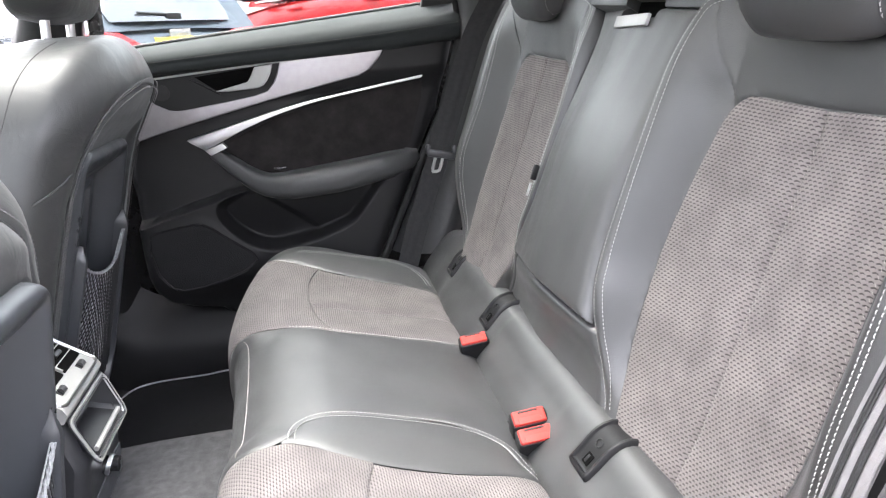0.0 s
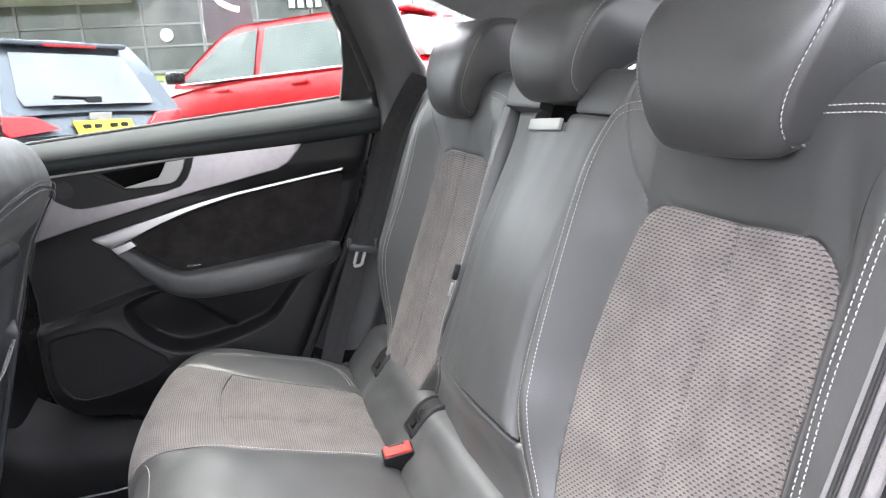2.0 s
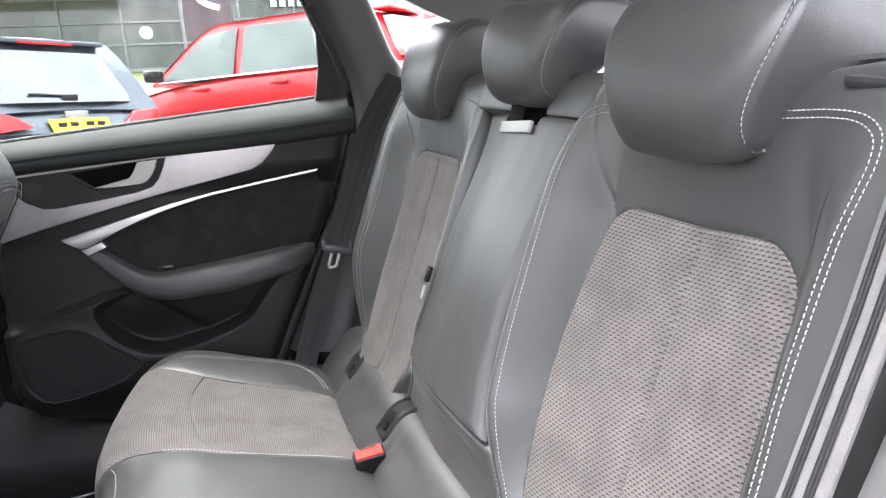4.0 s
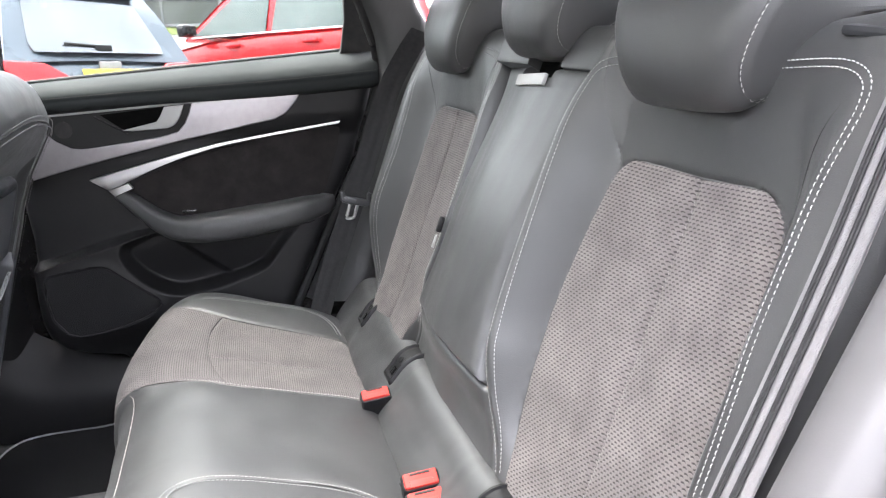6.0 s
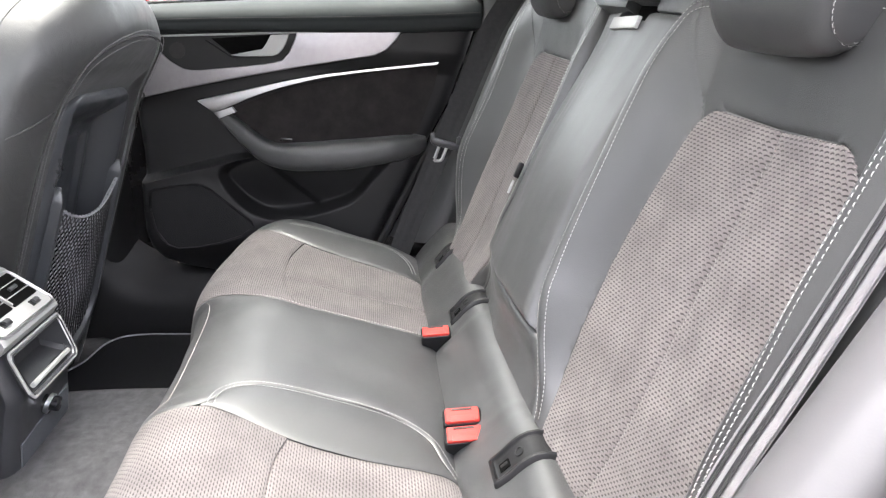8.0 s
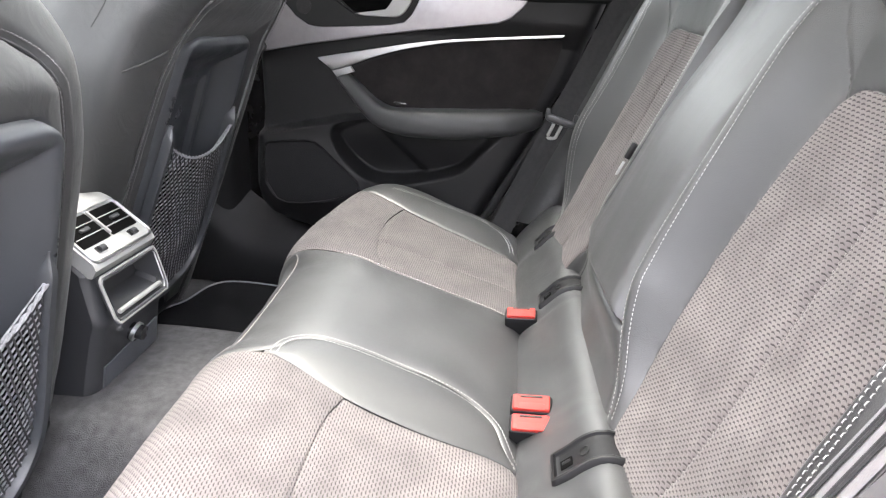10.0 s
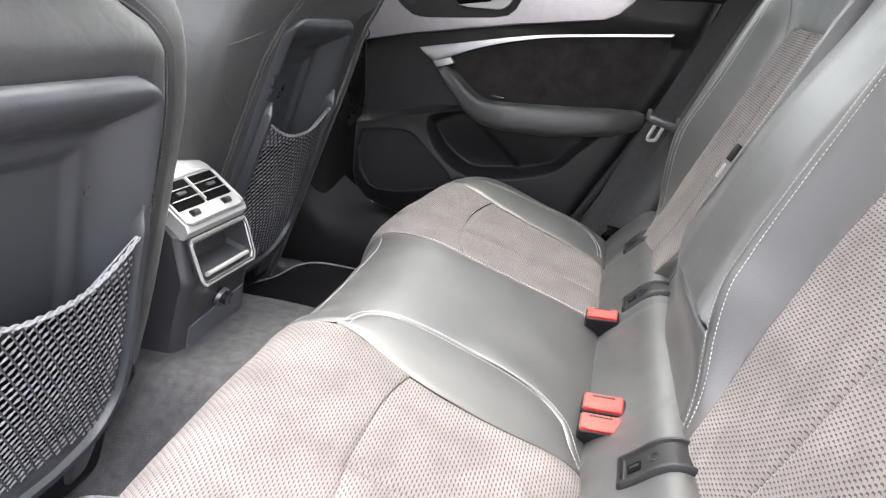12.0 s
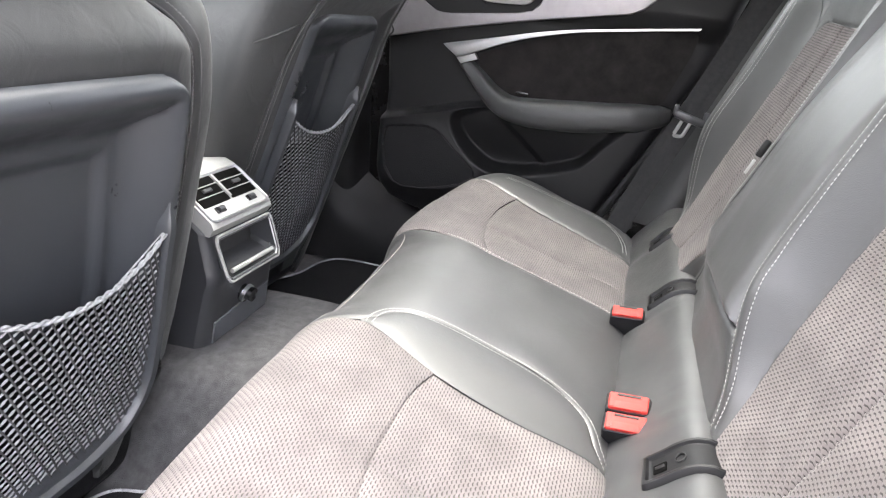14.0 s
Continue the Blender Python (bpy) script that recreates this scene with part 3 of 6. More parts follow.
def anchor_cover(x):
    """A cap that bends over the roll: two raised rails, a sunk panel between them, a slot and an embossed ring."""
    o = thing("anchor_cover", "dark grey plastic child-seat anchor cover set into the leather", "anchor cover", (x, 0.07, 0.43), group="child-seat anchors")
    last = len(ROLL) - 1
    k0 = 23.0
    w = np.r_[-1, -0.985, -0.95, -0.90, -0.82, -0.74, -0.70, -0.66, np.linspace(-0.6, 0.6, 13), 0.66, 0.70, 0.74, 0.82, 0.90, 0.95, 0.985, 1]
    ks = np.r_[k0, k0 + 0.15, k0 + 0.5, k0 + 1.0, k0 + 1.6, k0 + 2.0, k0 + 2.4, np.linspace(k0 + 3, last, 20)]
    rows = []
    for k in ks:
        front = min((k - k0) / 2.0, 1.0)
        half = 0.027 * (0.80 + 0.20 * math.sqrt(max(1 - (1 - front) ** 2, 0)))
        row = []
        for q in w:
            rim = min((1 - abs(q)) * half, (k - k0) * 0.004)
            h = -0.007 + 0.010 * (1 - math.exp(-rim / 0.0012)) - 0.0045 * float(smoothstep(0.0065, 0.0085, rim))
            row.append(on_roll(x + q * half, k, h))
        rows.append(row)
    part("cover", sheet(np.array(rows)), plastic, o, "black plastic cap with raised rails")
    tilt = lambda k: math.atan2(-(on_roll(x, k + 0.5, 0) - on_roll(x, k - 0.5, 0))[2], -(on_roll(x, k + 0.5, 0) - on_roll(x, k - 0.5, 0))[1])
    at = lambda dx, k, out: Matrix.Translation(Vector(on_roll(x + dx, k, out))) @ Matrix.Rotation(tilt(k), 4, "X")
    # No hole is cut: a shallow black block carries the slot's shade.
    part("slot", box((0.014, 0.014, 0.003), 0.001, at(-0.002, k0 + 5.0, -0.0014)), shade_black, o, "black block for the shaded anchor slot")
    part("hook", box((0.005, 0.010, 0.003), 0.001, at(-0.001, k0 + 5.0, -0.0008)), plastic, o)
    ring = [(0.0065 * math.cos(v), 0.005 * math.sin(v), 0) for v in np.linspace(0, 2 * math.pi, 24)]
    g = tube(ring, 0.0009, 6, cap=False)
    m = at(0.001, k0 + 10.5, -0.0006)
    part("symbol", (np.array([(m @ Vector(q))[:] for q in g[0]]), g[1], None), rubber, o, "round embossed child-seat sign")
    return o


for x in (-0.268, 0.172, 0.462):
    anchor_cover(x)


# ---- buckles ----
def buckle(x, y, z, tilt, turn, group="belt buckles"):
    o = thing("belt_buckle", "black belt buckle with a red release button, standing in the seat", "belt buckle", (x, y, z - 0.05), group=group)
    m = Matrix.Translation((x, y, z)) @ Matrix.Rotation(radians(turn), 4, "Z") @ Matrix.Rotation(radians(tilt), 4, "Y") @ Matrix.Rotation(radians(-6), 4, "X")
    part("body", box((0.026, 0.049, 0.075), 0.005, m @ Matrix.Translation((0, 0, -0.032)), 3), plastic, o)
    part("button", box((0.022, 0.043, 0.009), 0.003, m @ Matrix.Translation((-0.0005, 0, 0.0045)), 3), red, o, "red release button")
    part("dish", box((0.010, 0.030, 0.003), 0.0012, m @ Matrix.Translation((-0.0075, 0, 0.0085))), red, o)
    part("slot", box((0.003, 0.026, 0.002), 0.0005, m @ Matrix.Translation((0.0065, 0, 0.0088))), rubber, o, "black tongue slot")
    return o


buckle(-0.146, 0.126, 0.430, -22, 0)
buckle(-0.1735, 0.126, 0.420, -22, 0)
buckle(0.122, 0.137, 0.428, -16, 0)
# leather pocket rim round the pair
rim = even(curve([(-0.128, 0.150, 0.420), (-0.124, 0.112, 0.424), (-0.130, 0.098, 0.420), (-0.165, 0.094, 0.412), (-0.198, 0.096, 0.405), (-0.206, 0.112, 0.403)], 60), 0.004)
part("buckle_pocket_rim", tube(rim, 0.0024, 6), leather, bench_seat)

# ---- rear backrest ----
backrest = thing("rear_seat_back", "black leather rear seat back with grey knit cloth panels", "car seat", (0, 0, 0.45))
back_thread, fine_thread = [], []


def sew_back(sign, pts, offsets, pitch=0.005, rows=back_thread, **more):
    """Thread along (across, up) points of an outer backrest."""
    q = even(curve(pts, 240), 0.003)
    t = np.gradient(q, axis=0)
    t /= np.linalg.norm(t, axis=1)[:, None] + 1e-12
    for off in offsets:
        P, n = back_at(sign, q[:, 0] - t[:, 1] * off, q[:, 1] + t[:, 0] * off)
        rows.append(stitches(P, n, pitch, lift=0.0010, **more))


for sg in (1, -1):
    part("outer_back", outer_backrest(sg), leather, backrest, "black leather outer backrest with raised bolsters")
    part("back_cloth", cloth_panel(sg, 0), cloth, backrest, "grey knit cloth back panel")
    part("back_cloth", cloth_panel(sg, 1), cloth, backrest, "grey knit cloth back panel")
    s = np.array([-0.085 if sg < 0 else -0.045, -0.03, -0.015, 0.0, 0.03, 0.07, 0.11, 0.18, 0.26, 0.33, 0.36])
    q = [*np.stack([sewn_in(s), s], 1), (0.181, 0.378), (0.197, 0.388), (0.222, 0.393), (0.25, 0.395)]
    sew_back(sg, q, (-0.0042, 0.0042), width=0.0011)
    s = np.array([-0.085, -0.06, -0.03, 0.0, 0.05, 0.1, 0.15, 0.2, 0.28, 0.335])
    q = [*np.stack([edge_out(s, sg) - 0.060 - 0.005 * smoothstep(0.1, 0.2, s) * smoothstep(0.34, 0.24, s), s], 1), (0.545, 0.360), (0.538, 0.377), (0.520, 0.388), (0.49, 0.393), (0.45, 0.394), (0.41, 0.394), (0.37, 0.394)]
    sew_back(sg, q, (-0.0029, 0.0029), pitch=0.0050, length=0.0037, width=0.0010)
    # crossed thread round the outer corner of the cloth
    s = np.linspace(-0.05, 0.262, 60)
    q = [*np.stack([cloth_out(s) - 0.003, s], 1), (0.474, 0.284), (0.455, 0.294), (0.43, 0.2965), (0.38, 0.2965), (0.32, 0.2965), (0.27, 0.2965)]
    sew_back(sg, q, (0.0,), pitch=0.0062, slant=0.8, length=0.004, width=0.0007, rows=fine_thread)
    # slanted thread along the seam in the middle of the cloth
    sew_back(sg, [(0.3625, q) for q in np.linspace(-0.07, 0.29, 40)], (0.0,), pitch=0.0075, slant=0.7, length=0.0045, width=0.0006, rows=fine_thread)
    # crease that runs from the shoulder down the outer bolster
    s = np.linspace(0.275, 0.372, 24)
    a = np.interp(s, [0.275, 0.31, 0.345, 0.372], [0.486, 0.497, 0.515, 0.532])
    part("seam", tube(back_at(sg, a, s, -0.0002)[0], 0.0007, 6), leather, backrest)
part("stitching", joined(back_thread), thread, backrest, "pale double stitching", stuff=True)
part("cloth_thread", joined(fine_thread), thread_grey, backrest, "grey slanted thread on the cloth", stuff=True)

x, s = np.meshgrid(np.linspace(-0.6, 0.6, 20), np.linspace(-0.2, 0.385, 20), indexing="ij")
part("back_board", sheet(on_back(x, s, np.full_like(x, -0.10))), suede, backrest, "black board behind the upholstery")

# folded centre armrest with a notch for the release bar
ARM_TOP, BAR_X, NOTCH_S = 0.380, -0.006, 0.364
arm_depth = lambda q: 0.004 - 0.022 * smoothstep(0.15, 0.38, q)
s = np.r_[np.linspace(0.0, 0.03, 14), np.linspace(0.04, 0.35, 44), NOTCH_S - 0.001, NOTCH_S, NOTCH_S + 0.0015, np.linspace(NOTCH_S + 0.004, ARM_TOP, 8)]
edges_u = [(BAR_X + g) / 0.15 for g in (-0.0535, -0.0525, 0.0525, 0.0535)]
u = np.unique(np.r_[-1, -0.995, -0.98, -0.96, np.linspace(-0.93, 0.93, 60), edges_u, 0.96, 0.98, 0.995, 1])
S, U = np.meshgrid(s, u, indexing="ij")
Wd = edge_in(S) - 0.0015
gap = np.minimum((1 - np.abs(U)) * Wd, np.minimum(S, ARM_TOP - S) * 1.3)
notch = (np.abs(U * 0.15 - BAR_X) < 0.053) & (S > NOTCH_S + 0.0005)
wav = np.array([noise.noise((a * 5, q * 9, 31.0)) for a, q in zip(U.ravel(), S.ravel())]).reshape(U.shape)
D = arm_depth(S) + 0.004 * (1 - U**2) - 0.020 * smoothstep(-0.1, 1.0, U) - 0.018 * np.exp(-gap / 0.0045) - np.where(notch, 0.06, 0) + 0.0010 * wav
armrest = part("centre_armrest", sheet(on_back(U * Wd, S, D), np.stack([U * Wd, S], -1)), leather, backrest, "folded-up black leather centre armrest")
p0 = lambda x, s, d: Vector(on_back(x, s, d))


def on_back_block(size, x, s, d, bevel=0.003):
    m = Matrix.Translation(p0(x, s, d)) @ Matrix.Rotation(LEAN, 4, "X")
    return box(size, bevel, m)


part("release_bar", on_back_block((0.096, 0.006, 0.016), BAR_X, 0.358, -0.012, 0.002), silver, armrest, "silver release bar")
# Near-black block fills the notch to give the recess its shade.
part("recess", on_back_block((0.106, 0.01, 0.040), BAR_X, 0.384, -0.045, 0.001), shade_black, armrest, "black block for the shade behind the bar")

# leather below the armrest, with a rounded ledge along its top
s = np.r_[np.linspace(-0.15, -0.03, 36), np.linspace(-0.028, 0.004, 26)]
u = np.r_[-1, -0.99, -0.97, np.linspace(-0.94, 0.94, 50), 0.97, 0.99, 1]
S, U = np.meshgrid(s, u, indexing="ij")
Wd = edge_in(S) + 0.006
side = (1 - np.abs(U)) * Wd
D = rise_in(S) - 0.020 * smoothstep(-0.1, 1.0, U) + 0.010 * np.exp(-(((S + 0.016) / 0.022) ** 2)) * (1 - np.abs(U) ** 6) - 0.016 * np.clip((S + 0.010) / 0.014, 0, 1) ** 2 - 0.010 * np.exp(-side / 0.003)
part("lower_centre", sheet(on_back(U * Wd, S, D)), leather, backrest, "black leather below the armrest")
# leather above it, cut out over the notch
u = np.unique(np.r_[np.linspace(-1, 1, 40), [(BAR_X + g) / 0.172 for g in (-0.054, -0.0525, 0.0525, 0.054)]])
cut = np.where(np.abs(u * 0.172 - BAR_X) < 0.053, -0.05, 0.0)
s = np.r_[0.380, np.linspace(0.383, 0.402, 8)]
pts = [on_back(u * 0.172, 0.372, -0.065 + 0 * u)] + [on_back(u * 0.172, q, cut * (q < 0.390) - 0.022 - 0.012 * max(0.3 - (q - 0.378) / 0.01, 0) + 0 * u) for q in s]
for k in range(1, 7):
    w = k / 6 * math.pi / 2
    pts.append(on_back(u * 0.172, 0.402 + 0.036 * math.sin(w), -0.022 - 0.02 * (1 - math.cos(w)) + 0 * u))
pts.append(on_back(u * 0.172, 0.440, -0.16 + 0 * u))
part("upper_centre", sheet(np.array(pts)), leather, backrest, "black leather above the armrest")


# ---- head restraints ----
def restraint(name, cx, half, low, label, tall=1.0):
    """A padded head restraint that hooks over the backrest, with sewn side cheeks and two posts."""
    o = thing(name, label, "head restraint", on_back(cx, low, -0.03), group="rear head restraints")
    outline = curve([(-0.004, 0.0), (0.018, 0.020), (0.031, 0.062), (0.028, 0.112), (0.008, 0.150), (-0.03, 0.167), (-0.08, 0.170), (-0.13, 0.163), (-0.146, 0.146), (-0.138, 0.130),
                     (-0.112, 0.116), (-0.078, 0.086), (-0.046, 0.038), (-0.024, 0.003)], 84, True)
    outline = outline * np.array([1, tall])
    mid = np.array([-0.03, 0.085 * tall])
    cheek = 0.94

    def ring(u, grow=0.0):
        a = abs(u)
        t = max(0.0, (a - 0.76) / 0.24)
        inset = 0.018 * (1 - math.sqrt(max(1 - min(t, 1.0) ** 2, 0.0)))
        q = outline + np.array([-0.008 * u * u, 0.010 * max(a - 0.3, 0) ** 2])
        v = q - mid
        r = np.linalg.norm(v, axis=1)[:, None]
        q = mid + v * np.maximum(r - inset + grow, 0.004) / (r + 1e-9)
        if a > 1:
            q = mid + (q - mid) * max(0.0, 1 - (a - 1) * 40)
            a = 1.0 + (1 - (1 - (a - 1) * 40) ** 2) * 0.02
        wide = half * (0.69 + 0.31 * smoothstep(-0.01, 0.11, q[:, 1]))
        return on_back(cx + math.copysign(a, u) * wide, low + q[:, 1], q[:, 0])

    def pad(us):
        grow = [-0.0035 * math.exp(-abs(abs(w) - cheek) * half / 0.004) for w in us]
        return sheet(np.array([ring(w, g) for w, g in zip(us, grow)]), wrap=True)

    dense = lambda a, b: [a + (b - a) * t for t in (0, 0.01, 0.03, 0.07, 0.15, 0.3, 0.5, 0.7, 0.85, 0.93, 0.97, 0.99, 1)]
    part("front_pad", pad(dense(-cheek, cheek)), leather, o)
    ends = [cheek + (1 - cheek) * t for t in (0, 0.02, 0.06, 0.12, 0.25, 0.4, 0.55, 0.7, 0.8, 0.88, 0.94, 0.975, 0.99, 1)] + [1 + e for e in (0.004, 0.009, 0.014, 0.019, 0.0235)]
    for sg in (1, -1):
        v, f, uv = pad([sg * e for e in ends])
        n = len(outline)
        f = f + [list(range((len(ends) - 1) * n, len(ends) * n))]
        part("side_cheek", (v, f, None), leather, o, "sewn side cheek")
        rows = []
        for off in (0.004, -0.0045):
            P = ring(sg * (cheek + off / half), 0.0006)
            P = np.vstack([P, P[:1]])
            c0 = on_back(cx, low + mid[1], mid[0])
            nn = P - c0
            nn[:, 0] = 0
            nn /= np.linalg.norm(nn, axis=1)[:, None]
            rows.append(stitches(P, nn, 0.0052, width=0.0011 if off > 0 else 0.0007, lift=0.001))
        under = ring(sg * 0.985, 0.0006)[46:84]
        nn = under - on_back(cx, low + mid[1], mid[0])
        nn[:, 0] = sg * 0.05
        nn /= np.linalg.norm(nn, axis=1)[:, None]
        rows.append(stitches(under, nn, 0.0052, width=0.0011, lift=0.001))
        part("stitching", joined([rows[0], rows[2]]), thread, o, "pale stitching", stuff=True)
        post = [on_back(cx + sg * half * 0.45, q, d) for q, d in ((0.40, -0.105), (low + 0.12, -0.10))]
        part("post", tube(post, 0.006, 12), chrome, o, "polished metal post")
        foot = [on_back(cx + sg * half * 0.45, q, -0.105) for q in (0.425, 0.436)]
        part("post_collar", tube(foot, 0.016, 16), plastic, o)
    return o


restraint("rear_head_restraint", -0.344, 0.124, 0.352, "black leather head restraint with pale sewn side cheeks, pushed down")
restraint("rear_head_restraint", 0.404, 0.124, 0.352, "black leather head restraint with pale sewn side cheeks, pushed down")
restraint("rear_head_restraint", 0.012, 0.118, 0.388, "smaller black leather middle head restraint with pale stitching", 0.85)

# ---- far rear door ----
def inside(y, z, poly, soft):
    """1 inside an outline, 0 outside, with a soft border of that width."""
    p = np.asarray(poly, float)
    q = np.roll(p, -1, 0)
    best, odd = np.full(y.shape, 1e9), np.zeros(y.shape, bool)
    for (ay, az), (by, bz) in zip(p, q):
        t = np.clip(((y - ay) * (by - ay) + (z - az) * (bz - az)) / ((by - ay) ** 2 + (bz - az) ** 2 + 1e-12), 0, 1)
        best = np.minimum(best, np.hypot(y - ay - t * (by - ay), z - az - t * (bz - az)))
        hit = ((az > z) != (bz > z)) & (y < (by - ay) * (z - az) / (bz - az + 1e-12) + ay)
        odd ^= hit
    return smoothstep(-soft / 2, soft / 2, np.where(odd, best, -best))


DOOR_X = 0.76
glass_z = lambda y: 0.9985 - 0.077 * y
door = thing("rear_door", "closed black car door with suede insert, grey inlay and chrome trims", "car door", (0.78, 0.4, 0.33))
POCKET = curve([(0.583, 0.562), (0.577, 0.585), (0.55, 0.600), (0.515, 0.612), (0.44, 0.615), (0.30, 0.615), (0.215, 0.612), (0.224, 0.592), (0.250, 0.564), (0.272, 0.536), (0.298, 0.514), (0.36, 0.492), (0.438, 0.476), (0.484, 0.475), (0.520, 0.490), (0.558, 0.522)], 120, True)
LOWER = np.vstack([[(0.9, 0.52), (0.757, 0.556), (0.65, 0.585), (0.56, 0.608), (0.50, 0.618), (0.42, 0.59), (0.25, 0.605), (0.18, 0.615), (0.08, 0.66)], [(0.0, 0.66), (0.0, 0.2), (0.9, 0.2)]])
SPEAKER = [(0.748, 0.526), (0.737, 0.535), (0.70, 0.542), (0.65, 0.547), (0.63, 0.545), (0.612, 0.535), (0.585, 0.511), (0.552, 0.484), (0.525, 0.462), (0.520, 0.447), (0.55, 0.425), (0.60, 0.408), (0.65, 0.397), (0.695, 0.394), (0.718, 0.403), (0.742, 0.438), (0.750, 0.485)]
REAR_EDGE = lambda z: np.interp(z, [0.30, 0.426, 0.598, 0.749, 0.906, 0.97], [0.285, 0.222, 0.138, 0.06, 0.012, 0.0])
z = np.linspace(0.30, 0.910, 240)
t = np.linspace(0, 1, 300)
Z, T = np.meshgrid(z, t, indexing="ij")
front = np.interp(Z, [0.30, 0.335, 0.347, 0.362, 0.39, 0.43, 0.48, 0.61, 0.955], [0.58, 0.63, 0.70, 0.742, 0.763, 0.772, 0.774, 0.772, 0.80])
Y = REAR_EDGE(Z) + (front - REAR_EDGE(Z)) * T
pocket = inside(Y, Z, POCKET, 0.026)
# the hollow is deepest behind its lower lip and runs out towards the armrest; a fold crosses its back
fold = (Y - 0.362) * 0.087 - (Z - 0.493) * 0.102
into = (0.016 + 0.020 * smoothstep(0.60, 0.49, Z)) + 0.010 * smoothstep(-0.0012, 0.0012, fold)
Wd = 0.012 + 0.038 * inside(Y, Z, LOWER, 0.016) - into * pocket
Wd += -0.008 * inside(Y, Z, SPEAKER, 0.005) + 0.006 * inside(Y, Z, curve(np.array(SPEAKER), 60, True), 0.05)
Wd += 0.022 * smoothstep(0.80, 0.86, Z)
Wd -= 0.02 * smoothstep(0.42, 0.345, Z) * smoothstep(0.0, 0.3, T)
edge = np.minimum(np.minimum(T, 1 - T) * (front - REAR_EDGE(Z)), Z - 0.30)
Wd -= 0.03 * np.exp(-edge / 0.008)
crease = np.abs(Z - np.interp(Y, [0.51, 0.57, 0.65, 0.757, 0.9], [0.632, 0.61, 0.586, 0.552, 0.52]))
Wd += 0.002 * np.exp(-((crease / 0.005) ** 2)) * (Y > 0.53)
part("door_panel", sheet(np.stack([DOOR_X - Wd, Y, Z], -1)), plastic, door, "moulded black door panel with map pocket")
part("speaker_grille", plate(np.array(SPEAKER) * 0.985 + np.array([0.0097, 0.0073]), 0.004, lambda y, q, w: (DOOR_X - 0.045 - w, y, q), 0.002), speaker_mesh, door, "black perforated speaker grille")
ring = [(DOOR_X - 0.0505, 0.63 + 0.058 * math.cos(w), 0.475 + 0.058 * math.sin(w)) for w in np.linspace(0, 2 * math.pi, 60)]
disc = np.array([[(DOOR_X - 0.0502, 0.63 + r * math.cos(w), 0.475 + r * math.sin(w)) for w in np.linspace(0, 2 * math.pi, 60)] for r in (0.001, 0.03, 0.056)])
part("speaker_cone", sheet(disc), speaker_mesh, door, "round dark speaker behind the grille")
rim = np.array([*SPEAKER, SPEAKER[0]])
part("grille_edge", tube(np.stack([np.full(len(rim), DOOR_X - 0.049), rim[:, 0], rim[:, 1]], 1), 0.0022, 6, cap=False), plastic, door)

# padded sill under the window
prof = curve([(0.808, 0.0), (0.785, -0.003), (0.76, -0.010), (0.737, -0.019), (0.716, -0.031), (0.704, -0.045), (0.7005, -0.056), (0.703, -0.062), (0.7035, -0.073), (0.709, -0.084), (0.722, -0.09), (0.74, -0.092)], 40)
ys = np.linspace(0.002, 0.80, 60)
squeeze = lambda y: 1.0 - 0.28 * smoothstep(0.1, 0.75, y)
part("padded_sill", sheet(np.array([[(px, y, glass_z(y) + pz * squeeze(y)) for px, pz in prof] for y in ys])), sill_leather, door, "black padded window sill")
P = np.array([(0.6998, y, glass_z(y) - 0.0535 * squeeze(y)) for y in ys])
part("sill_stitching", stitches(P, np.broadcast_to((-1.0, 0, 0.3), P.shape), 0.006, width=0.0012, lift=0.001), thread_dark, door, stuff=True)
part("window_seal", tube([(0.792, y, glass_z(y) + 0.001) for y in ys], 0.004, 8), rubber, door)

# grey inlay with the handle recess left open
INLAY = [(0.176, 0.9025), (0.194, 0.9035), (0.309, 0.895), (0.409, 0.8885), (0.418, 0.865), (0.428, 0.845), (0.443, 0.829), (0.474, 0.821), (0.536, 0.813), (0.622, 0.803), (0.640, 0.8025), (0.657, 0.805), (0.684, 0.82), (0.709, 0.844), (0.727, 0.861), (0.80, 0.866),
         (0.80, 0.728), (0.749, 0.740), (0.665, 0.761), (0.54, 0.788), (0.413, 0.814), (0.349, 0.825), (0.284, 0.837), (0.238, 0.845), (0.211, 0.858), (0.187, 0.883)]
part("inlay", plate(INLAY, 0.026, lambda y, q, w: (DOOR_X - 0.016 - w + 0.03 * (0.88 - q), y, q), 0.004), inlay, door, "grey brushed inlay")
part("handle_recess", plate([(0.400, 0.893), (0.410, 0.86), (0.425, 0.835), (0.44, 0.822), (0.54, 0.806), (0.622, 0.796), (0.66, 0.797), (0.69, 0.815), (0.735, 0.858), (0.79, 0.862), (0.79, 0.871), (0.6, 0.882)], 0.003, lambda y, q, w: (DOOR_X - 0.0345 - w, y, q), 0.0), plastic, door, "black recess round the handle")
# Shade behind the lever, painted as a flat black patch.
part("handle_shade", plate([(0.594, 0.871), (0.45, 0.884), (0.47, 0.851), (0.551, 0.838)], 0.002, lambda y, q, w: (DOOR_X - 0.0365 - w, y, q), 0.0), shade_black, door, "flat black patch for the shade behind the handle")
part("tweeter", tube([(DOOR_X - 0.0388, 0.668, 0.843), (DOOR_X - 0.034, 0.668, 0.843)], 0.017, 24, up=(0, 0, 1)), rubber, door, "small round tweeter")
part("chrome_strip", tube([(DOOR_X - 0.041, y, 0.9135 - 0.0585 * y) for y in np.linspace(0.172, 0.80, 40)], 0.0026, 6), silver, door, "thin bright strip")
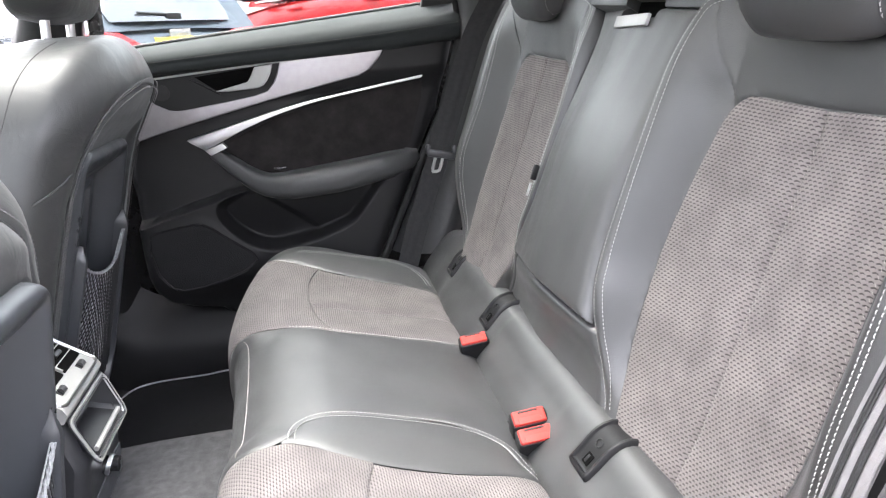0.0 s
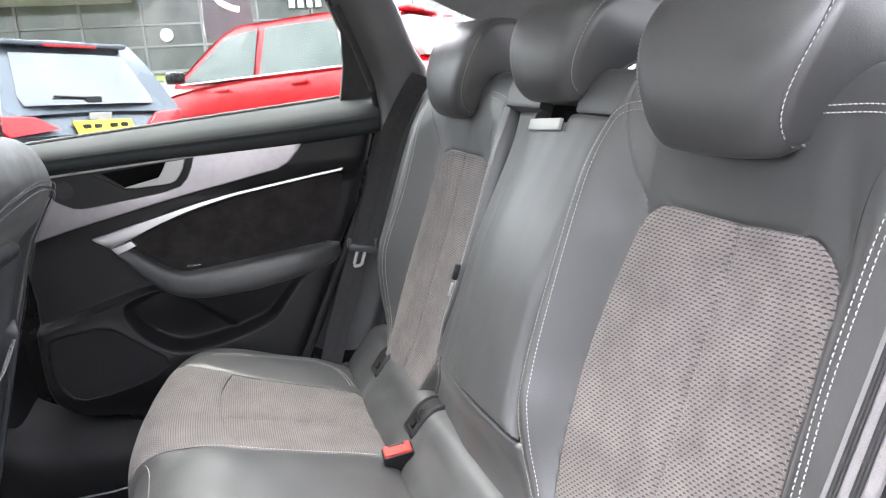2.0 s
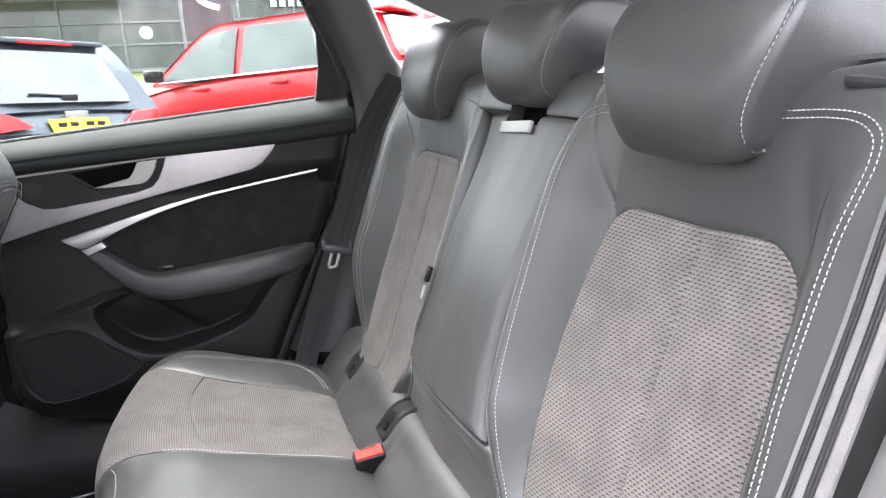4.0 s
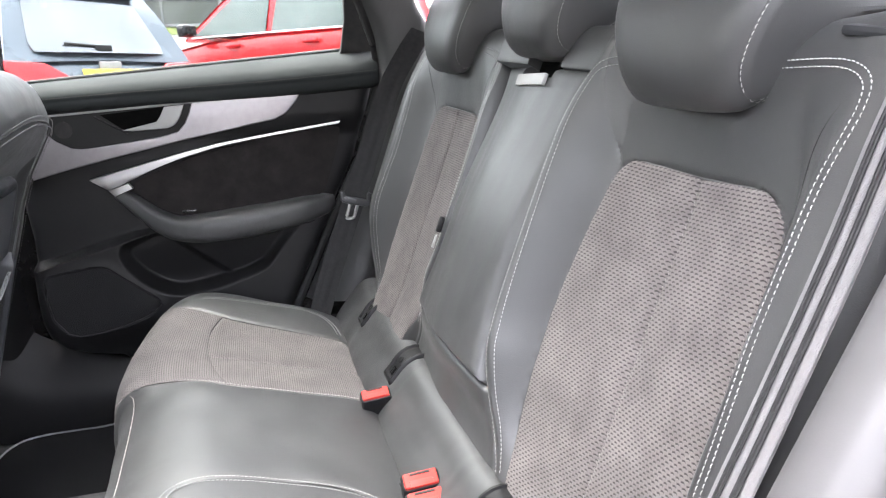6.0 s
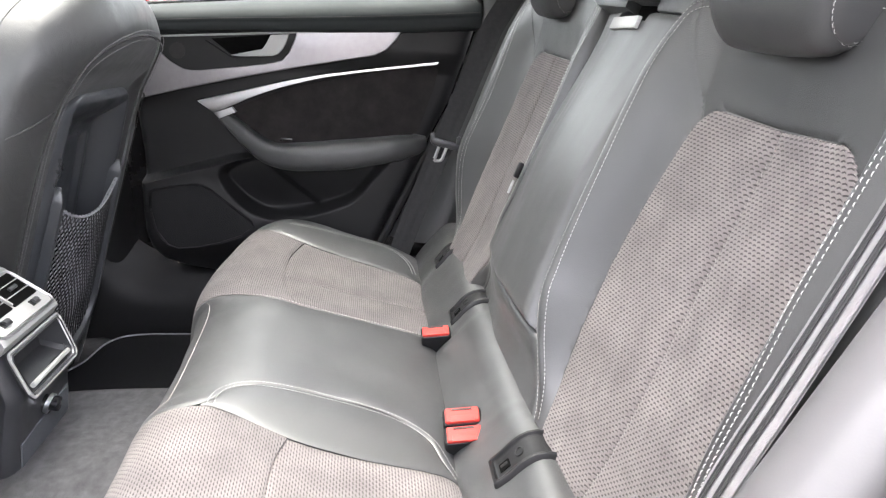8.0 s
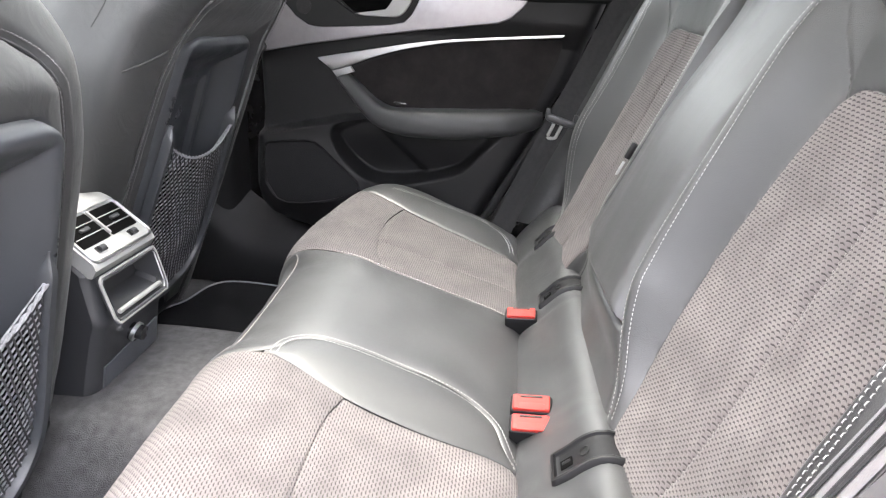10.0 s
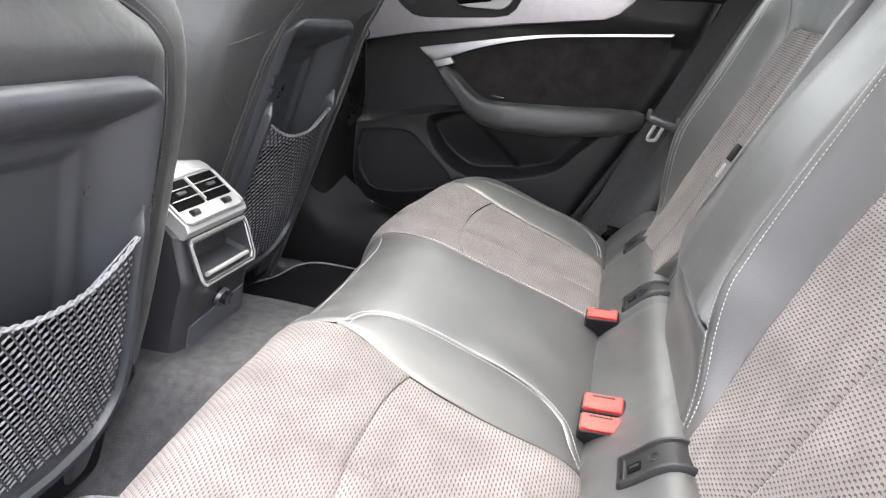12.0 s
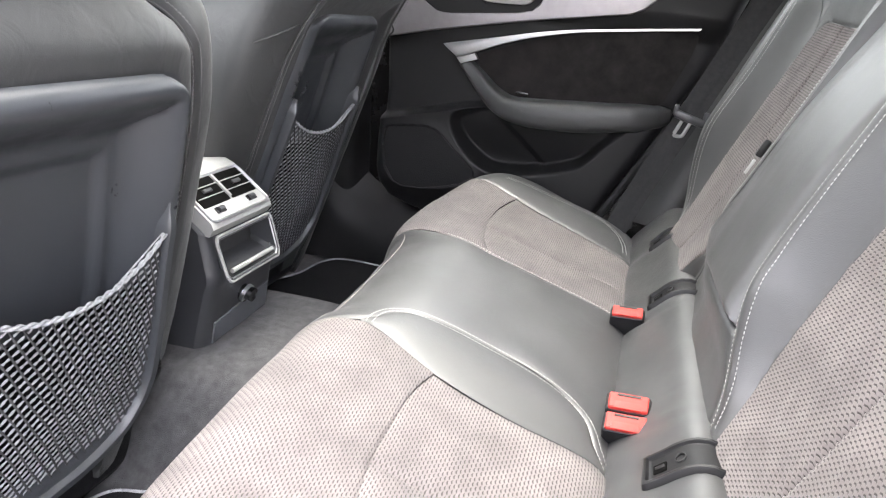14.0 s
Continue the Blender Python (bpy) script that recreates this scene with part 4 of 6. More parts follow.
LEVER = [(0.552, 0.8375), (0.512, 0.846), (0.483, 0.852), (0.474, 0.864), (0.464, 0.8825), (0.425, 0.8855), (0.432, 0.866), (0.441, 0.851), (0.450, 0.842), (0.462, 0.8375), (0.483, 0.8365), (0.53, 0.835)]
part("door_handle", plate(LEVER, 0.012, lambda y, q, w: (DOOR_X - 0.041 - w, y, q), 0.0025), silver, door, "silver door handle")
ridge = [(DOOR_X - 0.038, 0.606, 0.868), (DOOR_X - 0.038, 0.575, 0.848), (DOOR_X - 0.038, 0.545, 0.830)]
part("recess_fold", tube(even(ridge, 0.004), 0.0022, 6), plastic, door)

# lower chrome sweep
low = curve([(0.10, 0.8235), (0.174, 0.8165), (0.298, 0.798), (0.418, 0.772), (0.50, 0.743), (0.535, 0.729), (0.552, 0.718), (0.558, 0.708)], 40)
edge_a = even(curve([(0.633, 0.736), (0.583, 0.7485), (0.545, 0.7575), (0.481, 0.773), (0.416, 0.788), (0.352, 0.800), (0.287, 0.8095), (0.222, 0.8185), (0.156, 0.827), (0.092, 0.835)], 120), 0.004)
edge_b = even([(0.620, 0.726), (0.599, 0.7115), (0.575, 0.719), *curve([(0.560, 0.726), (0.548, 0.731), (0.509, 0.748), (0.456, 0.767), (0.418, 0.778), (0.353, 0.7935), (0.288, 0.804), (0.222, 0.813), (0.156, 0.8215), (0.097, 0.829)], 140)], 0.004)
k = np.linspace(0, 1, 120)
pick = lambda e: np.stack([np.interp(k, np.linspace(0, 1, len(e)), e[:, j]) for j in range(2)], 1)
edge_a, edge_b = pick(edge_a), pick(edge_b)
rows = []
for v, w in ((0, 0.0), (0, 0.017), (0.02, 0.0195), (0.06, 0.0202), (0.5, 0.0205), (0.94, 0.0202), (0.98, 0.0195), (1, 0.017), (1, 0.0)):
    e = edge_a + (edge_b - edge_a) * v
    rows.append(np.stack([np.full(len(e), DOOR_X - 0.018 - w), e[:, 0], e[:, 1]], 1))
part("chrome_sweep", sheet(np.array(rows)), chrome, door, "satin chrome sweep")
SUEDE = np.vstack([low[::-1][1:], [(0.093, 0.818), (0.10, 0.78), (0.135, 0.68), (0.16, 0.66), (0.30, 0.648), (0.45, 0.64), (0.50, 0.66)]])
part("suede_insert", plate(SUEDE, 0.014, lambda y, q, w: (DOOR_X - 0.012 - w, y, q), 0.0), suede, door, "black suede insert")
arm = even(curve([(0.742, 0.585, 0.704), (0.732, 0.555, 0.682), (0.724, 0.51, 0.643), (0.72, 0.486, 0.627), (0.717, 0.460, 0.618), (0.716, 0.42, 0.615), (0.716, 0.36, 0.618), (0.717, 0.29, 0.624), (0.722, 0.20, 0.636), (0.735, 0.145, 0.645), (0.75, 0.115, 0.65)], 160), 0.005)
k = np.linspace(0, 1, len(arm))
rad = np.interp(k, [0, 0.05, 0.25, 0.40, 0.6, 0.85, 0.95, 1], [0.012, 0.015, 0.024, 0.031, 0.033, 0.029, 0.023, 0.014])
t3 = np.gradient(arm, axis=0)
t3 /= np.linalg.norm(t3, axis=1)[:, None]
a3 = np.cross(t3, np.broadcast_to((1.0, 0, 0), arm.shape))
a3 /= np.linalg.norm(a3, axis=1)[:, None]
wv = np.linspace(0, 2 * math.pi, 40, endpoint=False)
ex, ey = np.sign(np.cos(wv)) * np.abs(np.cos(wv)) ** 0.62, np.sign(np.sin(wv)) * np.abs(np.sin(wv)) ** 0.62
rows = arm[:, None] + rad[:, None, None] * (ex[None, :, None] * a3[:, None] + 1.5 * ey[None, :, None] * np.array([1.0, 0, 0]))
part("armrest", sheet(rows, wrap=True), leather_back, door, "padded black armrest")
part("chrome_foot", plate([(0.598, 0.711), (0.557, 0.7245), (0.548, 0.713), (0.586, 0.698)], 0.014, lambda y, q, w: (0.731 - w, y, q), 0.002), chrome, door, "bright end of the chrome sweep")
part("switch", box((0.012, 0.03, 0.006), 0.002, Matrix.Translation((0.735, 0.44, 0.652))), gloss_black, door, "window switch")

# window glass and black frame of the door
def glazing(name, tint):
    """Thin glass: it lets its tint through and mirrors at its surface."""
    m = bpy.data.materials.new(name)
    m.use_nodes = True
    gn, gl = m.node_tree.nodes, m.node_tree.links
    gn.remove(gn["Principled BSDF"])
    tr, gs, fr, mx = gn.new("ShaderNodeBsdfTransparent"), gn.new("ShaderNodeBsdfGlossy"), gn.new("ShaderNodeFresnel"), gn.new("ShaderNodeMixShader")
    tr.inputs["Color"].default_value = (*tint, 1)
    gs.inputs["Roughness"].default_value = 0.02
    fr.inputs["IOR"].default_value = 1.45
    gl.new(fr.outputs["Fac"], mx.inputs["Fac"])
    gl.new(tr.outputs["BSDF"], mx.inputs[1])
    gl.new(gs.outputs["BSDF"], mx.inputs[2])
    gl.new(mx.outputs["Shader"], gn["Material Output"].inputs["Surface"])
    return m


glass = glazing("tinted_glass", (0.54, 0.565, 0.558))
# for the unseen roof panel added to let light in from above
roof_glass = glazing("added_roof_glass", (0.42, 0.435, 0.43))
clear_glass = glazing("clear_glass", (0.93, 0.95, 0.94))


def pane(name, corners, parent, label, mat=glass):
    a, b, c, d = [np.array(q) for q in corners]
    u = np.linspace(0, 1, 8)[:, None, None]
    v = np.linspace(0, 1, 8)[None, :, None]
    g = (1 - u) * ((1 - v) * a + v * b) + u * ((1 - v) * d + v * c)
    n = np.cross(b - a, d - a)
    n = n / np.linalg.norm(n) * 0.004
    v1, f1, _ = sheet(g)
    v2, f2, _ = sheet(g + n)
    return part(name, (np.vstack([v1, v2]), f1 + [[k + 64 for k in q] for q in f2], None), mat, parent, label)


part("quarter_frame", plate([(0.09, 0.96), (0.075, 0.99), (0.064, 1.06), (0.065, 1.13), (0.09, 1.19), (0.13, 1.28), (0.10, 1.28), (0.04, 1.19), (-0.005, 1.06), (-0.02, 0.95)], 0.02, lambda y, q, w: (0.785 - w - 0.35 * max(q - 1.0, 0) ** 1.1, y, q), 0.004), rubber, door, "black window frame corner")
part("upper_frame", tube([(0.755, 0.785, 0.94), (0.745, 0.775, 1.05), (0.72, 0.75, 1.2), (0.69, 0.72, 1.32), (0.67, 0.60, 1.36), (0.66, 0.3, 1.355), (0.67, 0.14, 1.28), (0.70, 0.08, 1.2)], 0.016, 8), gloss_black, door, "black window frame")
pane("window_pane", [(0.785, 0.78, 0.93), (0.785, 0.05, 0.985), (0.672, 0.10, 1.36), (0.672, 0.70, 1.36)], door, "tinted side window")


# ---- body of the car round the seats ----
def strip(rows):
    return sheet(np.array(rows, float))


def skin(lines, n=50, m=6):
    """A smooth skin through several lines of points."""
    c = np.array([curve(q, n) for q in lines])
    return sheet(np.stack([curve(c[:, k], max(2, m * (len(lines) - 1) + 1)) for k in range(n)], 1))


# trim panel of the pillar behind the far door, up to the roof
setting("pillar_trim", skin([
    [(0.745, 0.20, 0.42), (0.742, 0.13, 0.57), (0.735, 0.055, 0.74), (0.725, 0.008, 0.90), (0.715, 0.010, 1.00), (0.70, 0.040, 1.08), (0.675, 0.085, 1.18), (0.63, 0.15, 1.30), (0.58, 0.21, 1.37)],
    [(0.70, 0.17, 0.42), (0.70, 0.105, 0.57), (0.695, 0.03, 0.74), (0.685, -0.02, 0.90), (0.68, -0.022, 1.00), (0.672, 0.0, 1.08), (0.65, 0.038, 1.18), (0.61, 0.10, 1.30), (0.56, 0.17, 1.37)],
    [(0.67, 0.09, 0.42), (0.672, 0.03, 0.57), (0.67, -0.03, 0.74), (0.668, -0.075, 0.90), (0.665, -0.10, 1.02), (0.66, -0.075, 1.08), (0.645, -0.033, 1.18), (0.60, 0.03, 1.30), (0.55, 0.09, 1.37)],
    [(0.70, 0.05, 0.42), (0.70, -0.01, 0.57), (0.70, -0.07, 0.74), (0.70, -0.10, 0.90), (0.70, -0.12, 1.02), (0.69, -0.09, 1.08), (0.67, -0.05, 1.18), (0.63, 0.02, 1.30), (0.58, 0.08, 1.37)]]),
    leather_back, "dark grey pillar trim between door and seat", "trim")
setting("door_seal", tube([(0.742, 0.275, 0.31), (0.742, 0.212, 0.426), (0.74, 0.128, 0.598), (0.735, 0.050, 0.749), (0.722, 0.000, 0.906), (0.716, 0.004, 1.0), (0.70, 0.033, 1.08), (0.676, 0.078, 1.18)], 0.011, 10), rubber, "black rubber door seal", "seal")
# sail panel over the parcel shelf
setting("sail_panel", skin([
    [(0.60, 0.06, 1.36), (0.62, -0.06, 1.215), (0.61, -0.13, 1.165), (0.585, -0.25, 1.107), (0.56, -0.36, 1.075), (0.54, -0.44, 1.05)],
    [(0.55, -0.10, 1.37), (0.57, -0.20, 1.27), (0.56, -0.30, 1.205), (0.54, -0.42, 1.15), (0.52, -0.52, 1.11), (0.50, -0.60, 1.07)],
    [(0.50, -0.30, 1.36), (0.52, -0.40, 1.27), (0.50, -0.50, 1.19), (0.48, -0.60, 1.135), (0.46, -0.68, 1.10), (0.45, -0.76, 1.07)]]), trim_grey, "dark grey sail panel beside the rear window", "trim")
shelf = np.array([[(x, y, 0.945 + 0.02 * (-0.1 - y) + 0.015 * math.cos(x * 2)) for x in np.linspace(-0.62, 0.68, 30)] for y in np.linspace(-0.16, -0.8, 16)])
setting("parcel_shelf", sheet(shelf), leather_back, "dark parcel shelf behind the rear seat", "shelf")
# headliner and roof
roof_z = lambda x, y: 1.385 - 0.10 * (abs(x) / 0.62) ** 4 - 0.10 * max(-y - 0.1, 0) ** 1.5
roof = np.array([[(x, y, roof_z(x, y)) for x in np.linspace(-0.64, 0.64, 33)] for y in np.linspace(-0.75, 1.75, 51)])
# unseen glass roof added for overhead light: opening through headliner and panel over mid-cabin
hole = lambda q: abs(q[0]) < 0.42 and 0.10 < q[1] < 1.20


def pierced(p):
    v, f, _ = sheet(p)
    return v, [q for q in f if not hole(v[q].mean(0))], None


setting("ceiling", pierced(roof), headliner, "pale grey fabric headliner", "ceiling")
setting("roof_panel", pierced(roof * np.array([1.0, 1.0, 1.0]) + np.array([0, 0, 0.045])), gloss_black, "car roof", "roof")
setting("roof_rail", joined([tube([(sx * 0.66, y, roof_z(0.64, y) + 0.02) for y in np.linspace(-0.75, 1.75, 30)], 0.035, 10) for sx in (1, -1)]), gloss_black, "black side rail of the car roof", "roof")
sky_pane = thing("added_roof_pane", "unseen tinted glass roof panel added to let light in", "window", (0, 0.65, 1.40), kind="structure")
pane("pane", [(-0.44, 0.08, 1.425), (0.44, 0.08, 1.425), (0.44, 1.22, 1.425), (-0.44, 1.22, 1.425)], sky_pane, "", roof_glass)

# floor and tunnel as one carpeted skin
prof = curve([(-0.70, 0.22), (-0.55, 0.185), (-0.30, 0.182), (-0.225, 0.20), (-0.185, 0.275), (-0.145, 0.322), (-0.06, 0.332), (0.0, 0.333), (0.09, 0.333), (0.145, 0.326), (0.185, 0.28), (0.23, 0.20), (0.31, 0.182), (0.55, 0.182), (0.70, 0.182), (0.80, 0.185)], 120)
floor = np.array([[(x, y, q - 0.02 * smoothstep(0.62, 1.0, y)) for x, q in prof] for y in np.linspace(-0.1, 2.0, 90)])
setting("floor", sheet(floor), carpet, "dark grey car carpet over floor and tunnel", "floor")
# sill panels: the far one with its curved step in front of the door
setting("door_sill", skin([
    [(0.775, 0.10, 0.36), (0.775, 0.45, 0.345), (0.775, 0.64, 0.345), (0.775, 0.76, 0.37), (0.775, 0.83, 0.43), (0.77, 0.865, 0.54), (0.765, 0.875, 0.75)],
    [(0.735, 0.10, 0.325), (0.735, 0.45, 0.322), (0.735, 0.66, 0.318), (0.735, 0.80, 0.33), (0.735, 0.875, 0.41), (0.735, 0.905, 0.54), (0.735, 0.92, 0.75)],
    [(0.70, 0.10, 0.27), (0.70, 0.45, 0.265), (0.70, 0.66, 0.262), (0.70, 0.82, 0.275), (0.70, 0.92, 0.37), (0.705, 0.96, 0.54), (0.71, 0.98, 0.75)],
    [(0.69, 0.10, 0.17), (0.69, 0.45, 0.17), (0.69, 0.66, 0.17), (0.69, 0.84, 0.17), (0.69, 1.0, 0.25), (0.70, 1.06, 0.54), (0.70, 1.08, 0.75)]]), plastic, "black plastic sill trim under the door", "sill")
setting("door_sill_near", skin([[(-0.70, -0.05, 0.17), (-0.70, 1.2, 0.17)], [(-0.705, -0.05, 0.25), (-0.705, 1.2, 0.25)], [(-0.74, -0.05, 0.29), (-0.74, 1.2, 0.29)], [(-0.83, -0.05, 0.27), (-0.83, 1.2, 0.27)]], 30), plastic, "black sill trim in the open doorway", "sill")
# outer skin of the far side, closing the door gaps
setting("body_side", skin([[(0.80, -0.9, 0.15), (0.80, 2.2, 0.15)], [(0.84, -0.9, 0.5), (0.84, 2.2, 0.5)], [(0.83, -0.9, 0.85), (0.83, 2.2, 0.85)], [(0.798, -0.9, 0.945), (0.80, 2.2, 0.865)]], 30), gloss_black, "dark painted outer side of the car", "car body")
# pillar between front and rear door, far side
setting("pillar_far", skin([
    [(0.775, 0.785, 0.12), (0.775, 0.815, 0.6), (0.77, 0.815, 0.9), (0.755, 0.795, 1.05), (0.72, 0.765, 1.22), (0.66, 0.75, 1.36)],
    [(0.725, 0.86, 0.12), (0.725, 0.85, 0.6), (0.725, 0.83, 0.9), (0.715, 0.795, 1.05), (0.69, 0.765, 1.22), (0.64, 0.75, 1.36)],
    [(0.72, 1.0, 0.12), (0.72, 0.97, 0.6), (0.72, 0.93, 0.9), (0.71, 0.89, 1.05), (0.685, 0.85, 1.22), (0.63, 0.83, 1.36)],
    [(0.77, 1.06, 0.12), (0.77, 1.03, 0.6), (0.77, 0.98, 0.9), (0.76, 0.93, 1.05), (0.72, 0.89, 1.22), (0.66, 0.86, 1.36)]]), plastic, "black pillar trim between the doors", "trim")
# front half of the far side and the dashboard end, closing the cabin
setting("front_door_far", skin([[(0.74, 1.0, 0.1), (0.74, 2.0, 0.1)], [(0.72, 1.0, 0.6), (0.72, 2.0, 0.6)], [(0.73, 0.98, 0.95), (0.73, 2.0, 0.92)], [(0.80, 0.98, 0.97), (0.80, 2.0, 0.94)]], 20), plastic, "black front door panel", "door")
setting("front_door_near", skin([[(-0.74, 1.03, 0.3), (-0.74, 2.0, 0.3)], [(-0.72, 1.0, 0.6), (-0.72, 2.0, 0.6)], [(-0.73, 0.98, 0.95), (-0.73, 2.0, 0.92)], [(-0.80, 0.98, 0.97), (-0.80, 2.0, 0.94)]], 20), plastic, "black front door panel", "door")
setting("pillar_near", skin([
    [(-0.775, 0.86, 0.33), (-0.775, 0.87, 0.6), (-0.77, 0.87, 0.9), (-0.755, 0.84, 1.05), (-0.72, 0.81, 1.22), (-0.66, 0.80, 1.36)],
    [(-0.725, 0.92, 0.33), (-0.725, 0.91, 0.6), (-0.725, 0.90, 0.9), (-0.715, 0.87, 1.05), (-0.69, 0.84, 1.22), (-0.64, 0.82, 1.36)],
    [(-0.77, 1.06, 0.33), (-0.77, 1.03, 0.6), (-0.77, 0.98, 0.9), (-0.76, 0.93, 1.05), (-0.72, 0.89, 1.22), (-0.66, 0.86, 1.36)]]), plastic, "black pillar trim between the doors", "trim")
for name_, quad in (("window_1", [(0.79, 1.0, 0.96), (0.79, 2.0, 0.94), (0.66, 1.75, 1.34), (0.66, 0.88, 1.36)]), ("window_2", [(-0.79, 1.0, 0.96), (-0.79, 2.0, 0.94), (-0.66, 1.75, 1.34), (-0.66, 0.88, 1.36)]),
                    ("windscreen", [(-0.72, 2.3, 0.99), (0.72, 2.3, 0.99), (0.60, 1.72, 1.36), (-0.60, 1.72, 1.36)])):
    shell_ = thing(name_, "tinted window glass of the car", "window", tuple(quad[0]), kind="structure")
    pane("pane", quad, shell_, "", clear_glass)
setting("dashboard", skin([[(-0.75, 1.75, 0.2), (0.75, 1.75, 0.2)], [(-0.75, 1.65, 0.7), (0.75, 1.65, 0.7)], [(-0.75, 1.75, 0.95), (0.75, 1.75, 0.95)], [(-0.75, 2.3, 1.0), (0.75, 2.3, 1.0)]], 20), plastic, "black dashboard", "dashboard")
setting("boot_wall", skin([[(-0.7, -0.72, 0.2), (0.7, -0.72, 0.2)], [(-0.7, -0.76, 0.95), (0.7, -0.76, 0.95)]], 20), plastic, "black wall of the boot", "wall")
# the open near rear door, swung out on its front hinges
od = thing("door_1", "open black rear door swung out on its hinges", "door", (-0.80, 0.95, 0.3), kind="structure")
swing = Matrix.Translation((-0.80, 0.95, 0)) @ Matrix.Rotation(radians(-65), 4, "Z")
for name_, size_, at_, mat_ in (("panel", (0.10, 0.95, 0.66), (-0.02, -0.48, 0.63), plastic), ("outer_skin", (0.03, 0.97, 0.70), (-0.085, -0.48, 0.63), gloss_black), ("armrest", (0.06, 0.45, 0.07), (0.06, -0.45, 0.66), leather_back)):
    part(name_, box(size_, 0.02, swing @ Matrix.Translation(at_), 3), mat_, od)
fr_ = [(-0.03, -0.02, 0.95), (-0.06, -0.06, 1.15), (-0.10, -0.14, 1.36), (-0.10, -0.55, 1.36), (-0.07, -0.82, 1.22), (-0.04, -0.93, 0.97)]
part("window_frame", tube(even(curve([(swing @ Vector(q))[:] for q in fr_], 60), 0.02), 0.022, 8), gloss_black, od)
pane("pane", [tuple(swing @ Vector(q)) for q in ((-0.04, -0.04, 0.95), (-0.04, -0.92, 0.95), (-0.09, -0.66, 1.34), (-0.09, -0.14, 1.34))], od, "")
# body flank behind the near door opening, with its seal
lean = np.array([0, -0.47, 0.88])
P0 = np.array([0, 0.05, 0.68])


def leaning(name, prof, mat, label, cat, lo=-0.5, hi=0.55):
    c = curve(prof, 40)
    return setting(name, sheet(np.array([[P0 + lean * q + np.array([x, y, 0]) for x, y in c] for q in np.linspace(lo, hi, 40)])), mat, label, cat)


leaning("near_flank", [(-0.615, -0.10), (-0.634, -0.02), (-0.642, 0.002), (-0.654, 0.010), (-0.670, 0.012), (-0.682, 0.008), (-0.690, -0.006), (-0.693, -0.04)], jamb_paint, "grey plastic trim on the body beside the seat", "trim")
leaning("near_seal", [(-0.690, -0.04), (-0.694, -0.014), (-0.706, -0.006), (-0.722, -0.012), (-0.730, -0.03), (-0.731, -0.07)], trim_grey, "grey cloth-covered seal of the open doorway", "seal")
leaning("near_jamb", [(-0.729, -0.06), (-0.76, -0.035), (-0.80, -0.038), (-0.84, -0.05), (-0.89, -0.08), (-0.92, -0.14), (-0.93, -0.3)], jamb_paint, "painted door jamb", "jamb")


